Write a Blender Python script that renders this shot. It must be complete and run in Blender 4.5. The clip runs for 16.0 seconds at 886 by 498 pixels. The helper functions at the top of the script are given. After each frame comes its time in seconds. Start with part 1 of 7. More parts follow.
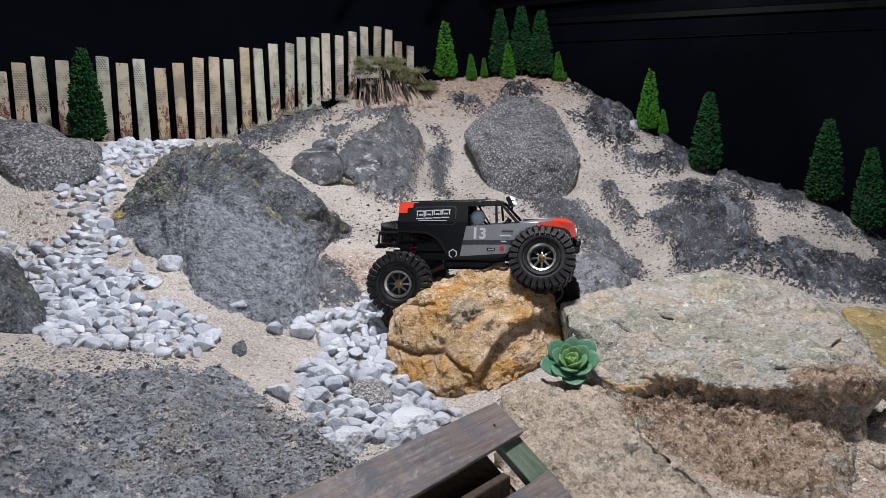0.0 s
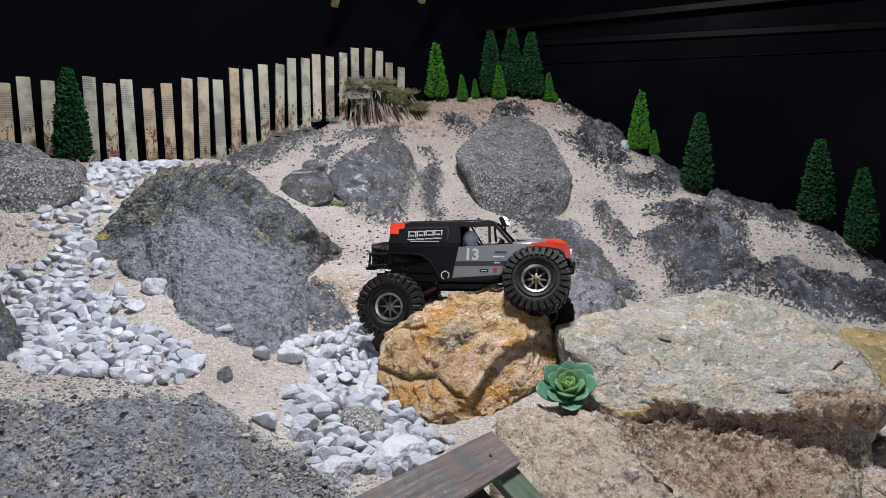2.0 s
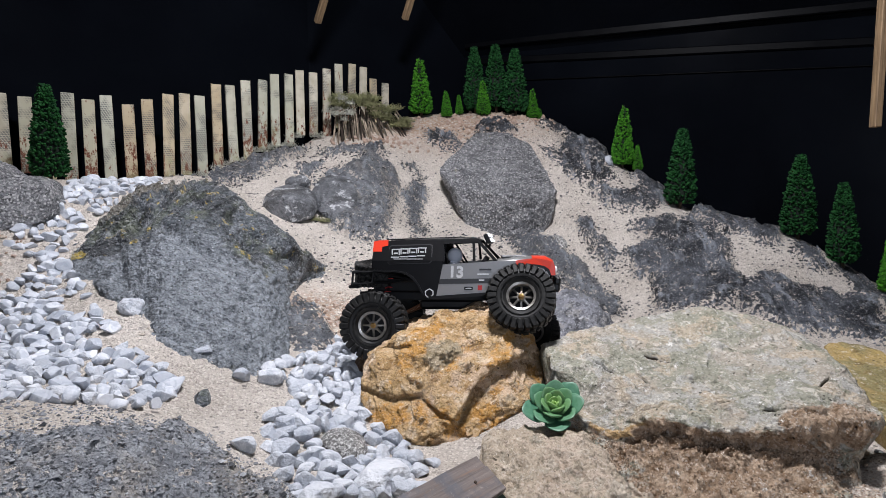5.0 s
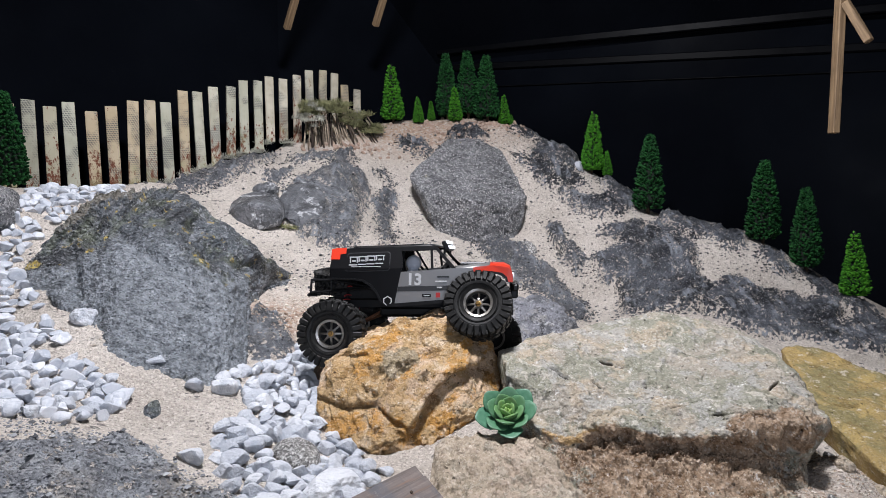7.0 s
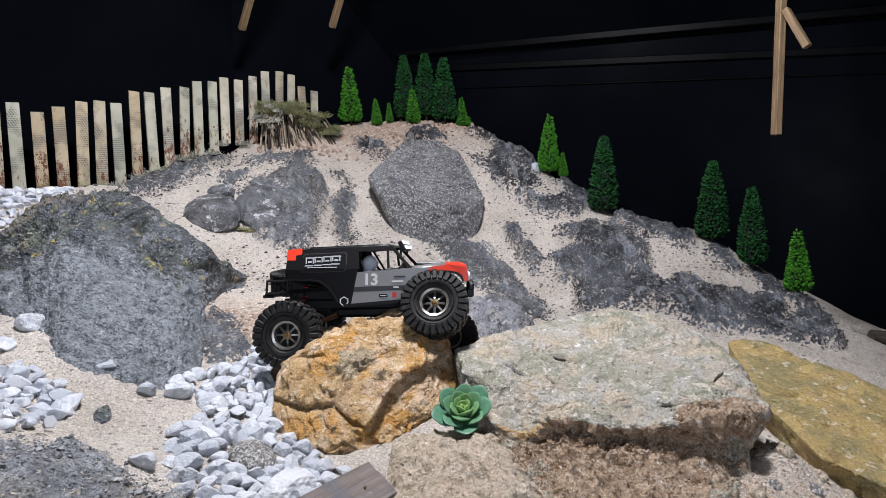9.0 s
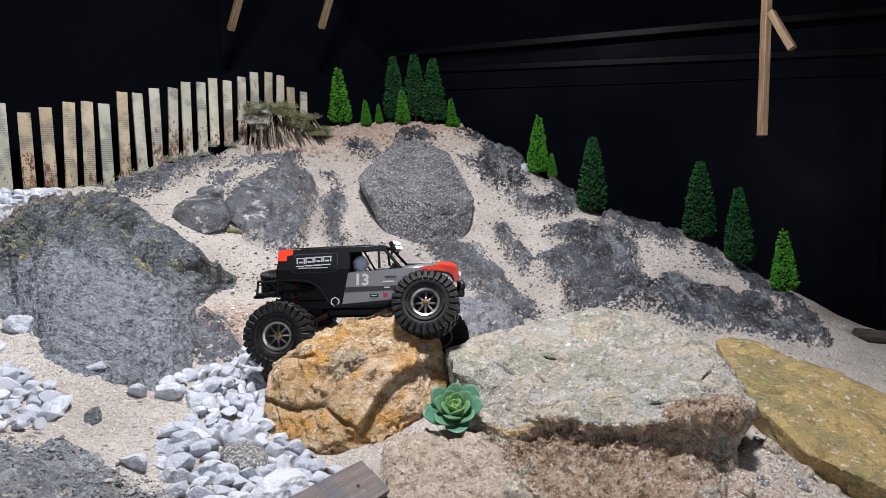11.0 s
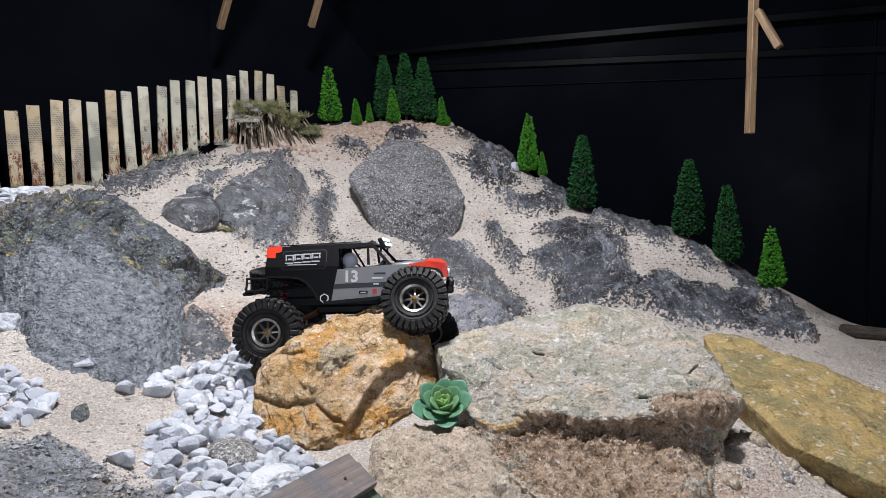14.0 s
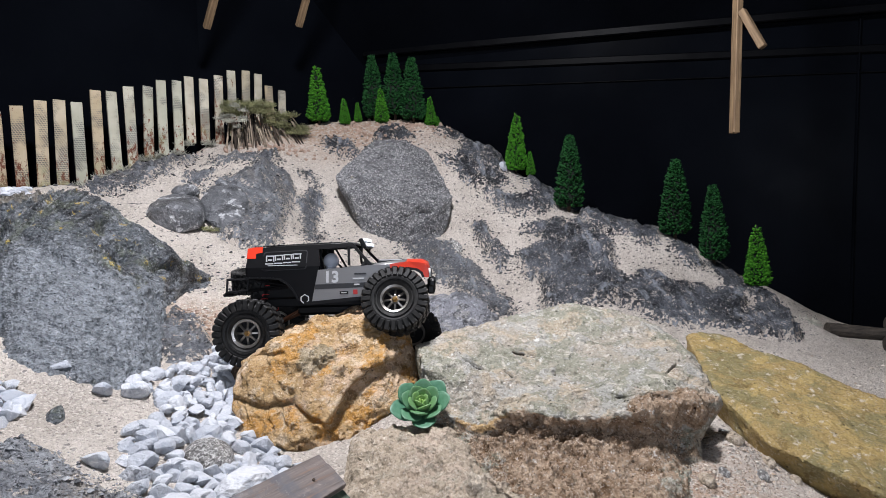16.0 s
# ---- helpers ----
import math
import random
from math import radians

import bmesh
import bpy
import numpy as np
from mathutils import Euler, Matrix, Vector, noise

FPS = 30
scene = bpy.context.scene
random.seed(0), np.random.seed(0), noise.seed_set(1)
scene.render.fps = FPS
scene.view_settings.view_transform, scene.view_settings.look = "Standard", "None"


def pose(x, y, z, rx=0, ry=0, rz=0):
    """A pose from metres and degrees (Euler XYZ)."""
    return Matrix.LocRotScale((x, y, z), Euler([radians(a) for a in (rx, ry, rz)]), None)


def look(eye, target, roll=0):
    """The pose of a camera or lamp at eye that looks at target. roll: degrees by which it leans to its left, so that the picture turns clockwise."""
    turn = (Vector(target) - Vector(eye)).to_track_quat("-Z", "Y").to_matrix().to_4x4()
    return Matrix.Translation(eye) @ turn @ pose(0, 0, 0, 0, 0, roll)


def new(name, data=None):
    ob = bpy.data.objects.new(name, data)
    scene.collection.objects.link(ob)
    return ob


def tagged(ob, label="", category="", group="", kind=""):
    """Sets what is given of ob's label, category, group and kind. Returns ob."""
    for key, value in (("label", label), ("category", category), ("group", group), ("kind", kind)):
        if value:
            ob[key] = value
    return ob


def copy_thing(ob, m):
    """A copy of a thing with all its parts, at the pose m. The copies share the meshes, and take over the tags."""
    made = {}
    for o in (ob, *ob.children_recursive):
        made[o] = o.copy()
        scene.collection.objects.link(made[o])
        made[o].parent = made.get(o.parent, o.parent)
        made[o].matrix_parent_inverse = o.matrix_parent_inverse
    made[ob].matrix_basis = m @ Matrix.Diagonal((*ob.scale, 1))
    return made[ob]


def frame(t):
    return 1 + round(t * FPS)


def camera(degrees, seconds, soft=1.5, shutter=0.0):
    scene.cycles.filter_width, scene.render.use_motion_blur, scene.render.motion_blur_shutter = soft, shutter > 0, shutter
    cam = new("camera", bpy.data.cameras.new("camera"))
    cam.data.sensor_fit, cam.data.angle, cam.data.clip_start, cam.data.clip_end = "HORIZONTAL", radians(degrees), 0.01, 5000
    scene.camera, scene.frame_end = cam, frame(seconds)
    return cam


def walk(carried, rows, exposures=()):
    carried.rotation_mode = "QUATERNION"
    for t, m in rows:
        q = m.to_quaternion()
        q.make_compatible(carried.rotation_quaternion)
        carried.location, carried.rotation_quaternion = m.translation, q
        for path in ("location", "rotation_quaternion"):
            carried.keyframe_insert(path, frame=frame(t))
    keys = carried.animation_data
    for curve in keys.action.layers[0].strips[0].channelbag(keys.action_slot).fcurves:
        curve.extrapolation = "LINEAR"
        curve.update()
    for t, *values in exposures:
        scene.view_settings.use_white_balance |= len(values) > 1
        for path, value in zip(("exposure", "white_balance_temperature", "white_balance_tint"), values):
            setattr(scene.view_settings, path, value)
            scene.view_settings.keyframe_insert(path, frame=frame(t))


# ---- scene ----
cam = camera(69.2, 16.0, soft=0.3)
PATH = [
    (0, (0.006, 0.08, 0.977), (0.003, 2.059, 0.686), -0.0),
    (0.5, (0.004, 0.088, 0.975), (0.007, 2.07, 0.702), 0.0),
    (1, (0.001, 0.093, 0.974), (0.01, 2.076, 0.719), 0.0),
    (1.5, (-0.005, 0.101, 0.973), (0.011, 2.087, 0.735), -0.1),
    (2, (0.004, 0.106, 0.974), (0.029, 2.093, 0.748), -0.1),
    (2.5, (0.003, 0.109, 0.974), (0.036, 2.097, 0.759), -0.2),
    (3, (-0.002, 0.11, 0.974), (0.036, 2.099, 0.768), -0.1),
    (3.5, (0.006, 0.113, 0.978), (0.053, 2.103, 0.778), -0.2),
    (6, (0.009, 0.123, 0.978), (0.091, 2.114, 0.807), -0.3),
    (6.5, (0.028, 0.121, 0.978), (0.12, 2.111, 0.81), -0.4),
    (7, (0.055, 0.119, 0.982), (0.176, 2.109, 0.816), -0.5),
    (7.5, (0.065, 0.113, 0.981), (0.235, 2.099, 0.816), -0.7),
    (8, (0.066, 0.109, 0.979), (0.27, 2.092, 0.816), -0.8),
    (8.5, (0.063, 0.109, 0.979), (0.287, 2.089, 0.817), -0.8),
    (9, (0.065, 0.107, 0.978), (0.304, 2.086, 0.818), -0.8),
    (11.5, (0.061, 0.101, 0.976), (0.339, 2.076, 0.819), -0.9),
    (12, (0.063, 0.1, 0.975), (0.346, 2.074, 0.818), -0.9),
    (12.5, (0.064, 0.098, 0.975), (0.35, 2.071, 0.817), -0.9),
    (13, (0.064, 0.097, 0.972), (0.354, 2.07, 0.816), -0.9),
    (13.5, (0.065, 0.097, 0.969), (0.359, 2.07, 0.813), -0.9),
    (14, (0.067, 0.097, 0.97), (0.363, 2.068, 0.813), -1.0),
    (14.5, (0.067, 0.098, 0.972), (0.366, 2.07, 0.814), -1.0),
    (15, (0.073, 0.095, 0.97), (0.378, 2.065, 0.813), -1.0),
    (15.5, (0.08, 0.093, 0.969), (0.388, 2.063, 0.811), -1.0),
    (16, (0.093, 0.093, 0.971), (0.405, 2.062, 0.812), -1.1),
]
walk(cam, [(t, look(eye, target, roll)) for t, eye, target, roll in PATH], [(0.0, -0.30), (3.5, -0.22), (7.0, -0.11), (16.0, -0.05)])

# ---- world and light ----
world = bpy.data.worlds.new("world")
scene.world = world
world.use_nodes = True
world.node_tree.nodes["Background"].inputs[0].default_value = (0.55, 0.6, 0.7, 1)
world.node_tree.nodes["Background"].inputs[1].default_value = 0.03


def lamp(name, m, size_x, size_y, watts, colour):
    data = bpy.data.lights.new(name, "AREA")
    data.shape, data.size, data.size_y = "RECTANGLE", size_x, size_y
    data.energy, data.color = watts, colour
    ob = new(name, data)
    ob.matrix_world = m
    return ob


lamp("ceiling_light_glow", look((0.08, 1.12, 2.44), (0.35, 1.75, 0.7)), 0.28, 0.18, 62, (0.965, 0.965, 1.03))
lamp("window_light", look((0.3, -1.85, 1.2), (0.6, 1.8, 0.95)), 0.8, 0.9, 23, (0.74, 0.82, 1.0))

# ---- tools ----


def hash01(i, j, k, seed):
    n = (i * 374761393 + j * 668265263 + k * 2147483647 + seed * 974634777) & 0xFFFFFFFF
    n = ((n ^ (n >> 13)) * 1274126177) & 0xFFFFFFFF
    n = ((n ^ (n >> 16)) * 2246822519) & 0xFFFFFFFF
    return (n & 0xFFFFFF) / 16777215.0


def value_noise(p, seed):
    """Smooth noise between -1 and 1 at an array of places."""
    f = np.floor(p).astype(np.int64)
    u = p - f
    u = u * u * u * (u * (u * 6 - 15) + 10)
    out = np.zeros(len(p))
    for a in (0, 1):
        for b in (0, 1):
            for c in (0, 1):
                w = (u[:, 0] if a else 1 - u[:, 0]) * (u[:, 1] if b else 1 - u[:, 1]) * (u[:, 2] if c else 1 - u[:, 2])
                out += w * hash01(f[:, 0] + a, f[:, 1] + b, f[:, 2] + c, seed)
    return out * 2 - 1


def fbm(p, scale, octaves=4, seed=0, rough=0.5, ridged=False):
    p = np.asarray(p, float) / scale
    turn = np.array([[0.36, 0.48, -0.8], [-0.8, 0.6, 0.0], [0.48, 0.64, 0.6]])
    out, amp, total = np.zeros(len(p)), 1.0, 0.0
    for o in range(octaves):
        n = value_noise(p, seed + 17 * o)
        out += amp * ((1 - 2 * np.abs(n)) if ridged else n)
        total += amp
        amp *= rough
        p = p @ turn.T * 2.03 + 3.7
    return out / total


def scarps(q, scale, seed, steps=3.0):
    """Terraced noise: flat ledges with short steep faces between them."""
    v = fbm(q, scale, 3, seed, 0.5) * steps
    k = np.floor(v)
    return (k + smooth_step(v - k, 0.35, 0.65)) / steps


def smooth_step(v, a, b):
    u = np.clip((v - a) / (b - a), 0, 1)
    return u * u * (3 - 2 * u)


def bump_at(x, y, cx, cy, rx, ry=None, turn=0.0):
    ry = ry or rx
    c, s = math.cos(radians(turn)), math.sin(radians(turn))
    u, v = (x - cx) * c + (y - cy) * s, -(x - cx) * s + (y - cy) * c
    return np.exp(-(u / rx) ** 2 - (v / ry) ** 2)


def mesh_from(name, verts, faces, smooth=True):
    me = bpy.data.meshes.new(name)
    me.from_pydata([tuple(v) for v in verts], [], [tuple(f) for f in faces])
    me.polygons.foreach_set("use_smooth", [smooth] * len(me.polygons))
    me.update()
    return me


def part(name, bm, material, parent=None, label="", smooth=False):
    """Links a bmesh (or a mesh) as one object, under a parent where one is given."""
    if isinstance(bm, bmesh.types.BMesh):
        me = bpy.data.meshes.new(name)
        bm.to_mesh(me)
        bm.free()
        if smooth:
            me.polygons.foreach_set("use_smooth", [True] * len(me.polygons))
    else:
        me = bm
    if material is not None and not me.materials:
        me.materials.append(material)
    ob = new(name, me)
    if parent is not None:
        ob.parent = parent
    if label:
        ob["label"] = label
    return ob


def empty(name, m):
    ob = new(name)
    ob.empty_display_size = 0.02
    ob.matrix_world = m
    return ob


def box(bm, size, m=Matrix(), bevel=0.0, segments=1):
    made = bmesh.ops.create_cube(bm, size=1.0, matrix=Matrix.Diagonal((*size, 1)))["verts"]
    if bevel:
        edges = list({e for v in made for e in v.link_edges})
        r = bmesh.ops.bevel(bm, geom=edges, offset=bevel, segments=segments, affect="EDGES", profile=0.5)
        made = list({v for f in r["faces"] for v in f.verts} | {v for v in made if v.is_valid})
    bmesh.ops.transform(bm, matrix=m, verts=made)
    return made


def rod(bm, a, b, r1, r2=None, segments=8, caps=True):
    a, b = Vector(a), Vector(b)
    d = b - a
    m = Matrix.Translation((a + b) / 2) @ d.to_track_quat("Z", "Y").to_matrix().to_4x4()
    return bmesh.ops.create_cone(bm, cap_ends=caps, segments=segments, radius1=r1, radius2=r1 if r2 is None else r2, depth=d.length, matrix=m)["verts"]


# ---- materials ----


class Nodes:
    """Short hand for building a node material."""

    def __init__(self, name):
        self.mat = bpy.data.materials.new(name)
        self.mat.use_nodes = True
        self.tree = self.mat.node_tree
        self.bsdf = self.tree.nodes["Principled BSDF"]
        self.coord = self.tree.nodes.new("ShaderNodeTexCoord").outputs["Object"]

    def add(self, kind, **values):
        node = self.tree.nodes.new(kind)
        for key, value in values.items():
            setattr(node, key, value)
        return node

    def link(self, a, b):
        if isinstance(a, (int, float)):
            b.default_value = a
        elif isinstance(a, tuple):
            b.default_value = a if len(a) != 3 or b.type != "RGBA" else (*a, 1)
        else:
            self.tree.links.new(a, b)

    def noise(self, size, detail=4.0, rough=0.55, coord=None, distortion=0.0):
        n = self.add("ShaderNodeTexNoise")
        self.link(coord or self.coord, n.inputs["Vector"])
        n.inputs["Scale"].default_value, n.inputs["Detail"].default_value = 1.0 / size, detail
        n.inputs["Roughness"].default_value, n.inputs["Distortion"].default_value = rough, distortion
        return n.outputs["Fac"]

    def cells(self, size, feature="F1", out="Distance", coord=None, randomness=1.0):
        n = self.add("ShaderNodeTexVoronoi", feature=feature)
        self.link(coord or self.coord, n.inputs["Vector"])
        n.inputs["Scale"].default_value, n.inputs["Randomness"].default_value = 1.0 / size, randomness
        return n.outputs[out]

    def ramp(self, fac, low, high, a=0.0, b=1.0):
        n = self.add("ShaderNodeMapRange")
        self.link(fac, n.inputs["Value"])
        for key, value in (("From Min", low), ("From Max", high), ("To Min", a), ("To Max", b)):
            n.inputs[key].default_value = value
        return n.outputs["Result"]

    def math(self, op, a, b=0.0):
        n = self.add("ShaderNodeMath", operation=op)
        self.link(a, n.inputs[0])
        self.link(b, n.inputs[1])
        return n.outputs[0]

    def mix(self, fac, a, b, blend="MIX"):
        n = self.add("ShaderNodeMix", data_type="RGBA", blend_type=blend)
        self.link(fac, n.inputs["Factor"])
        self.link(a, n.inputs[6])
        self.link(b, n.inputs[7])
        return n.outputs[2]

    def grains(self, c, size, dark, light, low=0.28, high=0.72, amount=0.8):
        """Crisp separate grains, some dark and some light, over a colour."""
        tone = self.cells(size, out="Color")
        c = self.mix(self.ramp(tone, low - 0.02, low + 0.02, amount, 0.0), c, dark)
        return self.mix(self.ramp(tone, high - 0.02, high + 0.02, 0.0, amount), c, light)

    def warped(self, size, amount):
        """The place, shifted to and fro by noise."""
        n = self.add("ShaderNodeTexNoise")
        self.link(self.coord, n.inputs["Vector"])
        n.inputs["Scale"].default_value, n.inputs["Detail"].default_value = 1.0 / size, 3.0
        shift = self.add("ShaderNodeVectorMath", operation="MULTIPLY_ADD")
        self.link(n.outputs["Color"], shift.inputs[0])
        shift.inputs[1].default_value = (2 * amount,) * 3
        self.link(self.coord, shift.inputs[2])
        return shift.outputs[0]

    def cracks(self, size, width, low, high):
        """Thin broken lines: 1 in the crack, 0 elsewhere."""
        edge = self.cells(size, "DISTANCE_TO_EDGE", coord=self.warped(size * 0.6, size * 0.35))
        return self.math("MULTIPLY", self.ramp(edge, width * 0.4, width, 1.0, 0.0), self.ramp(self.noise(size * 1.3, 3.0), low, high))

    def attribute(self, name):
        return self.add("ShaderNodeAttribute", attribute_name=name).outputs["Fac"]

    def random(self):
        return self.add("ShaderNodeObjectInfo").outputs["Random"]

    def island(self):
        return self.add("ShaderNodeNewGeometry").outputs["Random Per Island"]

    def bump(self, height, strength=0.5, distance=0.002, under=None):
        n = self.add("ShaderNodeBump")
        n.inputs["Strength"].default_value, n.inputs["Distance"].default_value = strength, distance
        self.link(height, n.inputs["Height"])
        if under is not None:
            self.link(under, n.inputs["Normal"])
        return n.outputs["Normal"]

    def done(self, colour, rough=0.8, normal=None, metal=0.0, specular=0.5, coat=0.0):
        self.link(colour, self.bsdf.inputs["Base Color"])
        self.link(rough, self.bsdf.inputs["Roughness"])
        self.link(metal, self.bsdf.inputs["Metallic"])
        self.bsdf.inputs["Specular IOR Level"].default_value = specular
        self.bsdf.inputs["Coat Weight"].default_value = coat
        if normal is not None:
            self.link(normal, self.bsdf.inputs["Normal"])
        return self.mat


def plain(name, colour, rough=0.5, metal=0.0, grain=0.0006, wear=0.25, coat=0.0, uneven=0.1, specular=0.5):
    """Paint, plastic or metal with slight unevenness in colour and gloss."""
    n = Nodes(name)
    big, fine = n.noise(0.03), n.noise(grain, 2.0)
    c = n.mix(n.ramp(big, 0.3, 0.7), tuple(v * (1 - wear) for v in colour), colour)
    r = n.ramp(n.noise(0.012), 0.3, 0.7, max(0.05, rough - uneven), min(1.0, rough + uneven))
    return n.done(c, r, n.bump(fine, 0.15, 0.0003), metal, specular, coat)


def sand_nodes(n):
    tone = n.mix(n.ramp(n.noise(0.14, 3.0), 0.35, 0.65), (0.58, 0.515, 0.45), (0.72, 0.65, 0.58))
    tone = n.mix(n.ramp(n.noise(0.0045, 3.0, 0.65), 0.32, 0.46), n.mix(0.35, tone, (0.16, 0.13, 0.105)), tone)
    tone = n.grains(tone, 0.0030, (0.28, 0.235, 0.20), (0.90, 0.83, 0.76), 0.20, 0.72, 0.5)
    tone = n.grains(tone, 0.0065, (0.10, 0.09, 0.085), (0.80, 0.72, 0.64), 0.10, 0.90, 0.7)
    # dark crumbs in drifts
    drift = n.ramp(n.noise(0.10, 4.0), 0.58, 0.66)
    crumbs = n.ramp(n.cells(0.008, out="Color"), 0.18, 0.22, 1.0, 0.0)
    return n.mix(n.math("MULTIPLY", n.math("MULTIPLY", drift, crumbs), 0.85), tone, (0.07, 0.068, 0.07))


def dark_rock_nodes(n):
    grey = n.mix(n.ramp(n.noise(0.11, 6.0, 0.66), 0.41, 0.60), (0.020, 0.022, 0.028), (0.115, 0.124, 0.145))
    grey = n.mix(n.ramp(n.noise(0.010, 5.0, 0.72), 0.56, 0.66), grey, (0.33, 0.34, 0.355))
    grey = n.grains(grey, 0.0042, (0.018, 0.018, 0.020), (0.44, 0.44, 0.45), 0.20, 0.86, 0.6)
    # whitish runs left by water
    run = n.add("ShaderNodeMapping")
    n.link(n.coord, run.inputs[0])
    run.inputs["Scale"].default_value = (1.0, 0.30, 0.16)
    return n.mix(n.ramp(n.noise(0.028, 4.0, 0.6, run.outputs[0]), 0.54, 0.66, 0.0, 0.6), grey, (0.42, 0.45, 0.50))


def ground_material():
    n = Nodes("sand_and_painted_rock")
    mask = n.attribute("rock")
    ragged = n.math("ADD", n.ramp(n.noise(0.022, 5.0, 0.7), 0.25, 0.75, -0.24, 0.24), n.ramp(n.cells(0.0065, out="Color"), 0.2, 0.8, -0.16, 0.16))
    fac = n.ramp(n.math("ADD", mask, ragged), 0.45, 0.49)
    # loose sand caught in the hollows of the rock
    dust = n.math("MULTIPLY", n.ramp(n.math("ADD", n.noise(0.03, 5.0, 0.72), n.ramp(n.cells(0.005, out="Color"), 0.2, 0.8, -0.09, 0.09)), 0.605, 0.635), 0.85)
    fac = n.math("SUBTRACT", fac, n.math("MULTIPLY", dust, fac))
    sand, rock = sand_nodes(n), dark_rock_nodes(n)
    film = n.attribute("film")
    rock = n.mix(n.math("MULTIPLY", film, n.ramp(n.noise(0.02, 5.0, 0.68), 0.34, 0.60, 0.35, 1.0)), rock, n.mix(n.ramp(n.noise(0.05, 6.0, 0.7), 0.38, 0.62), n.mix(n.noise(0.005, 3.0, 0.7), (0.15, 0.16, 0.18), (0.34, 0.35, 0.37)), n.mix(n.ramp(n.noise(0.09, 3.0), 0.5, 0.62), (0.50, 0.52, 0.55), (0.47, 0.43, 0.38))))
    warm = n.attribute("grit")
    sand = n.mix(n.math("MULTIPLY", warm, n.ramp(n.noise(0.012, 3.0), 0.36, 0.56)), sand, (0.50, 0.34, 0.24))
    colour = n.mix(fac, sand, rock)
    relief = n.bump(n.noise(0.0045, 3.0, 0.7), 0.9, 0.003, n.bump(n.noise(0.018, 5.0, 0.65), 0.9, 0.013))
    relief = n.bump(n.math("MULTIPLY", n.cells(0.010), fac), 0.45, 0.005, relief)
    relief = n.bump(n.math("MULTIPLY", n.cells(0.0045), n.ramp(fac, 0.0, 1.0, 0.35, 0.8)), 0.8, 0.003, relief)
    relief = n.bump(fac, 0.6, 0.003, relief)
    return n.done(colour, n.ramp(fac, 0.0, 1.0, 0.95, 0.36), relief, specular=0.5)


def stone_material(name, low, high, spots, size=0.06, rough=0.8, spot_size=0.005, spot_at=0.6, relief=1.0, grain=0.0, grit=0.25, mottle=0.0, flecks=None, holes=0.8, cracks=0.0, crust=0.0):
    n = Nodes(name)
    c = n.mix(n.ramp(n.noise(size, 6.0, 0.66, distortion=0.5), 0.34, 0.66), low, high)
    c = n.mix(n.ramp(n.noise(spot_size * 1.6, 4.0, 0.7), spot_at - 0.02, spot_at + 0.08), c, spots)
    fine = n.noise(0.0042, 4.0, 0.72)
    c = n.mix(n.ramp(fine, 0.31, 0.40, holes, 0.0), c, tuple(v * 0.25 for v in low))
    c = n.mix(n.ramp(n.noise(size * 2.5, 5.0, 0.6), 0.36, 0.64, 0.45, 0.0), c, n.mix(0.5, low, c, "MULTIPLY"))
    if grain:
        c = n.grains(c, grain, tuple(v * 0.3 for v in low), spots, 0.28, 0.74, grit)
    if mottle:
        blotch = n.noise(0.013, 6.0, 0.76)
        c = n.mix(n.ramp(blotch, 0.38, 0.47, mottle, 0.0), c, tuple(v * 0.35 for v in low))
        c = n.mix(n.ramp(blotch, 0.55, 0.64, 0.0, mottle * 0.7), c, spots)
    if flecks:
        c = n.mix(n.ramp(n.noise(0.03, 6.0, 0.72), 0.645, 0.68), c, n.mix(n.ramp(n.noise(0.006), 0.35, 0.6), c, flecks))
    mid = n.noise(0.02, 6.0, 0.68)
    normal = n.bump(fine, min(1.0, 0.7 * relief), 0.0038, n.bump(mid, min(1.0, 0.7 * relief), 0.020))
    if crust:
        normal = n.bump(n.cells(0.011), crust, 0.006, n.bump(n.cells(0.005), crust, 0.0035, normal))
    if cracks:
        line = n.math("MAXIMUM", n.cracks(0.07, 0.012, 0.55, 0.59), n.cracks(0.022, 0.030, 0.60, 0.64))
        c = n.mix(n.math("MULTIPLY", line, cracks), c, tuple(v * 0.16 for v in low))
        hole = n.math("MULTIPLY", n.ramp(n.cells(0.013), 0.08, 0.12, 1.0, 0.0), n.ramp(n.noise(0.03, 3.0), 0.54, 0.60))
        c = n.mix(n.math("MULTIPLY", hole, cracks), c, tuple(v * 0.18 for v in low))
        fleck = n.math("MULTIPLY", n.ramp(n.cells(0.008), 0.12, 0.18, 1.0, 0.0), n.ramp(n.noise(0.045, 3.0), 0.50, 0.60))
        c = n.mix(n.math("MULTIPLY", fleck, cracks), c, spots)
        normal = n.bump(n.math("SUBTRACT", 1.0, n.math("MAXIMUM", line, hole)), 0.8, 0.003, normal)
    return n.done(c, n.ramp(fine, 0.3, 0.7, rough - 0.12, min(1, rough + 0.12)), normal, specular=0.4)


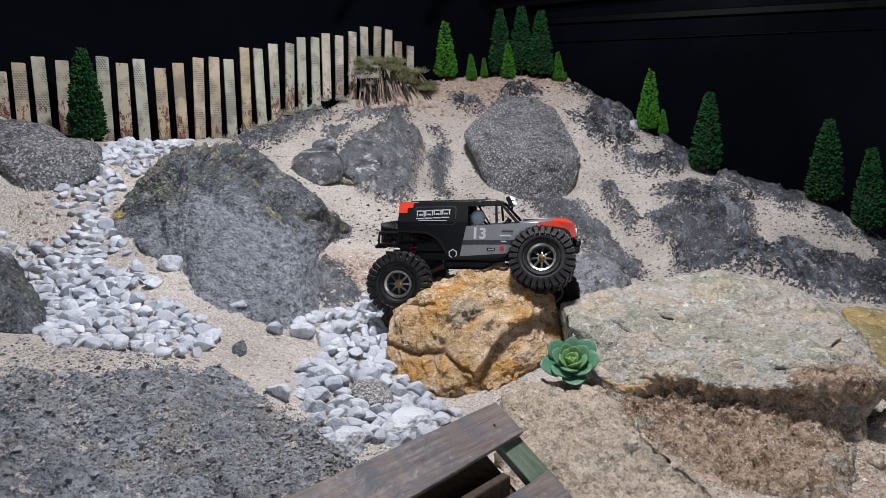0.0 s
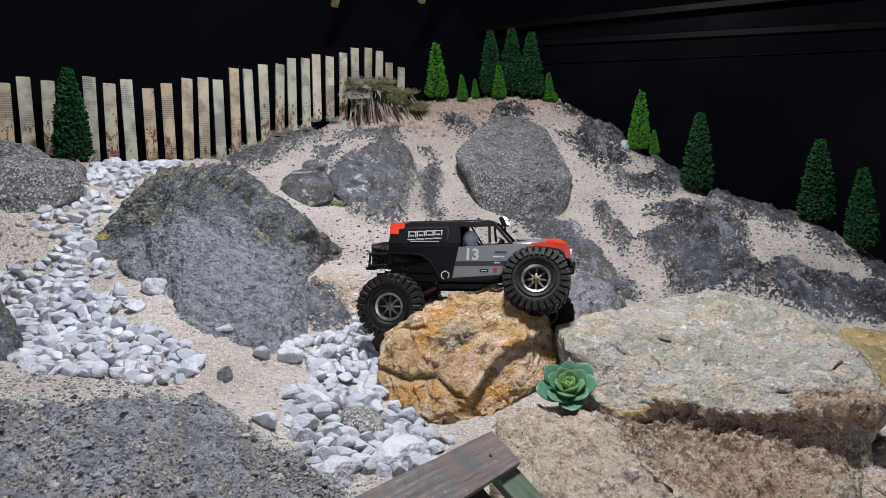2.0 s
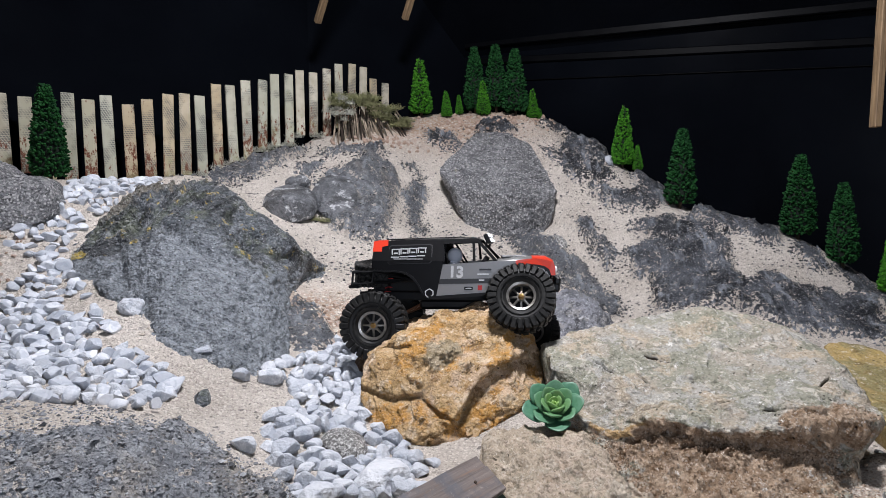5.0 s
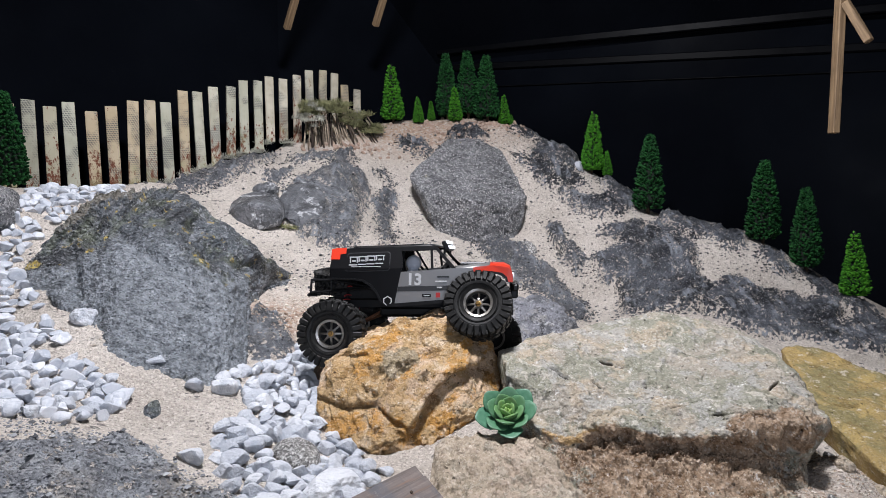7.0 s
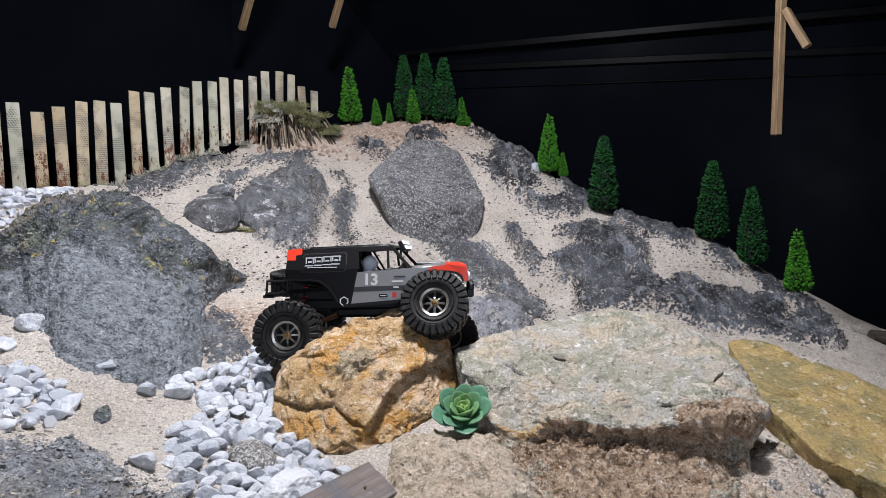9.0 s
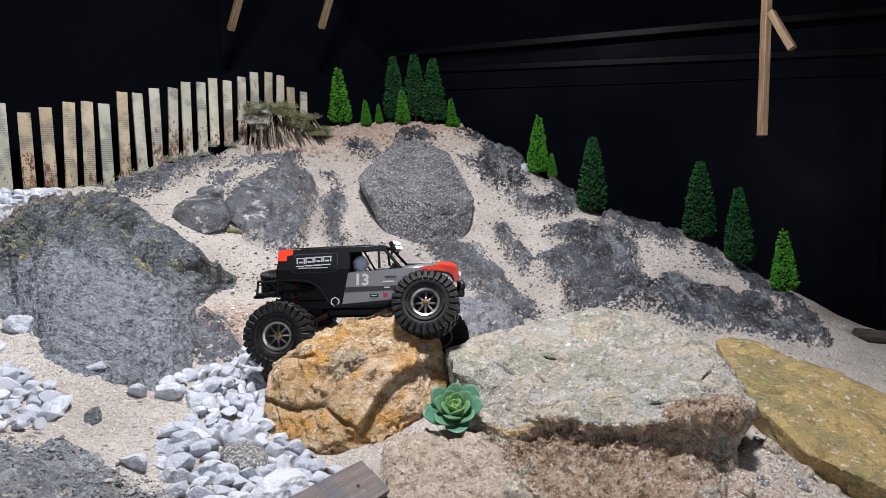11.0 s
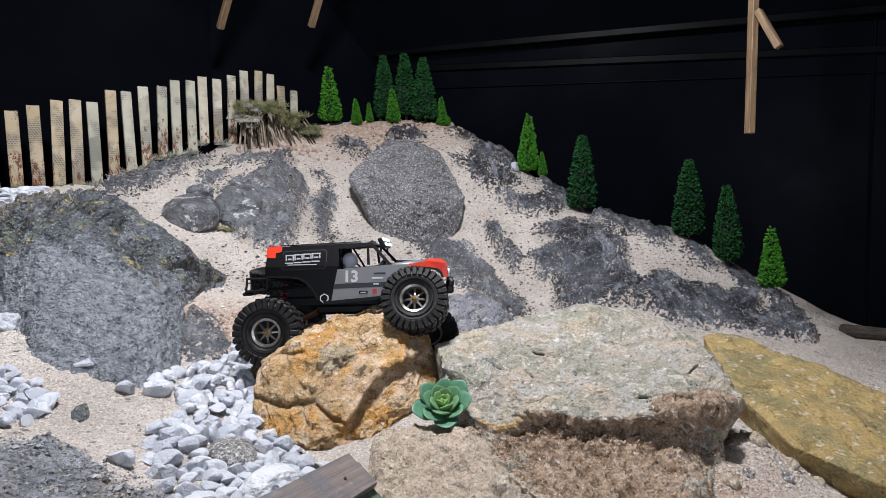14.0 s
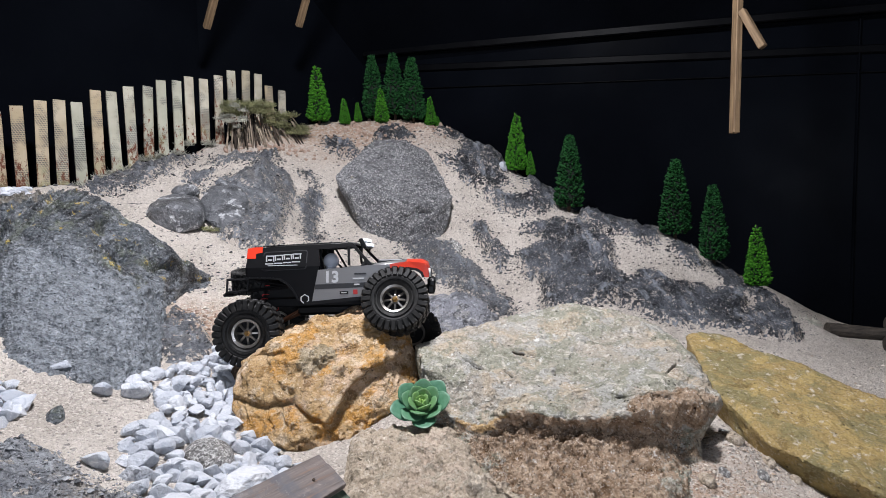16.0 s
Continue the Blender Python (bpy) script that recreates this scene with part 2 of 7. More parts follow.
def weathered_stone(name, base, tones, patch, edge, size=0.05, rough=0.8, grain=0.0026, grit=0.3, dust=(0.9, 0.86, 0.78), dust_at=0.64, crack=0.6, crust=0.3, relief=1.0, specular=0.35):
    """Stone of several tones in ragged patches; the attribute 'stain' brings in patch (dark, light), 'tint' the colour
    edge, and 'cleft' dark open cracks."""
    n = Nodes(name)
    c = base
    for k, (colour, scale, at, soft, amount) in enumerate(tones):
        shift = n.add("ShaderNodeVectorMath", operation="ADD")
        n.link(n.warped(size * 0.5, size * 0.25), shift.inputs[0])
        shift.inputs[1].default_value = (1.7 * k, 3.1 * k, 0.9 * k)
        c = n.mix(n.math("MULTIPLY", n.ramp(n.noise(size * scale, 8.0, 0.62, shift.outputs[0]), at, at + soft), amount), c, colour)
    ragged = n.ramp(n.noise(0.026, 7.0, 0.68), 0.3, 0.7, -0.38, 0.38)
    c = n.mix(n.math("MULTIPLY", n.ramp(n.math("ADD", n.attribute("tint"), ragged), 0.35, 0.65), 0.8), c, edge)
    mark = n.ramp(n.math("ADD", n.attribute("stain"), ragged), 0.38, 0.56)
    c = n.mix(mark, c, n.mix(n.ramp(n.noise(0.022, 7.0, 0.7), 0.36, 0.62), patch[0], patch[1]))
    # grain, dark pits and pale dust
    fine = n.noise(0.0050, 5.0, 0.66)
    c = n.mix(n.ramp(fine, 0.30, 0.46, 0.38, 0.0), c, n.mix(1.0, c, (0.42, 0.40, 0.38), "MULTIPLY"))
    c = n.grains(c, grain, n.mix(1.0, c, (0.45, 0.44, 0.43), "MULTIPLY"), n.mix(0.5, c, dust), 0.24, 0.78, grit)
    c = n.mix(n.ramp(n.noise(0.020, 8.0, 0.74), dust_at, dust_at + 0.035, 0.0, 0.75), c, dust)
    pit = n.math("MULTIPLY", n.ramp(n.cells(0.014, coord=n.warped(0.006, 0.003)), 0.11, 0.17, 1.0, 0.0), n.ramp(n.noise(0.05, 3.0), 0.50, 0.56))
    hole = n.math("MULTIPLY", pit, crack)
    hole = n.math("MAXIMUM", hole, n.ramp(n.attribute("cleft"), 0.25, 0.6))
    c = n.mix(hole, c, n.mix(1.0, c, (0.10, 0.085, 0.07), "MULTIPLY"))
    normal = n.bump(n.noise(0.024, 7.0, 0.62), min(1.0, 0.6 * relief), 0.016)
    normal = n.bump(fine, min(1.0, 0.55 * relief), 0.0030, normal)
    normal = n.bump(n.cells(0.009, coord=n.warped(0.01, 0.004)), crust, 0.004, n.bump(n.cells(0.0045), crust, 0.0028, normal))
    normal = n.bump(n.math("SUBTRACT", 1.0, hole), 0.8, 0.003, normal)
    return n.done(c, n.ramp(fine, 0.3, 0.7, rough - 0.12, min(1, rough + 0.12)), normal, specular=specular)


GROUND = ground_material()
GREY_ROCK = stone_material("grey_rock", (0.12, 0.123, 0.132), (0.34, 0.34, 0.352), (0.72, 0.71, 0.71), 0.04, 0.4, 0.0035, 0.57, grain=0.0042, grit=0.65, mottle=0.12, relief=2.0, flecks=(0.34, 0.27, 0.08), crust=0.4, cracks=0.6, holes=0.5)
BOULDER_ROCK = weathered_stone("painted_boulder", (0.108, 0.121, 0.135), [((0.040, 0.043, 0.048), 1.6, 0.47, 0.10, 0.9), ((0.14, 0.155, 0.115), 1.2, 0.52, 0.10, 0.85), ((0.25, 0.265, 0.29), 0.6, 0.56, 0.06, 0.75), ((0.03, 0.032, 0.035), 0.35, 0.56, 0.05, 0.8), ((0.50, 0.37, 0.08), 0.7, 0.60, 0.04, 0.85)], ((0.105, 0.118, 0.132), (0.30, 0.325, 0.355)), (0.22, 0.195, 0.155), 0.06, 0.38, 0.0036, 0.55, (0.56, 0.58, 0.60), 0.63, 0.4, 0.85, 1.6, 0.5)
OCHRE_ROCK = weathered_stone("ochre_rock", (0.52, 0.35, 0.18), [((0.62, 0.45, 0.31), 1.5, 0.48, 0.08, 0.85), ((0.54, 0.27, 0.06), 1.0, 0.52, 0.06, 0.85), ((0.72, 0.58, 0.42), 0.7, 0.55, 0.06, 0.75), ((0.22, 0.12, 0.045), 0.5, 0.57, 0.05, 0.8), ((0.40, 0.25, 0.10), 0.4, 0.52, 0.06, 0.6)], ((0.25, 0.19, 0.10), (0.48, 0.39, 0.27)), (0.80, 0.70, 0.58), 0.05, 0.85, 0.0028, 0.35, (0.86, 0.78, 0.67), 0.635, 0.8, 0.35, 1.5)
LIMESTONE = weathered_stone("limestone", (0.42, 0.375, 0.31), [((0.325, 0.32, 0.25), 1.9, 0.45, 0.08, 0.9), ((0.52, 0.43, 0.32), 1.3, 0.51, 0.07, 0.8), ((0.44, 0.425, 0.39), 0.8, 0.52, 0.06, 0.8), ((0.26, 0.255, 0.19), 0.5, 0.55, 0.05, 0.75), ((0.64, 0.59, 0.51), 0.4, 0.57, 0.05, 0.75)], ((0.20, 0.118, 0.062), (0.52, 0.395, 0.285)), (0.58, 0.36, 0.14), 0.06, 0.85, 0.0028, 0.42, (0.86, 0.84, 0.80), 0.618, 0.8, 0.35, 1.6)
PALE_SLAB = weathered_stone("pale_slab", (0.50, 0.41, 0.31), [((0.58, 0.47, 0.37), 1.6, 0.48, 0.08, 0.85), ((0.42, 0.37, 0.29), 1.0, 0.52, 0.07, 0.8), ((0.66, 0.57, 0.46), 0.6, 0.54, 0.06, 0.8), ((0.30, 0.25, 0.18), 0.4, 0.57, 0.05, 0.7)], ((0.3, 0.2, 0.12), (0.5, 0.38, 0.25)), (0.6, 0.42, 0.2), 0.05, 0.88, 0.0028, 0.45, (0.84, 0.77, 0.68), 0.625, 0.7, 0.45, 1.6)
YELLOW_SLAB = weathered_stone("yellow_slab", (0.385, 0.275, 0.11), [((0.24, 0.205, 0.095), 2.6, 0.45, 0.08, 0.9), ((0.47, 0.34, 0.13), 1.0, 0.53, 0.06, 0.7), ((0.20, 0.135, 0.045), 0.5, 0.57, 0.05, 0.75)], ((0.2, 0.13, 0.06), (0.4, 0.28, 0.14)), (0.6, 0.5, 0.4), 0.06, 0.7, 0.0028, 0.35, (0.62, 0.55, 0.45), 0.58, 0.7, 0.25, 1.2)


def marble_material(name, unit, each):
    """White and blue-grey marble; unit is the length of one pebble in the object's own measure."""
    n = Nodes(name)
    share = n.island() if each else n.random()
    tone = n.mix(share, (0.47, 0.495, 0.545), (0.70, 0.715, 0.75))
    tone = n.mix(n.ramp(n.math("FRACT", n.math("MULTIPLY", share, 7.7)), 0.6, 1.0, 0.0, 0.3), tone, (0.28, 0.31, 0.37))
    tone = n.mix(n.ramp(n.noise(0.9 * unit, 5.0, 0.6, distortion=0.8), 0.46, 0.60), tone, n.mix(0.5, tone, (0.30, 0.34, 0.41)))
    tone = n.mix(n.ramp(n.noise(0.22 * unit, 3.0), 0.6, 0.75, 0.0, 0.6), tone, (0.78, 0.79, 0.81))
    return n.done(tone, 0.5, n.bump(n.noise(0.25 * unit, 4.0), 0.35, 0.06 * unit), specular=0.4)


MARBLE = marble_material("marble_chips", 1.0, False)
MARBLE_BED = marble_material("marble_bed", 0.016, True)
LAVENDER_ROCK = weathered_stone("violet_grey_rock", (0.26, 0.265, 0.295), [((0.13, 0.135, 0.15), 1.3, 0.48, 0.08, 0.9), ((0.36, 0.35, 0.345), 0.8, 0.53, 0.06, 0.8), ((0.07, 0.072, 0.08), 0.5, 0.56, 0.05, 0.8), ((0.55, 0.55, 0.57), 0.4, 0.58, 0.05, 0.8)], ((0.2, 0.2, 0.2), (0.4, 0.4, 0.4)), (0.3, 0.28, 0.25), 0.05, 0.6, 0.0034, 0.5, (0.62, 0.62, 0.65), 0.62, 0.6, 0.7, 1.6)
SMOOTH_STONE = weathered_stone("smooth_grey_stone", (0.115, 0.12, 0.13), [((0.05, 0.052, 0.056), 1.2, 0.49, 0.08, 0.85), ((0.21, 0.215, 0.23), 0.8, 0.54, 0.06, 0.7), ((0.60, 0.61, 0.63), 0.7, 0.585, 0.04, 0.8)], ((0.1, 0.1, 0.1), (0.3, 0.3, 0.3)), (0.3, 0.28, 0.22), 0.05, 0.34, 0.0032, 0.25, (0.70, 0.71, 0.73), 0.64, 0.3, 0.25, 1.0, 0.5)
SPECKLED = stone_material("speckled_stone", (0.13, 0.125, 0.12), (0.40, 0.385, 0.365), (0.84, 0.83, 0.81), 0.02, 0.38, 0.0030, 0.53, grain=0.0026, grit=0.6)


def grit_material(name, low, high):
    """Loose granules, each of its own tone."""
    n = Nodes(name)
    return n.done(n.mix(n.island(), low, high), 0.6, specular=0.4)


MIXED_GRIT = grit_material("mixed_grey_grit", (0.028, 0.030, 0.035), (0.44, 0.45, 0.47))
DARK_GRIT = grit_material("dark_grey_grit", (0.018, 0.018, 0.020), (0.15, 0.15, 0.155))
BROWN_GRIT = grit_material("brown_grit", (0.12, 0.075, 0.045), (0.58, 0.45, 0.33))
SAND_GRIT = grit_material("pale_sand_grit", (0.40, 0.33, 0.26), (0.80, 0.73, 0.65))


def wall_material():
    n = Nodes("black_sheet")
    c = n.mix(n.ramp(n.noise(0.5, 4.0), 0.3, 0.7), (0.0016, 0.0020, 0.0031), (0.0032, 0.0040, 0.0060))
    dust = n.ramp(n.noise(0.004, 2.0), 0.79, 0.83)
    c = n.mix(dust, c, (0.12, 0.12, 0.12))
    return n.done(c, n.ramp(n.noise(0.15), 0.3, 0.7, 0.22, 0.32), n.bump(n.noise(0.35, 2.0), 0.15, 0.02), specular=0.011)


BLACK = wall_material()
WHITE_PAINT = plain("grey_paint", (0.16, 0.165, 0.18), 0.8)
FLOOR_GREY = plain("floor_grey", (0.2, 0.19, 0.18), 0.7)

# ---- the room ----


def wall(name, a, b, z0, z1, thick, material):
    """A straight wall between two plan points; its thickness lies to the right of a to b."""
    a, b = Vector((*a, 0)), Vector((*b, 0))
    d = b - a
    m = Matrix.Translation((a + b) / 2 + Vector((0, 0, (z0 + z1) / 2))) @ Matrix.Rotation(math.atan2(d.y, d.x), 4, "Z")
    bm = bmesh.new()
    box(bm, (d.length, thick, z1 - z0), m @ Matrix.Translation((0, thick / 2, 0)))
    return tagged(part(name, bm, material), "matt black sheet lining behind the rock course", "wall", kind="structure")


CORNER = Vector((0.22, 3.2, 0))
ALONG = Vector((0.876, -0.482, 0))
INTO = Vector((-0.482, -0.876, 0))
wall("wall_gable", (-2.6, 0.26), (-0.45, 2.86), 0, 2.6, 0.08, BLACK)
wall("wall_gable_end", (-0.45, 2.86), (0.22, 3.2), 0, 2.6, 0.08, BLACK)
KNEE = 1.60
right_end = CORNER + ALONG * 3.4
wall("wall_knee", CORNER[:2], right_end[:2], 0, KNEE, 0.08, BLACK)
wall("wall_right", right_end[:2], (3.2, -2.0), 0, 2.6, 0.08, BLACK)
wall("wall_back", (3.2, -2.0), (-2.6, -2.0), 0, 2.6, 0.08, WHITE_PAINT)
wall("wall_left", (-2.6, -2.0), (-2.6, 0.26), 0, 2.6, 0.08, WHITE_PAINT)

bm = bmesh.new()
box(bm, (5.8, 5.6, 0.06), Matrix.Translation((0.3, 0.75, -0.03)))
tagged(part("floor", bm, FLOOR_GREY), "grey floor under the rock course", "floor", kind="structure")

# sloping roof from the knee wall up into the room
bm = bmesh.new()
up = (INTO * 0.78 + Vector((0, 0, 1))).normalized()
a0, b0 = CORNER - ALONG * 0.6, CORNER + ALONG * 3.6
rise = 1.0 / up.z
quad = [a0 + Vector((0, 0, KNEE)), b0 + Vector((0, 0, KNEE)), b0 + Vector((0, 0, KNEE)) + up * rise, a0 + Vector((0, 0, KNEE)) + up * rise]
off = up.cross(ALONG).normalized() * 0.05
if off.z < 0:
    off = -off
vs = [bm.verts.new(q) for q in quad] + [bm.verts.new(q + off) for q in quad]
for f in ((3, 2, 1, 0), (4, 5, 6, 7), (0, 1, 5, 4), (1, 2, 6, 5), (2, 3, 7, 6), (3, 0, 4, 7)):
    bm.faces.new([vs[i] for i in f])
tagged(part("ceiling_slope", bm, BLACK), "sloping black roof lining", "ceiling", kind="structure")
bm = bmesh.new()
box(bm, (5.8, 5.6, 0.06), Matrix.Translation((0.3, 0.75, 2.57)))
tagged(part("ceiling", bm, WHITE_PAINT), "plain grey ceiling", "ceiling", kind="structure")

# ---- the ground ----
MOUNDS_LEFT = [(-1.5, 1.2, 0.6, 0.421), (-1.1, 1.7, 0.45, 0.4), (-0.75, 1.75, 0.35, 0.093), (-0.6, 2.3, 0.4, 0.391), (-0.9, 1.2, 0.4, -0.198), (-0.55, 1.35, 0.3, 0.208), (-0.7, 0.8, 0.35, 0.152), (-0.4, 0.75, 0.25, 0.047), (-0.3, 1.15, 0.25, 0.046), (-0.2, 1.7, 0.3, 0.124), (-1.2, 0.7, 0.6, 0.144)]
MOUNDS_HILL = [(-0.25, 2.5, 0.35, 0.101), (-0.3, 2.9, 0.4, 0.469), (0.05, 2.7, 0.35, 0.013), (0.3, 3.1, 0.5, 0.665), (0.4, 2.5, 0.4, 0.058), (0.7, 2.8, 0.4, 0.287), (1.0, 2.4, 0.4, 0.257), (1.3, 2.2, 0.35, 0.084), (1.6, 2.3, 0.5, 0.08), (0.0, 2.2, 0.35, 0.183)]
MOUNDS_EXTRA = [(-0.17, 2.42, 0.13, 0.055), (1.2, 2.4, 0.25, -0.03), (0.85, 2.78, 0.2, 0.02), (-0.62, 1.85, 0.14, 0.05), (0.05, 3.08, 0.2, 0.05), (0.8, 1.86, 0.13, 0.045), (1.2, 1.6, 0.2, 0.04), (1.68, 1.86, 0.22, -0.06), (-0.33, 2.24, 0.12, -0.03), (0.0, 2.36, 0.12, -0.03), (-0.70, 2.08, 0.15, 0.08), (-0.57, 2.4, 0.15, 0.05), (-0.45, 2.65, 0.12, 0.022), (-0.33, 1.38, 0.12, -0.03)]
MOUNDS_SMALL = [(0.2, 1.14, 0.09, 0.045), (0.72, 1.0, 0.1, 0.02), (-0.42, 2.72, 0.09, 0.05), (-0.46, 2.59, 0.08, 0.020), (-0.31, 2.88, 0.06, 0.04), (0.69, 1.0, 0.055, 0.035), (0.62, 0.93, 0.06, 0.012), (0.84, 0.95, 0.08, -0.02), (0.36, 0.955, 0.06, 0.014), (0.44, 0.93, 0.06, 0.014), (0.53, 0.925, 0.06, 0.014), (0.59, 0.95, 0.04, 0.02), (-1.02, 1.74, 0.13, -0.06), (0.205, 1.05, 0.045, 0.034)]
FENCE_BED = [(-0.88, 2.15, 0.10, 0.008), (-0.54, 2.53, 0.08, 0.012), (-1.0, 1.98, 0.14, -0.02)]
DIPS = [(1.3, 2.2, 0.18, 0.02), (1.5, 2.15, 0.2, -0.02), (1.75, 2.1, 0.22, -0.075), (2.0, 2.1, 0.3, -0.128), (1.62, 1.88, 0.18, 0.046), (2.1, 1.6, 0.4, -0.135), (1.4, 1.6, 0.25, 0.015), (1.05, 2.45, 0.2, -0.026), (0.2, 2.98, 0.2, -0.036), (0.9, 1.0, 0.18, -0.013), (1.2, 1.0, 0.3, -0.07), (0.6, 0.85, 0.2, -0.017), (-0.05, 2.4, 0.15, -0.037), (-0.2, 2.45, 0.13, 0.028), (0.7, 2.1, 0.15, -0.027), (1.2, 1.95, 0.18, -0.03), (-0.3, 1.1, 0.18, -0.017), (-0.62, 1.35, 0.18, -0.034), (-0.35, 0.85, 0.15, 0.023), (-0.65, 2.15, 0.2, -0.024), (-0.72, 1.8, 0.15, 0.022), (0.05, 2.6, 0.13, 0.017)]
MOUNDS_VALLEY = [(0.1, 1.3, 0.35, 0.016), (0.7, 1.5, 0.35, 0.087), (1.1, 1.9, 0.3, 0.026), (1.3, 1.4, 0.5, -0.085), (-0.2, 0.6, 0.3, -0.021)]


def ground_shape(x, y):
    z = np.full(x.shape, 0.549)
    for cx, cy, r, h in MOUNDS_LEFT + MOUNDS_HILL + MOUNDS_EXTRA + MOUNDS_SMALL + FENCE_BED + DIPS + MOUNDS_VALLEY:
        z += h * bump_at(x, y, cx, cy, r)
    return z


def ground_z(x, y):
    x, y = np.atleast_1d(np.asarray(x, float)), np.atleast_1d(np.asarray(y, float))
    p = np.stack([x, y, 0 * x], -1)
    z = ground_shape(x, y)
    bare = np.clip((bare_rock(x, y) - 0.40) * 6, 0, 1)
    z += 0.012 * fbm(p, 0.22, 3, 3) + 0.0025 * fbm(p, 0.03, 3, 8, 0.6)
    far = smooth_step(y, 1.3, 1.7)
    z += bare * (0.012 * fbm(p, 0.07, 4, 21, 0.6, True) + 0.006 * fbm(p, 0.02, 3, 22, 0.6) + 0.010 + far * (0.008 + 0.034 * scarps(p * (1, 0.7, 1), 0.11, 23) + 0.012 * scarps(p, 0.045, 24)) + (1 - far) * (0.010 * scarps(p, 0.07, 25) + 0.007 * scarps(p, 0.028, 26)))
    return z


def build_ground():
    xs = np.r_[np.arange(-2.4, -1.25, 0.02), np.arange(-1.25, 1.75, 0.006), np.arange(1.75, 2.9, 0.02)]
    ys = np.r_[np.arange(0.2, 3.1, 0.006), np.arange(3.1, 3.75, 0.02)]
    gx, gy = np.meshgrid(xs, ys)
    x, y = gx.ravel(), gy.ravel()
    z = ground_z(x, y)
    nx, ny = len(xs), len(ys)
    i = np.arange(nx * ny).reshape(ny, nx)
    faces = np.stack([i[:-1, :-1], i[:-1, 1:], i[1:, 1:], i[1:, :-1]], -1).reshape(-1, 4)
    me = mesh_from("ground", np.stack([x, y, z], -1).tolist(), faces.tolist())
    mask = bare_rock(x, y)
    for name, values in (("rock", mask), ("grit", grit_cover(x, y)), ("film", np.clip(1.3 * bump_at(x, y, -0.3, 0.8, 0.45, 0.3) + 0.55 * bump_at(x, y, -0.25, 2.35, 0.3, 0.4) + 0.4 * bump_at(x, y, 0.45, 2.2, 0.25) + 0.4 * bump_at(x, y, -0.22, 1.45, 0.12), 0, 1))):
        me.attributes.new(name, "FLOAT", "POINT").data.foreach_set("value", values.astype(np.float32))
    me.materials.append(GROUND)
    tagged(new("ground", me), "sandy slope with grey painted rock showing through", "ground", kind="structure")


def edge_distance(poly, x, y):
    """Distance to a polygon's edge in plan, positive inside it."""
    best, hit = np.full(x.shape, 9.0), np.zeros(x.shape, bool)
    for (x1, y1), (x2, y2) in zip(poly, poly[1:] + poly[:1]):
        dx, dy = x2 - x1, y2 - y1
        u = np.clip(((x - x1) * dx + (y - y1) * dy) / (dx * dx + dy * dy + 1e-12), 0, 1)
        best = np.minimum(best, np.hypot(x - x1 - u * dx, y - y1 - u * dy))
        if y1 != y2:
            hit ^= ((y1 > y) != (y2 > y)) & (x < dx * (y - y1) / dy + x1)
    return np.where(hit, best, -best)


def rock_cover(x, y):
    """One half along the edge of a bare patch, one well inside, nought well outside."""
    m = np.zeros(x.shape)
    for poly in PATCHES:
        px, py = [p[0] for p in poly], [p[1] for p in poly]
        near = np.flatnonzero((x > min(px) - 0.06) & (x < max(px) + 0.06) & (y > min(py) - 0.06) & (y < max(py) + 0.06))
        if len(near):
            m[near] = np.maximum(m[near], np.clip(0.5 + edge_distance(poly, x[near], y[near]) / 0.07, 0, 1))
    return m


def bare_rock(x, y):
    """Where the painted rock shows: above about a half."""
    return rock_cover(x, y) + 0.26 * fbm(np.stack([x, y, 0 * x], -1), 0.06, 5, 31, 0.66)


def grit_cover(x, y):
    return np.clip(bump_at(x, y, 0.3, 3.0, 0.35, 0.25) + bump_at(x, y, -0.15, 2.85, 0.25, 0.12) + bump_at(x, y, -0.2, 1.55, 0.12) + 1.2 * bump_at(x, y, 0.46, 0.90, 0.22, 0.09), 0, 1)


# patches of bare painted rock, in plan
MIDDLE = [(-0.346, 2.315), (-0.307, 2.359), (-0.253, 2.378), (-0.21, 2.42), (-0.172, 2.62), (-0.124, 2.538), (-0.077, 2.521), (-0.071, 2.463), (-0.094, 2.349), (-0.103, 2.249), (-0.092, 2.151), (-0.105, 2.087), (-0.153, 2.059), (-0.186, 2.065), (-0.26, 2.1), (-0.3, 2.2)]
STRIP = [(-0.059, 2.461), (-0.013, 2.539), (0.028, 2.532), (0.023, 2.48), (0.007, 2.416), (0.018, 2.235), (-0.005, 2.128), (-0.024, 2.291), (-0.041, 2.412)]
CHIP = [(-0.051, 2.595), (-0.013, 2.625), (0.02, 2.581), (0.008, 2.547), (-0.017, 2.576)]
FENCE_BANK = [(-0.64, 2.06), (-0.64, 2.2), (-0.58, 2.35), (-0.5, 2.5), (-0.425, 2.62), (-0.425, 2.53), (-0.457, 2.343), (-0.514, 2.248), (-0.565, 2.161)]
BANK_BIT = [(-0.407, 2.329), (-0.375, 2.395), (-0.336, 2.415), (-0.341, 2.364), (-0.373, 2.318)]
BROW = [(-0.36, 2.5), (-0.3, 2.58), (-0.2, 2.66), (-0.13, 2.64), (-0.16, 2.58), (-0.24, 2.52), (-0.3, 2.45)]
SADDLE = [(0.03, 2.83), (0.088, 2.84), (0.145, 2.81), (0.172, 2.745), (0.109, 2.745), (0.047, 2.776)]
CREST = [(0.241, 2.825), (0.294, 2.894), (0.362, 2.885), (0.412, 2.813), (0.367, 2.773), (0.262, 2.778)]
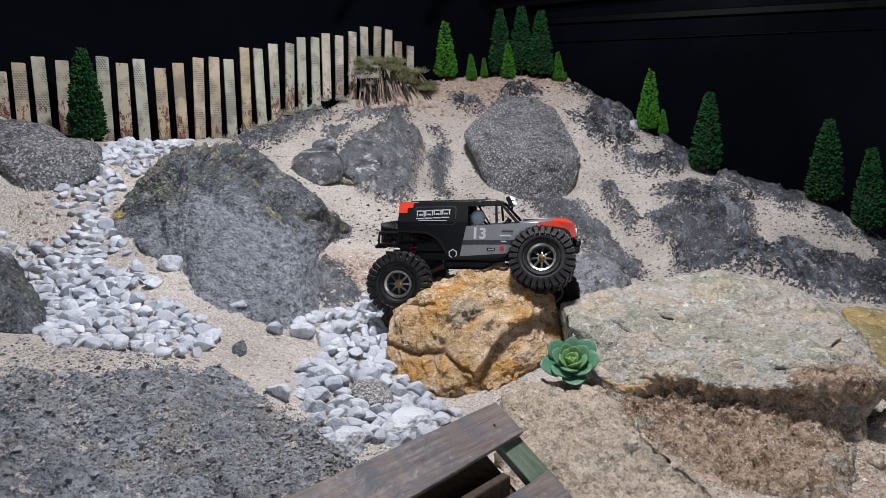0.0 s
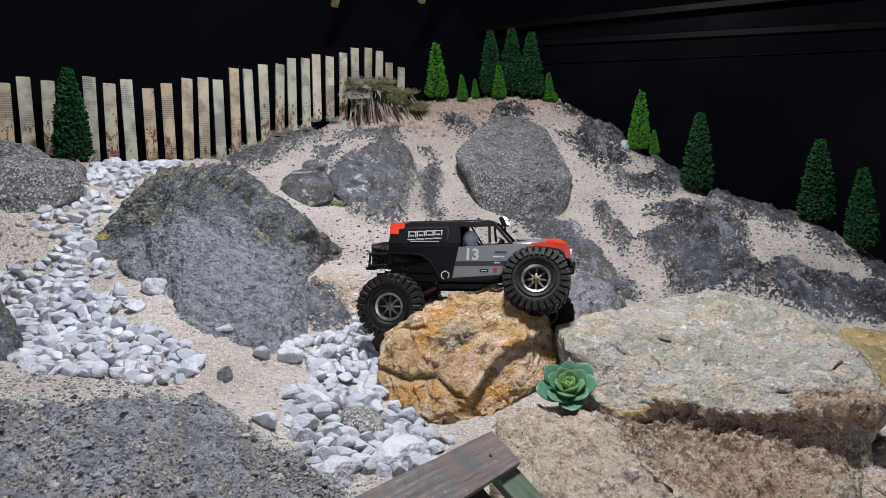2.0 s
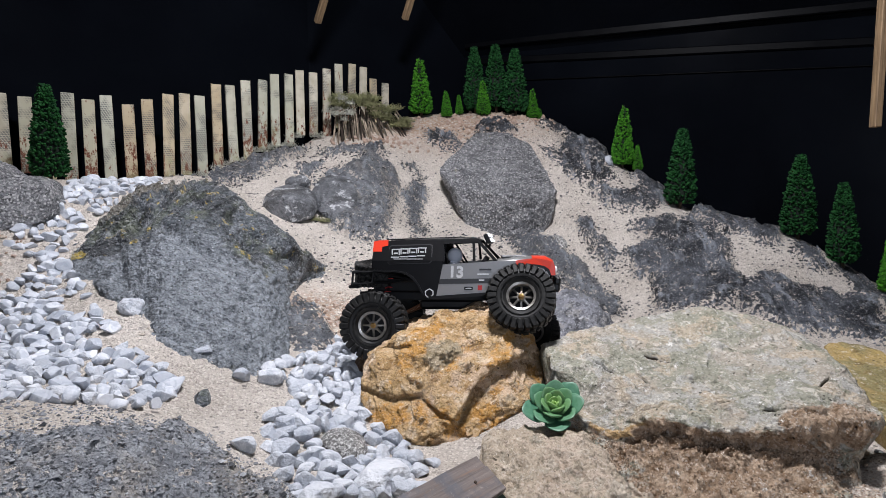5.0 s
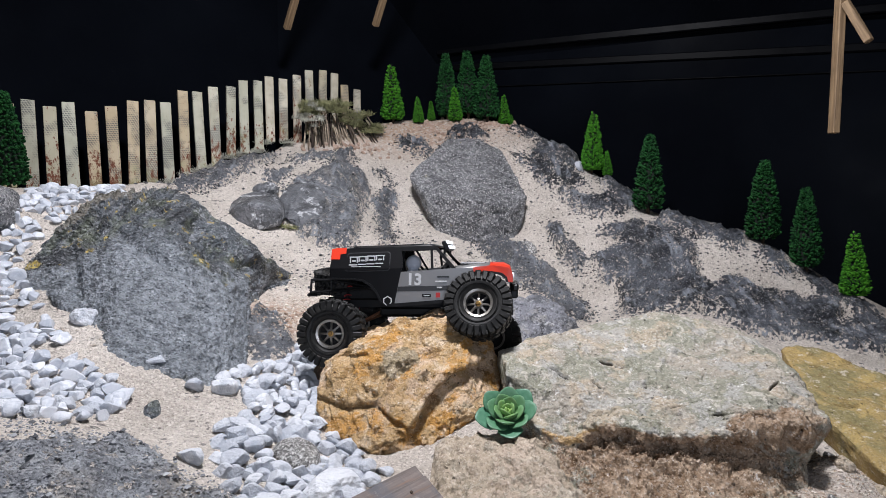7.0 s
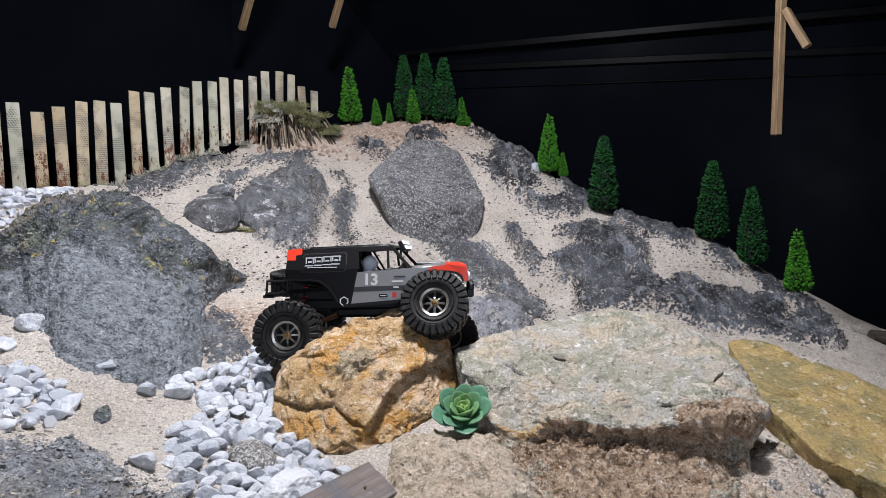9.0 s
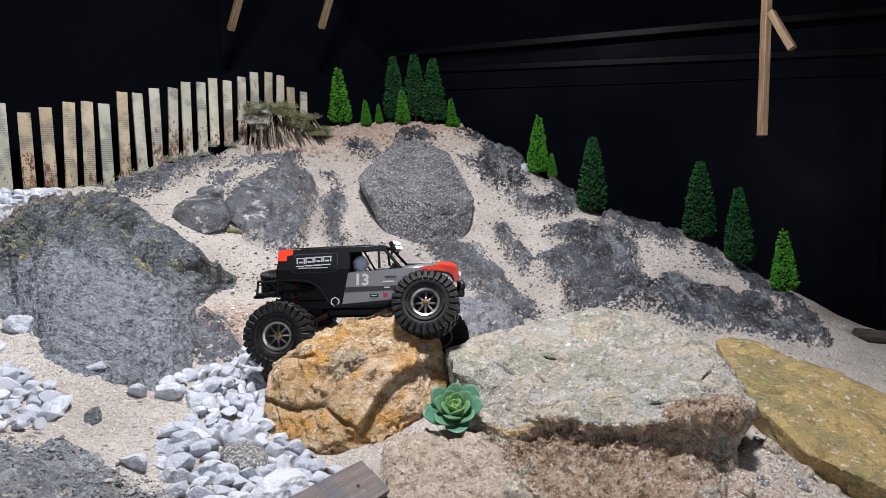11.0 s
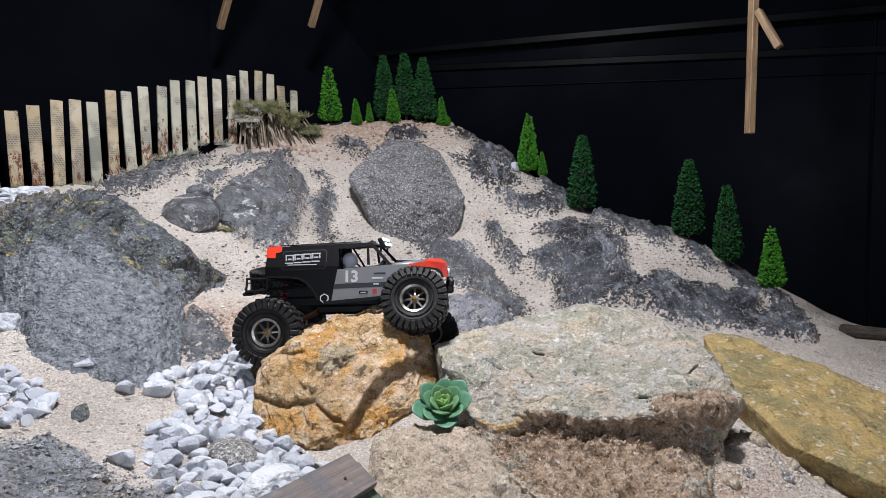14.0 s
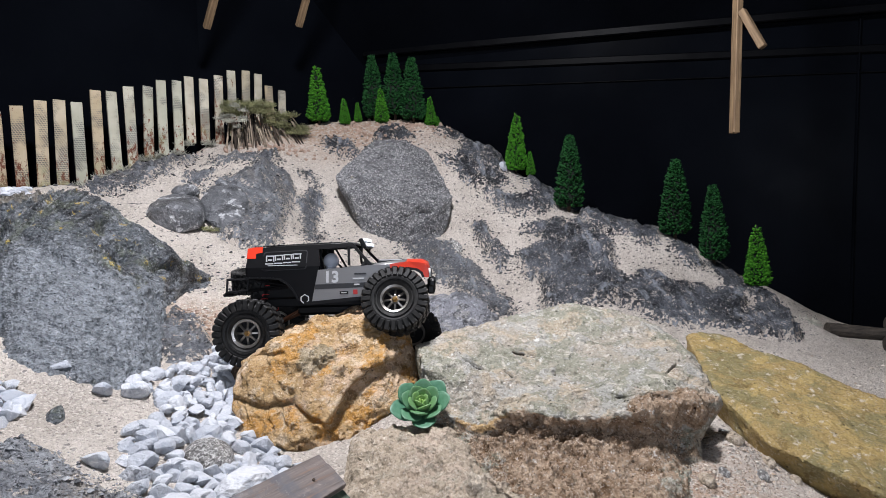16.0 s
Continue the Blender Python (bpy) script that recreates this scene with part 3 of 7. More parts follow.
RIDGE = [(0.525, 2.9), (0.62, 2.93), (0.74, 2.9), (0.8, 2.8), (0.776, 2.7), (0.751, 2.646), (0.69, 2.626), (0.609, 2.627), (0.561, 2.675), (0.599, 2.731), (0.618, 2.798), (0.574, 2.825), (0.509, 2.842)]
BAND = [(0.498, 2.694), (0.538, 2.687), (0.588, 2.667), (0.655, 2.629), (0.728, 2.595), (0.762, 2.56), (0.677, 2.523), (0.608, 2.562), (0.554, 2.63)]
LOW_BAND = [(0.631, 2.526), (0.715, 2.512), (0.791, 2.476), (0.913, 2.513), (0.931, 2.451), (0.828, 2.395), (0.744, 2.407), (0.677, 2.481)]
TREE_BANK = [(0.816, 2.604), (0.88, 2.66), (0.96, 2.62), (0.953, 2.511), (0.888, 2.484), (0.83, 2.515)]
FACE = [(0.741, 2.336), (0.819, 2.35), (0.883, 2.35), (0.936, 2.316), (0.972, 2.248), (1.0, 2.172), (0.981, 2.106), (0.965, 2.041), (0.988, 1.997), (1.036, 2.017), (1.086, 2.039), (1.111, 1.995), (1.178, 1.977), (1.253, 1.973), (1.322, 1.988), (1.349, 1.94), (1.275, 1.832), (1.392, 1.891), (1.47, 1.892), (1.385, 1.736), (1.332, 1.679), (1.25, 1.673), (1.186, 1.703), (1.124, 1.739), (1.027, 1.747), (0.955, 1.803), (0.908, 1.848), (0.768, 1.845), (0.7, 1.94), (0.742, 2.118), (0.746, 2.16), (0.705, 2.186), (0.706, 2.222), (0.674, 2.248), (0.7, 2.268), (0.748, 2.257), (0.782, 2.268), (0.765, 2.312)]
WALL_BANK = [(0.943, 2.325), (1.022, 2.422), (1.077, 2.362), (1.165, 2.362), (1.231, 2.289), (1.182, 2.166), (1.108, 2.142), (1.085, 2.221), (1.025, 2.228), (0.975, 2.257)]
KNOB = [(1.196, 2.122), (1.265, 2.173), (1.299, 2.132), (1.281, 2.074), (1.233, 2.063), (1.208, 2.1)]
EDGE_BANK = [(1.359, 2.137), (1.42, 2.12), (1.47, 2.05), (1.5, 1.95), (1.42, 1.93), (1.335, 1.954), (1.333, 1.997), (1.331, 2.05), (1.306, 2.093)]
VEIN = [(0.58, 2.422), (0.611, 2.402), (0.622, 2.34), (0.653, 2.301), (0.68, 2.255), (0.631, 2.229), (0.6, 2.295), (0.583, 2.35)]
UNDER_SLAB = [(0.304, 2.373), (0.406, 2.373), (0.489, 2.354), (0.514, 2.297), (0.559, 2.229), (0.586, 2.143), (0.621, 2.097), (0.61, 2.008), (0.563, 1.988), (0.521, 2.071), (0.487, 2.169), (0.413, 2.178), (0.366, 2.246)]
MOUND_FOOT = [(-0.293, 1.467), (-0.271, 1.581), (-0.23, 1.564), (-0.19, 1.477), (-0.159, 1.425), (-0.192, 1.355), (-0.233, 1.347), (-0.259, 1.372)]
NEAR_ROCK = [(-0.75, 0.72), (-0.488, 0.758), (-0.442, 0.785), (-0.415, 0.815), (-0.38, 0.85), (-0.35, 0.90), (-0.324, 0.97), (-0.28, 0.965), (-0.245, 0.941), (-0.218, 0.927), (-0.18, 0.931), (-0.141, 0.886), (-0.114, 0.856), (-0.1, 0.7), (-0.2, 0.5), (-0.75, 0.5)]

LEDGE = [(-0.86, 2.06), (-0.9, 2.16), (-0.8, 2.27), (-0.7, 2.42), (-0.62, 2.36), (-0.7, 2.22), (-0.78, 2.1)]
PATCHES = [LEDGE, MIDDLE, STRIP, CHIP, FENCE_BANK, BANK_BIT, BROW, SADDLE, CREST, RIDGE, BAND, LOW_BAND, TREE_BANK, FACE, WALL_BANK, KNOB, EDGE_BANK, VEIN, UNDER_SLAB, MOUND_FOOT, NEAR_ROCK]
build_ground()


# ---- rocks ----
def rock(name, centre, outline, lean, front, back, material, label, seed=1, rough=0.010, size=0.08, fine=0.003, detail=6, chips=10, ridged=0.006, full=0.75, carve=None, category="rock", cuts=(), blocky=0.0):
    """A stone from its outline across and up (metres from its middle), swelling by front and back towards and away
    from the path, leaning back by lean, with chipped faces and a worn, rough skin."""
    bm = bmesh.new()
    bmesh.ops.create_icosphere(bm, subdivisions=detail, radius=1.0)
    d = np.array([v.co for v in bm.verts])
    d /= np.linalg.norm(d, axis=1)[:, None]
    o = np.array(outline)
    order = np.argsort(np.arctan2(o[:, 1], o[:, 0]))
    ang, far = np.arctan2(o[order, 1], o[order, 0]), np.hypot(o[order, 0], o[order, 1])
    ang, far = np.r_[ang - 2 * math.pi, ang, ang + 2 * math.pi], np.r_[far, far, far]
    theta, rho = np.arctan2(d[:, 2], d[:, 0]), np.hypot(d[:, 0], d[:, 2])
    reach = np.interp(theta, ang, far) * rho**full
    depth = np.where(d[:, 1] < 0, front, back) * np.sign(d[:, 1]) * np.abs(d[:, 1]) ** 0.8
    p = np.stack([np.cos(theta) * reach, depth, np.sin(theta) * reach], -1)
    rng = np.random.default_rng(seed)
    for _ in range(chips):
        n = rng.normal(size=3)
        n[1] -= 0.6
        n /= np.linalg.norm(n)
        h = (p @ n).max() * rng.uniform(0.72, 0.9)
        p -= np.maximum(p @ n - h, 0)[:, None] * n * 0.85
    for n, share in cuts:
        n = np.array(n) / np.linalg.norm(n)
        h = (p @ n).max() * share
        p -= np.maximum(p @ n - h, 0)[:, None] * n * 0.92
    q = p + 11.3 * seed
    out = rough * fbm(q, size, 4, seed) + fine * fbm(q, 0.014, 3, seed + 5, 0.6)
    if ridged:
        out += ridged * fbm(q, size * 0.5, 4, seed + 9, 0.55, True)
    if blocky:
        out += blocky * scarps(q, 0.055, seed + 90) + 0.5 * blocky * scarps(q, 0.022, seed + 91)
    p += d * out[:, None]
    p[:, 1] += lean * p[:, 2]
    stain = np.zeros(len(p))
    if carve:
        p, stain = carve(p, q)
    for v, co in zip(bm.verts, p):
        v.co = co
    ob = part(name, bm, material, smooth=True)
    ob.data.attributes.new("stain", "FLOAT", "POINT").data.foreach_set("value", stain.astype(np.float32))
    ob.matrix_world = Matrix.Translation(centre)
    return tagged(ob, label, category)


def ochre_carve(p, q):
    x, y, z = p.T
    p = p.copy()
    front = smooth_step(-y, -0.06, 0.0)
    wob = 0.007 * fbm(q, 0.035, 3, 55)
    # a slanting lip with a deep recess under it
    lip_z = np.interp(x, (-0.03, 0.0, 0.025, 0.07, 0.16), (-0.075, -0.050, -0.010, 0.022, 0.043)) + wob
    under = smooth_step(lip_z - z, -0.003, 0.007) * smooth_step(x + 0.3 * (z + 0.05), -0.015, 0.003)
    p[:, 1] += 0.020 * under * front * smooth_step(0.085 - (lip_z - z), 0.0, 0.085)
    p[:, 1] -= 0.014 * np.exp(-(((z - lip_z - 0.012) / 0.012) ** 2)) * smooth_step(x, -0.03, 0.0) * front
    # a step across the left half, over a bulging lower lobe
    step_z = np.interp(x, (-0.17, -0.12, -0.06, -0.03, 0.0), (-0.015, -0.028, -0.022, -0.045, -0.055)) + wob
    gap = np.abs(z - step_z)
    p[:, 1] += 0.014 * np.exp(-((gap / 0.004) ** 2)) * smooth_step(-x, -0.01, 0.02) * front
    p[:, 1] -= 0.012 * smooth_step(step_z - z, 0.0, 0.03) * smooth_step(-x, 0.02, 0.05) * front
    # a ledge slanting up to the top
    ledge = z - 0.012 - 0.62 * (x + 0.02) - wob
    p[:, 1] += 0.012 * smooth_step(ledge, -0.004, 0.004) * smooth_step(x, -0.06, 0.0) * front
    p[:, 1] += 0.010 * np.exp(-(((z - 0.047 - 0.2 * (x + 0.1)) / 0.004) ** 2)) * smooth_step(-x, 0.06, 0.09) * front
    crumbly = bump_at(x, z, -0.022, 0.042, 0.034, 0.020)
    p[:, 1] -= 0.010 * crumbly * (0.4 + fbm(q, 0.012, 3, 57, 0.6, True))
    return p, np.clip(crumbly * 1.2 + 0.25 * under * front, 0, 1)


rock("ochre_boulder", (0.068, 1.222, 0.657), [(-0.160, -0.003), (-0.155, 0.024), (-0.128, 0.043), (-0.099, 0.067), (-0.069, 0.079), (-0.028, 0.089), (0.014, 0.096), (0.067, 0.098), (0.093, 0.09), (0.118, 0.076), (0.143, 0.048), (0.152, 0.025), (0.152, 0.0), (0.122, -0.036), (0.102, -0.062), (0.053, -0.076), (0.01, -0.099), (-0.043, -0.112), (-0.101, -0.116), (-0.138, -0.085)], 0.7, 0.05, 0.13, OCHRE_ROCK, "rough ochre sandstone boulder with orange crust", 3, 0.006, 0.05, 0.004, 7, 3, 0.005, 0.6, ochre_carve, blocky=0.013)


def facet_rock(name, corners, material, label, seed, edge=0.012, rough=0.006, fine=0.004, blocky=0.006, bevel=0.02):
    """An angular stone: the hull of its corners, its edges worn, its faces split into small ones and roughened."""
    bm = bmesh.new()
    for c in corners:
        bm.verts.new(c)
    made = bmesh.ops.convex_hull(bm, input=list(bm.verts))
    bmesh.ops.delete(bm, geom=list({g for g in made["geom_interior"] + made["geom_unused"] if isinstance(g, bmesh.types.BMVert)}), context="VERTS")
    bmesh.ops.dissolve_limit(bm, angle_limit=0.12, verts=list(bm.verts), edges=list(bm.edges))
    bmesh.ops.bevel(bm, geom=list(bm.edges), offset=bevel, segments=2, affect="EDGES", profile=0.6, clamp_overlap=True)
    bmesh.ops.triangulate(bm, faces=list(bm.faces))
    for _ in range(9):
        long = [e for e in bm.edges if e.calc_length() > edge]
        if not long:
            break
        bmesh.ops.subdivide_edges(bm, edges=long, cuts=1)
        bmesh.ops.triangulate(bm, faces=[f for f in bm.faces if len(f.verts) > 3])
    bm.normal_update()
    p, n = np.array([v.co for v in bm.verts]), np.array([v.normal for v in bm.verts])
    q = p + 7.7 * seed
    out = rough * fbm(q, 0.09, 4, seed) + fine * fbm(q, 0.016, 4, seed + 5, 0.6) + 0.5 * fine * fbm(q, 0.03, 4, seed + 7, 0.55, True)
    out += blocky * scarps(q, 0.09, seed + 90) + 0.5 * blocky * scarps(q, 0.035, seed + 91)
    for v, co in zip(bm.verts, p + n * out[:, None]):
        v.co = co
    return tagged(part(name, bm, material, smooth=True), label, "rock")


YELLOW_RIM = [(0.847, 1.414, 0.657), (0.931, 1.41, 0.656), (0.97, 1.336, 0.639), (0.992, 1.276, 0.626), (1.012, 1.219, 0.613), (1.03, 1.167, 0.602), (1.083, 1.072, 0.58), (1.004, 0.951, 0.554), (0.852, 0.858, 0.533), (0.811, 0.936, 0.55), (0.765, 1.003, 0.565), (0.769, 1.13, 0.593), (0.772, 1.184, 0.605), (0.911, 1.151, 0.612)]
YELLOW_UNDER = [(0.877, 1.449, 0.587), (1.0, 1.371, 0.569), (1.042, 1.254, 0.543), (1.113, 1.107, 0.51), (0.882, 0.893, 0.463), (0.795, 1.038, 0.495), (0.802, 1.219, 0.535)]
facet_rock("yellow_stone_slab", YELLOW_RIM + YELLOW_UNDER, YELLOW_SLAB, "tilted yellow-brown stone slab dusted with sand", 9, 0.008, 0.006, 0.003, 0.006, 0.010)
ROUND_CORNERS = [(-0.492, 2.13, 0.931), (-0.484, 2.16, 0.969), (-0.45, 2.2, 0.995), (-0.407, 2.22, 1.001), (-0.348, 2.2, 0.991), (-0.317, 2.16, 0.959), (-0.309, 2.13, 0.922), (-0.318, 2.09, 0.895), (-0.378, 2.07, 0.88), (-0.449, 2.09, 0.895), (-0.454, 2.08, 0.953), (-0.38, 2.06, 0.967), (-0.314, 2.08, 0.947), (-0.5, 2.28, 0.9), (-0.36, 2.28, 0.9)]
facet_rock("round_stone", ROUND_CORNERS, SMOOTH_STONE, "rounded dark grey stone with a flat pale top", 18, 0.006, 0.003, 0.0025, 0.003, 0.018)
# the lit upper face, the crease below it, the front and the buried back
SLAB_RIM = [(0.076, 2.52, 1.055), (0.116, 2.58, 1.104), (0.236, 2.74, 1.214), (0.365, 2.76, 1.211), (0.453, 2.72, 1.166), (0.472, 2.64, 1.089), (0.509, 2.47, 0.975)]
SLAB_CREASE = [(0.111, 2.46, 0.992), (0.134, 2.42, 0.981), (0.228, 2.38, 0.975), (0.315, 2.35, 0.962), (0.436, 2.38, 0.94)]
SLAB_FOOT = [(0.482, 2.42, 0.876), (0.448, 2.4, 0.816), (0.345, 2.38, 0.785), (0.254, 2.38, 0.802), (0.178, 2.4, 0.831), (0.14, 2.46, 0.93), (0.16, 2.75, 0.9), (0.46, 2.78, 0.85)]
facet_rock("grey_slab_boulder", SLAB_RIM + SLAB_CREASE + SLAB_FOOT, GREY_ROCK, "large speckled grey angular rock resting on the slope", 15, 0.008, 0.0025, 0.005, 0.007, 0.006)
rock("round_stone", (-0.272, 2.225, 0.955), [(-0.075, 0.03), (-0.048, 0.066), (0.004, 0.08), (0.05, 0.055), (0.075, -0.01), (0.07, -0.065), (0.032, -0.08), (-0.016, -0.056), (-0.055, -0.015)], 1.3, 0.035, 0.08, SMOOTH_STONE, "rounded grey stone leaning against the slope", 19, 0.010, 0.06, 0.003, 6, 4, 0.005, 0.6)
rock("small_stone", (-0.393, 2.26, 1.008), [(-0.043, 0.003), (-0.009, 0.018), (0.029, 0.016), (0.043, -0.007), (0.001, -0.022), (-0.036, -0.018)], 0.3, 0.03, 0.03, SMOOTH_STONE, "small flat dark stone", 20, 0.002, 0.06, 0.001, 4, 2, 0.0)
rock("small_stone", (0.485, 2.36, float(ground_z(0.485, 2.36)[0]) - 0.014), [(-0.03, 0.01), (-0.02, 0.03), (0.01, 0.035), (0.028, 0.02), (0.03, -0.03), (0.0, -0.04), (-0.03, -0.03)], 0.3, 0.03, 0.03, SPECKLED, "small brownish grey stone wedged under the big rock", 43, 0.003, 0.04, 0.002, 5, 12, 0.003, 0.4)
rock("fence_boulder", (-0.933, 1.56, 0.975), [(-0.173, 0.05), (-0.091, 0.08), (-0.038, 0.078), (0.006, 0.062), (0.039, 0.036), (0.091, 0.036), (0.142, 0.011), (0.173, -0.021), (0.154, -0.045), (0.09, -0.07), (0.039, -0.09), (-0.005, -0.09), (-0.046, -0.08), (-0.13, -0.08)], 0.5, 0.08, 0.1, GREY_ROCK, "rough dark grey boulder beside the fence", 23, 0.006, 0.07, 0.003, 7, 6, 0.006, 0.5, cuts=(((0.2, -0.6, 0.8), 0.7), ((0.5, -0.85, -0.1), 0.75), ((-0.5, -0.8, 0.2), 0.7)))
rock("edge_boulder", (-0.68, 0.99, 0.745), [(-0.16, 0.077), (-0.048, 0.093), (-0.01, 0.085), (0.014, 0.061), (0.034, 0.037), (0.055, 0.022), (0.065, 0.003), (0.091, -0.037), (0.094, -0.065), (0.064, -0.099), (-0.003, -0.113), (-0.16, -0.077)], 0.6, 0.08, 0.1, BOULDER_ROCK, "dark grey rock at the edge of the sand", 25, 0.008, 0.08, 0.003, 6, 5, 0.004)
rock("violet_rock", (0.379, 1.77, 0.599), [(-0.169, 0.038), (-0.128, 0.072), (-0.064, 0.089), (0.005, 0.089), (0.081, 0.081), (0.14, 0.065), (0.169, 0.042), (0.125, -0.015), (0.057, -0.085), (-0.063, -0.099), (-0.16, -0.06)], 0.8, 0.08, 0.1, LAVENDER_ROCK, "violet-grey angular rock half buried in sand", 27, 0.007, 0.06, 0.004, 6, 10, 0.006, 0.6, blocky=0.016)
BROWN_ROCK = stone_material("brown_rock", (0.13, 0.075, 0.045), (0.30, 0.19, 0.12), (0.45, 0.34, 0.25), 0.03, 0.8, 0.005, 0.60, grain=0.004, mottle=0.3, relief=1.4)
rock("brown_rock", (-0.045, 1.34, 0.665), [(-0.085, -0.03), (-0.075, 0.0), (-0.03, 0.025), (0.03, 0.045), (0.08, 0.05), (0.1, 0.02), (0.09, -0.05), (0.0, -0.07), (-0.07, -0.06)], 0.3, 0.05, 0.06, BROWN_ROCK, "rust-brown rock wedged behind the ochre boulder", 31, 0.006, 0.05, 0.003, 6, 8, 0.006, 0.5)
rock("speckled_stone", (-0.113, 1.055, 0.594), [(-0.04, 0.0), (-0.029, 0.016), (-0.007, 0.024), (0.015, 0.02), (0.034, 0.008), (0.04, -0.008), (0.034, -0.019), (-0.001, -0.026), (-0.032, -0.019)], 0.4, 0.03, 0.035, SPECKLED, "round glittering speckled stone among pebbles", 29, 0.002, 0.05, 0.0008, 5, 1, 0.0)


rock("small_stone", (-0.322, 1.072, float(ground_z(-0.322, 1.072)[0]) + 0.002), [(-0.014, 0.0), (-0.006, 0.010), (0.006, 0.012), (0.013, 0.003), (0.010, -0.008), (-0.008, -0.008)], 0.8, 0.01, 0.012, BOULDER_ROCK, "small dark grey stone half sunk in sand", 52, 0.001, 0.02, 0.001, 4, 8, 0.001, 0.5)
RUBBLE = [(0.70, 0.93, 0.010, 0.007), (0.69, 0.985, 0.014, 0.010), (0.735, 0.965, 0.012, 0.009), (0.64, 0.935, 0.009, 0.007), (0.60, 0.915, 0.013, 0.008), (0.775, 0.955, 0.010, 0.008), (0.72, 1.06, 0.012, 0.011)]
for i, (x, y, w, h) in enumerate(RUBBLE):
    turn = [(w * math.cos(a) * (0.8 + 0.3 * hash01(i, int(a * 10), 1, 5)), h * math.sin(a)) for a in (0.3, 1.1, 1.9, 2.8, 3.7, 4.5, 5.5)]
    rock("rubble_stone", (x, y, float(ground_z(x, y)[0]) + h * 0.25), turn, 0.4, w * 0.7, w * 0.8, PALE_SLAB if i % 3 else SPECKLED, "small brown-grey broken stone lying in coarse sand", 80 + i, 0.001, 0.02, 0.0008, 4, 14, 0.001, 0.4)


def spline(rows, count):
    """Points along a smooth curve through rows of points."""
    p = np.asarray(rows, float)
    p = np.concatenate([2 * p[:1] - p[1:2], p, 2 * p[-1:] - p[-2:-1]])
    t = np.linspace(0, len(rows) - 1 - 1e-6, count)
    k = t.astype(int)
    u = (t - k).reshape((-1,) + (1,) * (p.ndim - 1))
    a, b, c, d = p[k], p[k + 1], p[k + 2], p[k + 3]
    return 0.5 * (2 * b + (c - a) * u + (2 * a - 5 * b + 4 * c - d) * u**2 + (3 * b - a - 3 * c + d) * u**3)


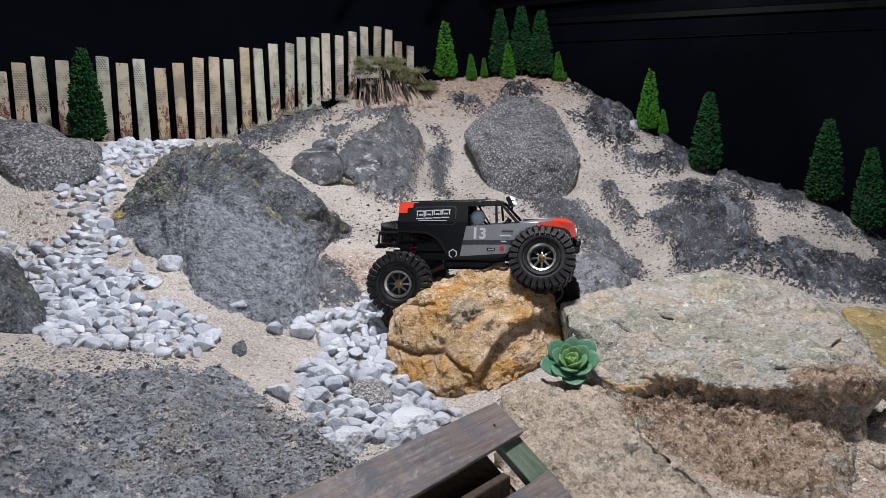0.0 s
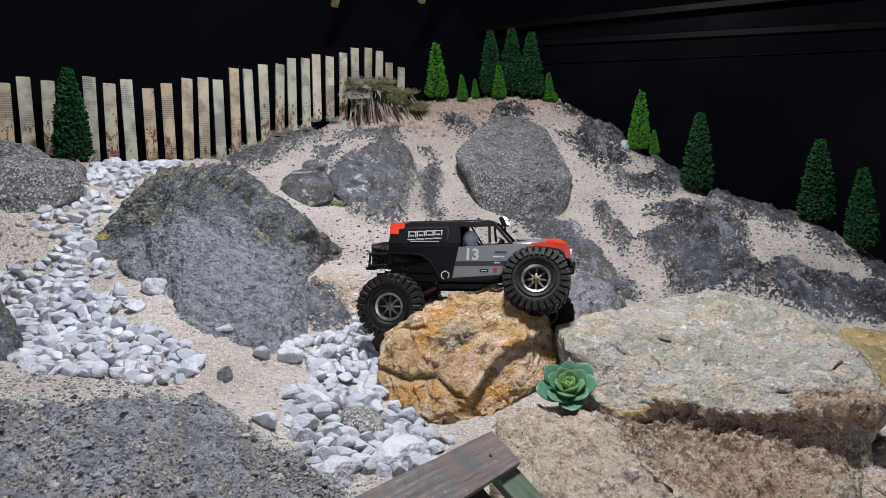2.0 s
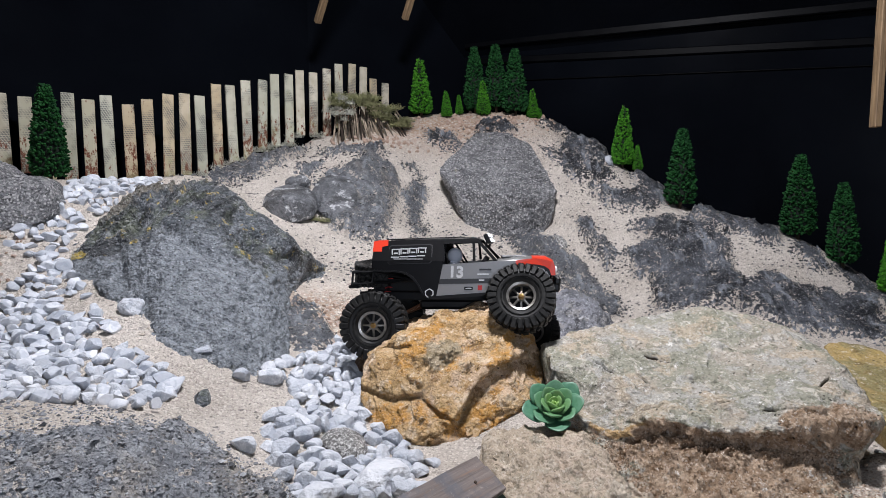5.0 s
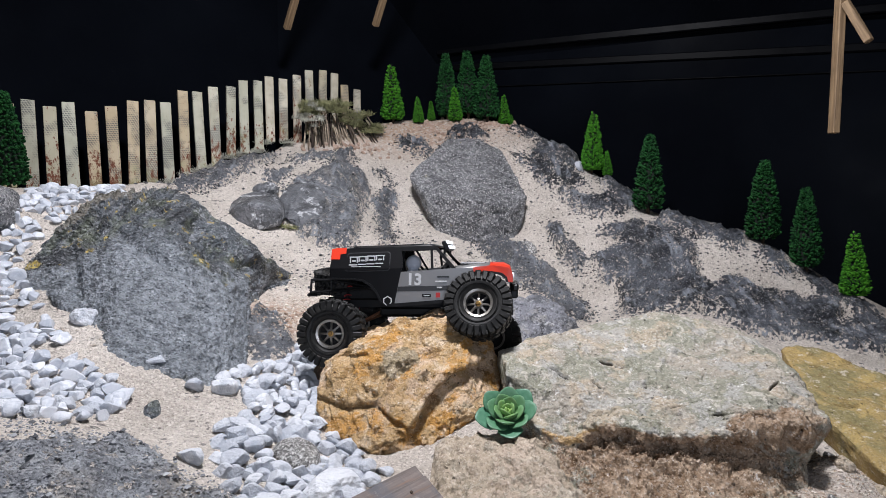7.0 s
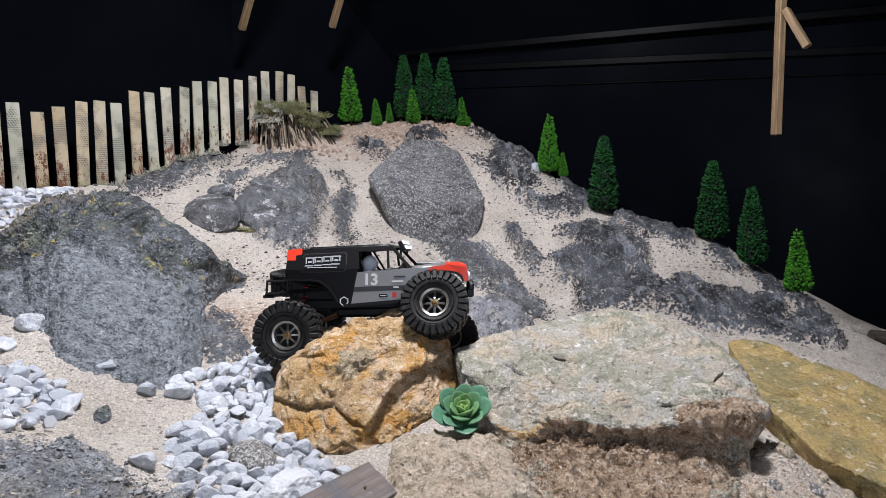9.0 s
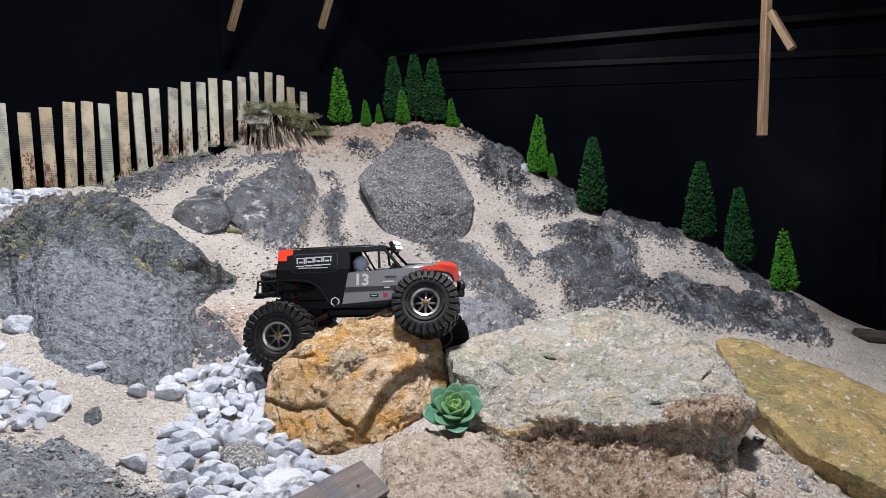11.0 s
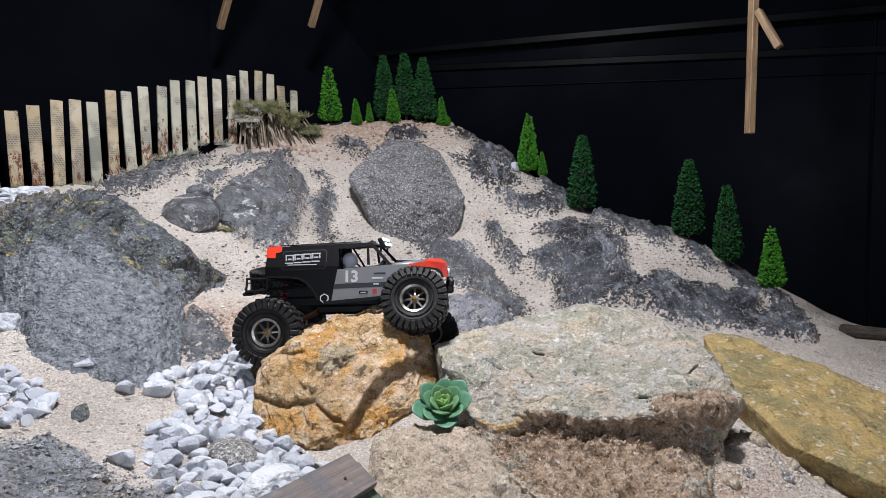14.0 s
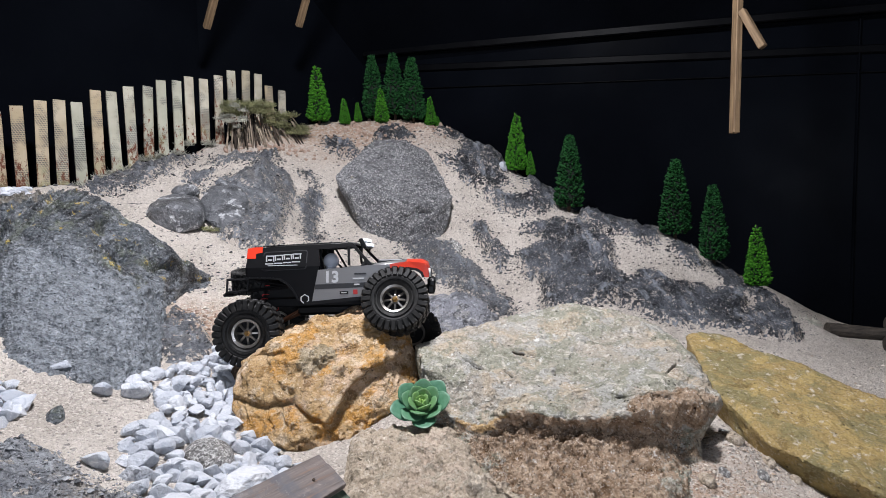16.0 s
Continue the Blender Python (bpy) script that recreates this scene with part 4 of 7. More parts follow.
def loft_rock(name, guides, material, label, seed, rough=0.006, size=0.08, fine=0.003, ridged=0.005, nu=230, nv=170, marks=(), category="rock", slaty=0.0, blocky=0.0, folds=(), runnels=0.0, tints=(), clefts=()):
    """A stone lofted through guide edges that run along it, from its back over its top and lip to its foot."""
    g = np.array([spline(edge, nu) for edge in guides])
    ends = [g[:, :1] * 0.15 + g[:, :1].mean(0) * 0.85, g[:, -1:] * 0.15 + g[:, -1:].mean(0) * 0.85]
    g = np.concatenate([ends[0], g[:, :1] * 0.8 + g[:, :1].mean(0) * 0.2, g, g[:, -1:] * 0.8 + g[:, -1:].mean(0) * 0.2, ends[1]], 1)
    p = spline(g, nv)
    du, dv = np.gradient(p, axis=1), np.gradient(p, axis=0)
    n = np.cross(du, dv)
    n /= np.linalg.norm(n, axis=2)[..., None] + 1e-9
    mid = p.reshape(-1, 3).mean(0)
    if (n * (p - mid)).sum() < 0:
        n = -n
    flat, q = p.reshape(-1, 3), p.reshape(-1, 3) + 3.1 * seed
    out = 2.4 * rough * fbm(q, size * 1.6, 3, seed + 70) + rough * fbm(q, size, 4, seed) + fine * fbm(q, 0.015, 4, seed + 5, 0.6) + ridged * fbm(q, size * 0.45, 4, seed + 9, 0.55, True)
    across_u = np.linspace(0, 1, p.shape[1])[None, :] + 0 * p[..., 0]
    across_v = np.linspace(0, 1, nv)[:, None] + 0 * p[..., 0]
    open_crack = np.zeros(len(flat))
    for x1, y1, x2, y2, wide in clefts:
        dx, dy = x2 - x1, y2 - y1
        u = np.clip(((flat[:, 0] - x1) * dx + (flat[:, 1] - y1) * dy) / (dx * dx + dy * dy), 0, 1)
        off = np.hypot(flat[:, 0] - x1 - u * dx + 0.005 * fbm(q, 0.03, 3, seed + 30), flat[:, 1] - y1 - u * dy + 0.005 * fbm(q, 0.025, 3, seed + 31))
        open_crack = np.maximum(open_crack, np.exp(-((off / (wide * (0.8 + 1.1 * np.sin(math.pi * u)))) ** 4)) * smooth_step(across_v.ravel(), 0.12, 0.18))
    out -= 0.012 * open_crack
    if runnels:
        lane = np.stack([across_u.ravel() * 9.0 + 0.8 * across_v.ravel(), across_v.ravel() * 1.6, 0 * across_u.ravel()], -1) + seed
        out += runnels * (fbm(lane, 1.0, 4, seed + 61, 0.55, True) + 0.6 * scarps(lane * (1, 2.2, 1), 0.8, seed + 62)) * smooth_step(across_v.ravel(), 0.25, 0.4)
    if slaty:
        layer = 0.86 * flat[:, 0] - 0.51 * flat[:, 2] + 0.012 * fbm(q, 0.1, 3, seed + 80)
        where = np.exp(-(((across_u.ravel() - 0.25) / 0.25) ** 2)) * smooth_step(0.52 - across_v.ravel(), 0, 0.12)
        out += slaty * where * (((layer / 0.024) % 1.0) - 0.5 + 0.4 * fbm(q, 0.025, 3, seed + 81))
    if blocky:
        out += blocky * scarps(q, 0.07, seed + 90) + 0.5 * blocky * scarps(q, 0.028, seed + 91)
    for x1, z1, x2, z2, wide, deep in folds:
        dx, dz = x2 - x1, z2 - z1
        u = np.clip(((flat[:, 0] - x1) * dx + (flat[:, 2] - z1) * dz) / (dx * dx + dz * dz), 0, 1)
        off = np.hypot(flat[:, 0] - x1 - u * dx, flat[:, 2] - z1 - u * dz) + 0.005 * fbm(q, 0.03, 3, seed + 33)
        out -= deep * np.exp(-((off / wide) ** 2))
    stain = np.zeros(len(flat))
    wave = fbm(q, 0.07, 4, seed + 60, 0.6)
    for cu, cv, ru, rv, depth in marks:
        spot = np.exp(-(((across_u.ravel() + 0.10 * wave - cu) / ru) ** 2) - ((across_v.ravel() + 0.06 * wave - cv) / rv) ** 4)
        stain = np.maximum(stain, spot)
        out += spot * depth * fbm(q, 0.042, 5, seed + 40, 0.6, True)
    tint = np.zeros(len(flat))
    for cu, cv, ru, rv in tints:
        tint = np.maximum(tint, np.exp(-(((across_u.ravel() - cu) / ru) ** 2) - ((across_v.ravel() - cv) / rv) ** 2))
    flat = flat + n.reshape(-1, 3) * out[:, None]
    w = p.shape[1]
    i = np.arange(nv * w).reshape(nv, w)
    faces = np.stack([i[:-1, :-1], i[:-1, 1:], i[1:, 1:], i[1:, :-1]], -1).reshape(-1, 4)
    me = mesh_from(name, flat.tolist(), faces.tolist())
    for kind, value in (("stain", stain), ("tint", tint), ("cleft", open_crack)):
        me.attributes.new(kind, "FLOAT", "POINT").data.foreach_set("value", value.astype(np.float32))
    me.materials.append(material)
    return tagged(new(name, me), label, category)


def moved(edge, dx, dy, dz):
    return [(x + dx, y + dy, z + dz) for x, y, z in edge]


top_edge = [(0.222, 1.2, 0.702), (0.300, 1.23, 0.715), (0.402, 1.26, 0.727), (0.526, 1.27, 0.742), (0.624, 1.24, 0.732), (0.684, 1.17, 0.706), (0.686, 1.09, 0.678), (0.684, 1.04, 0.648)]
shoulder = [(0.218, 1.14, 0.692), (0.273, 1.13, 0.683), (0.348, 1.12, 0.675), (0.429, 1.1, 0.672), (0.506, 1.075, 0.672), (0.576, 1.04, 0.675), (0.635, 1.02, 0.663), (0.672, 1.01, 0.64)]
lip = [(0.222, 1.12, 0.669), (0.251, 1.07, 0.631), (0.299, 1.045, 0.614), (0.351, 1.02, 0.641), (0.41, 1.0, 0.635), (0.468, 0.985, 0.637), (0.53, 0.97, 0.643), (0.625, 0.985, 0.638)]
hollow = [(0.224, 1.118, 0.653), (0.255, 1.07, 0.615), (0.303, 1.045, 0.599), (0.356, 1.034, 0.614), (0.412, 1.016, 0.610), (0.47, 1.002, 0.610), (0.535, 0.986, 0.608), (0.614, 0.99, 0.603)]
foot = [(0.227, 1.1, 0.639), (0.26, 1.05, 0.595), (0.295, 1.02, 0.588), (0.343, 0.998, 0.590), (0.40, 0.985, 0.588), (0.46, 0.972, 0.587), (0.53, 0.965, 0.588), (0.605, 0.972, 0.585)]
bank = [(0.23, 1.08, 0.605), (0.262, 1.03, 0.575), (0.292, 0.965, 0.566), (0.328, 0.915, 0.555), (0.385, 0.875, 0.550), (0.445, 0.865, 0.550), (0.52, 0.875, 0.550), (0.60, 0.935, 0.556)]
limestone = loft_rock("limestone_boulder", [moved(top_edge, 0.0, 0.12, -0.22), moved(top_edge, 0.0, 0.05, -0.02), top_edge, shoulder, moved(lip, 0, 0.02, 0.012), lip, hollow, foot, bank, moved(bank, 0, -0.05, -0.07)], LIMESTONE, "large weathered limestone boulder with a brown undercut edge", 5, 0.004, 0.07, 0.0030, 0.0035, 420, 460, ((0.62, 0.735, 0.42, 0.19, 0.022), (0.93, 0.47, 0.10, 0.16, 0.024)), blocky=0.006, tints=((0.30, 0.56, 0.14, 0.06),), clefts=((0.383, 1.176, 0.405, 1.166, 0.0034), (0.405, 1.166, 0.432, 1.150, 0.0016), (0.491, 1.029, 0.51, 1.012, 0.0016), (0.508, 1.012, 0.551, 0.998, 0.0034), (0.605, 1.046, 0.640, 1.076, 0.0008), (0.449, 1.045, 0.473, 1.036, 0.0014), (0.354, 1.125, 0.369, 1.107, 0.0014), (0.435, 1.105, 0.441, 1.102, 0.0020), (0.535, 1.085, 0.537, 1.078, 0.0018), (0.29, 1.15, 0.33, 1.13, 0.0014), (0.33, 1.05, 0.37, 1.045, 0.0016)))
mound_foot = [(-0.715, 1.438, 0.822), (-0.622, 1.373, 0.796), (-0.526, 1.28, 0.765), (-0.452, 1.22, 0.738), (-0.422, 1.185, 0.72), (-0.346, 1.19, 0.70), (-0.28, 1.18, 0.67), (-0.245, 1.27, 0.668), (-0.27, 1.45, 0.71), (-0.305, 1.585, 0.748), (-0.253, 1.815, 0.757)]
mound_ridge = [(-0.728, 1.466, 0.834), (-0.723, 1.55, 0.87), (-0.686, 1.6, 0.928), (-0.64, 1.64, 0.981), (-0.566, 1.66, 0.995), (-0.489, 1.66, 0.996), (-0.42, 1.645, 0.955), (-0.38, 1.635, 0.925), (-0.33, 1.63, 0.886), (-0.284, 1.65, 0.842), (-0.255, 1.83, 0.773)]
rows = []
for share in (0.0, 0.22, 0.45, 0.7, 1.0):
    row = []
    for i, (r, f) in enumerate(zip(mound_ridge, mound_foot)):
        swell = math.sin(math.pi * share) * math.sin(math.pi * i / 10) * {1: 0.6, 2: 0.5, 3: 0.4, 4: 0.5, 5: 0.6, 6: 0.5, 7: 0.3, 8: 0.2, 9: 0.0}.get(i, 0.0)
        row.append(tuple(a + (b - a) * share + c * swell for a, b, c in zip(r, f, (0.0, -0.018, 0.022))))
    rows.append(row)
mound = loft_rock("grey_mound_boulder", [moved(mound_ridge, 0, 0.14, -0.22), moved(mound_ridge, 0, 0.04, -0.02)] + rows + [moved(mound_foot, 0.01, -0.03, -0.05)], BOULDER_ROCK, "big dark grey peaked boulder with yellow lichen flecks", 12, 0.004, 0.13, 0.005, 0.004, 330, 280, slaty=0.024, runnels=0.008, tints=((0.30, 0.26, 0.16, 0.10),), marks=((0.5, 0.74, 0.75, 0.17, 0.006),), blocky=0.006, folds=((-0.41, 0.925, -0.354, 0.87, 0.016, 0.026), (-0.354, 0.87, -0.30, 0.826, 0.016, 0.024), (-0.53, 0.90, -0.45, 0.868, 0.010, 0.010), (-0.45, 0.868, -0.37, 0.838, 0.010, 0.014), (-0.63, 0.87, -0.55, 0.80, 0.015, 0.018), (-0.60, 0.93, -0.62, 0.84, 0.012, 0.014)))
back_edge = [(0.118, 1.08, 0.6), (0.188, 1.07, 0.608), (0.245, 1.05, 0.611), (0.254, 1.0, 0.597), (0.267, 0.95, 0.588), (0.296, 0.88, 0.584)]
near_edge = [(0.07, 0.75, 0.55), (0.15, 0.73, 0.556), (0.23, 0.72, 0.556), (0.29, 0.72, 0.55), (0.345, 0.73, 0.54), (0.385, 0.76, 0.525)]
loft_rock("pale_stone_slab", [moved(back_edge, 0.01, 0.05, -0.12), back_edge, [tuple((a + b) / 2 + d for a, b, d in zip(p1, p2, (0, 0, 0.004))) for p1, p2 in zip(back_edge, near_edge)], near_edge, moved(near_edge, 0, -0.03, -0.1)], PALE_SLAB, "pale flat sandstone slab lying in the sand", 8, 0.010, 0.06, 0.006, 0.012, 220, 200)


# ---- loose stones ----
def inside(poly, x, y):
    hit = False
    for (x1, y1), (x2, y2) in zip(poly, poly[1:] + poly[:1]):
        if (y1 > y) != (y2 > y) and x < (x2 - x1) * (y - y1) / (y2 - y1) + x1:
            hit = not hit
    return hit


def pebble_mesh(seed):
    rng = np.random.default_rng(seed)
    bm = bmesh.new()
    bmesh.ops.create_icosphere(bm, subdivisions=3, radius=1.0)
    p = np.array([v.co for v in bm.verts]) * (1.0, rng.uniform(0.66, 0.95), rng.uniform(0.5, 0.8))
    for _ in range(13):
        n = rng.normal(size=3)
        n /= np.linalg.norm(n)
        h = (p @ n).max() * rng.uniform(0.5, 0.82)
        p -= np.maximum(p @ n - h, 0)[:, None] * n * 0.95
    p *= 1.12 / np.abs(p).max()
    p += 0.018 * np.stack([fbm(p, 0.5, 2, seed + k) for k in range(3)], -1)
    for v, co in zip(bm.verts, p):
        v.co = co
    me = bpy.data.meshes.new("pebble")
    bm.to_mesh(me)
    bm.free()
    me.polygons.foreach_set("use_smooth", [False] * len(me.polygons))
    me.materials.append(MARBLE)
    return me


PEBBLE_BED_LEFT = [(-0.82, 2.06), (-0.70, 1.92), (-0.63, 1.74), (-0.74, 1.62), (-0.73, 1.46), (-0.62, 1.34), (-0.54, 1.23), (-0.46, 1.16), (-0.37, 1.1), (-0.36, 1.07), (-0.38, 1.01), (-0.44, 0.94), (-0.51, 0.92), (-0.70, 1.09), (-0.97, 1.42), (-0.84, 1.48), (-0.81, 1.6), (-0.90, 1.98)]
PEBBLE_BED_FRONT = [(-0.15, 1.46), (-0.09, 1.46), (-0.06, 1.32), (-0.05, 1.2), (-0.03, 1.12), (-0.01, 1.08), (0.0, 1.03), (0.0, 0.95), (-0.15, 0.9), (-0.21, 1.0), (-0.23, 1.08), (-0.19, 1.14), (-0.19, 1.18), (-0.25, 1.18), (-0.26, 1.25), (-0.2, 1.33)]


def scatter(poly, space, seed, tries=6000):
    rng = random.Random(seed)
    xs, ys = [p[0] for p in poly], [p[1] for p in poly]
    got = []
    for _ in range(tries):
        x, y = rng.uniform(min(xs), max(xs)), rng.uniform(min(ys), max(ys))
        if inside(poly, x, y) and all((x - a) ** 2 + (y - b) ** 2 > space**2 for a, b in got):
            got.append((x, y))
    return got


def bed_cover(p):
    """How full the bed lies: close in front, with bare sand between the heaps farther off and beside the mound."""
    return 0.45 if p[1] < 1.25 else 0.27


def build_pebbles():
    meshes = [pebble_mesh(s) for s in range(40, 54)]
    rng = random.Random(5)
    singles = [(-0.283, 1.165), (-0.36, 1.2), (-0.3, 1.32), (-0.12, 1.62), (0.3, 1.62), (0.02, 1.05), (-0.24, 0.98), (-0.95, 1.3)]
    places = scatter(PEBBLE_BED_FRONT, 0.0168, 2, 9000) + singles + [p for p in scatter(PEBBLE_BED_LEFT, 0.0155, 3, 14000) if fbm(np.array([(p[0], p[1], 0.0)]), 0.10, 3, 77)[0] < bed_cover(p)]
    zs = ground_z([p[0] for p in places], [p[1] for p in places])
    rest_v, rest_f = [], []
    for i, ((x, y), z) in enumerate(zip(places, zs)):
        if -0.148 < x < -0.078 and 1.02 < y < 1.085:
            continue
        size = rng.uniform(0.0125, 0.0205) * (1.25 if rng.random() < 0.10 else 1.0)
        if x < -0.32:
            size *= 0.84
        me = rng.choice(meshes)
        m = pose(x, y, z + size * 0.2 + rng.uniform(-0.002, 0.003), rng.uniform(-20, 20), rng.uniform(-20, 20), rng.uniform(0, 360)) @ Matrix.Scale(size, 4)
        if i < 320:
            ob = new("pebble", me)
            ob.matrix_world = m
            tagged(ob, "white and blue-grey marble pebble lying on sand", "pebble", "marble pebbles")
        else:
            base = len(rest_v)
            rest_v += [m @ v.co for v in me.vertices]
            rest_f += [[base + k for k in f.vertices] for f in me.polygons]
    if rest_v:
        me = mesh_from("marble_pebbles", rest_v, rest_f, False)
        me.materials.append(MARBLE_BED)
        tagged(new("marble_pebbles", me), "bed of white and blue-grey marble pebbles", "pebbles", kind="stuff")
    for x, y, sx, sy, sz, lab in ((-0.03, 0.985, 0.055, 0.04, 0.022, "large flat white stone beside the shed roof"), (-0.115, 0.915, 0.036, 0.028, 0.018, "large rounded white stone"), (0.76, 2.66, 0.028, 0.02, 0.02, "small white stone under a model tree"), (-0.5, 1.28, 0.03, 0.022, 0.016, "large rounded white stone")):
        ob = new("white_stone", meshes[2].copy())
        z = float(ground_z(x, y)[0])
        ob.matrix_world = pose(x, y, z + sz * 0.4, 0, 0, 20) @ Matrix.Diagonal((sx, sy / 0.75, sz / 0.55, 1))
        tagged(ob, lab, "stone")


build_pebbles()


PALE_AREAS = ((0.72, 0.93, 0.16, 0.09), (0.68, 0.96, 0.1, 0.06), (0.45, 0.93, 0.14, 0.03), (0.5, 0.86, 0.14, 0.05), (-0.13, 1.62, 0.16, 0.14), (0.3, 1.55, 0.2, 0.1), (-0.55, 1.15, 0.16, 0.1), (1.25, 1.5, 0.25, 0.15), (0.3, 2.95, 0.3, 0.12), (-0.15, 2.8, 0.25, 0.08), (-0.17, 1.6, 0.08, 0.1), (-0.8, 1.3, 0.1, 0.2), (0.9, 1.0, 0.1, 0.06))


def build_grit():
    """Dark granules, and pale chips, lying loose on the sand."""
    rng = random.Random(11)
    for name, colour, count, areas, lab in (
        ("dark_grit", DARK_GRIT, 2600, ((0.75, 2.4, 0.35, 0.3), (0.55, 2.75, 0.25, 0.15), (-0.05, 2.45, 0.25, 0.2), (1.15, 2.15, 0.3, 0.2), (-0.2, 1.9, 0.2, 0.2), (0.62, 2.55, 0.2, 0.2), (0.2, 2.0, 0.25, 0.2), (-0.15, 1.45, 0.1, 0.15)), "dark grey granules scattered over the sand"),
        ("grey_grit", MIXED_GRIT, 5200, ((-0.36, 0.76, 0.16, 0.1), (-0.26, 0.76, 0.16, 0.1), (-0.46, 0.78, 0.12, 0.12), (-0.15, 0.85, 0.07, 0.06), (-0.3, 0.92, 0.16, 0.05)), "grey granules lying on the painted rock"),
        ("brown_grit", BROWN_GRIT, 3600, ((0.45, 0.9, 0.2, 0.07), (0.38, 0.93, 0.12, 0.05), (0.58, 0.92, 0.1, 0.06), (0.70, 1.0, 0.05, 0.09)), "brown crumbs lying under the limestone boulder"),
        ("pale_grit", SAND_GRIT, 6400, PALE_AREAS, "pale pink gravel and chips scattered over the sand"),
    ):
        xs, ys, rs = [], [], []
        for _ in range(count):
            cx, cy, rx, ry = rng.choice(areas)
            xs.append(rng.gauss(cx, rx * 0.6))
            ys.append(rng.gauss(cy, ry * 0.6))
            rs.append((rng.uniform(0.0014, 0.0042) if name == "grey_grit" else rng.uniform(0.0012, 0.0042)) * (2.2 if rng.random() < 0.06 else 1.0))
        rs = [r * (0.8 if y >= 1.2 else 0.62 if name == "grey_grit" else 0.42) for r, y in zip(rs, ys)]
        if name == "dark_grit":
            keep = np.random.default_rng(4)
            ex, ey = keep.uniform(-0.75, 1.5, 40000), keep.uniform(1.75, 2.95, 40000)
            cover = rock_cover(ex, ey) + 0.2 * fbm(np.stack([ex, ey, 0 * ex], -1), 0.09, 3, 44)
            chosen = keep.random(40000) < 0.5 * np.exp(-(((cover - 0.32) / 0.20) ** 2)) + 0.03
            xs, ys = xs + ex[chosen].tolist(), ys + ey[chosen].tolist()
            rs += (0.0016 + 0.0048 * keep.random(int(chosen.sum())) ** 2).tolist()
        zs = ground_z(xs, ys)
        vs, fs = [], []
        for x, y, z, r in zip(xs, ys, zs, rs):
            b = len(vs)
            a = rng.uniform(0, 6.3)
            e = [rng.uniform(0.7, 1.3) for _ in range(4)]
            vs += [(x + r * e[k] * math.cos(a + k * 1.57), y + r * e[k] * math.sin(a + k * 1.57), z + r * 0.2) for k in range(4)]
            vs += [(x + r * 0.2, y, z + r * rng.uniform(0.6, 1.0)), (x, y, z - r * 0.4)]
            for k in range(4):
                fs += [(b + k, b + (k + 1) % 4, b + 4), (b + (k + 1) % 4, b + k, b + 5)]
        me = mesh_from(name, vs, fs, False)
        me.materials.append(colour)
        tagged(new(name, me), lab, "gravel", kind="stuff")


build_grit()


def granules(name, points, low, high, material, label, seed):
    """Small faceted grains, each set into the surface at its point."""
    rng = np.random.default_rng(seed)
    count = len(points)
    shape = np.array([(1, 0, 0), (0, 1, 0), (-1, 0, 0), (0, -1, 0), (0, 0, 1), (0, 0, -1)], float)
    turn = rng.uniform(0, 6.3, count)
    c, d = np.cos(turn)[:, None], np.sin(turn)[:, None]
    local = shape[None] * rng.uniform(0.7, 1.25, (count, 6, 1)) * rng.uniform(low, high, count)[:, None, None]
    x, y = local[..., 0] * c - local[..., 1] * d, local[..., 0] * d + local[..., 1] * c
    v = np.stack([x, y, local[..., 2]], -1) + np.asarray(points)[:, None]
    tri = np.array([(0, 1, 4), (1, 2, 4), (2, 3, 4), (3, 0, 4), (1, 0, 5), (2, 1, 5), (3, 2, 5), (0, 3, 5)])
    f = tri[None] + 6 * np.arange(count)[:, None, None]
    me = mesh_from(name, v.reshape(-1, 3).tolist(), f.reshape(-1, 3).tolist(), False)
    me.materials.append(material)
    tagged(new(name, me), label, "gravel", kind="stuff")


rng_np = np.random.default_rng(17)
skin = np.array([v.co for v in mound.data.vertices])[300 * 40:]
granules("mound_grit", skin[rng_np.integers(0, len(skin), 6000)] + rng_np.normal(0, 0.001, (6000, 3)), 0.0007, 0.0018, MIXED_GRIT, "grey granules glued over the painted boulder", 5)
under_lip = np.array([v.co for v in limestone.data.vertices])[int(0.66 * 460) * 424:]
granules("bank_grit", under_lip[rng_np.integers(0, len(under_lip), 5000)] + rng_np.normal(0, 0.001, (5000, 3)), 0.0006, 0.0019, BROWN_GRIT, "brown crumbs caught on the limestone foot", 7)
gx, gy = rng_np.uniform(-0.7, 1.55, 60000), rng_np.uniform(1.75, 2.95, 60000)
cover = bare_rock(gx, gy)
pick = (cover > 0.36) & (rng_np.random(60000) < np.where(cover < 0.55, 0.35, 0.10))
granules("slope_grit", np.stack([gx[pick], gy[pick], ground_z(gx[pick], gy[pick])], -1), 0.0014, 0.0040, DARK_GRIT, "dark grey granules glued over the painted slope", 6)


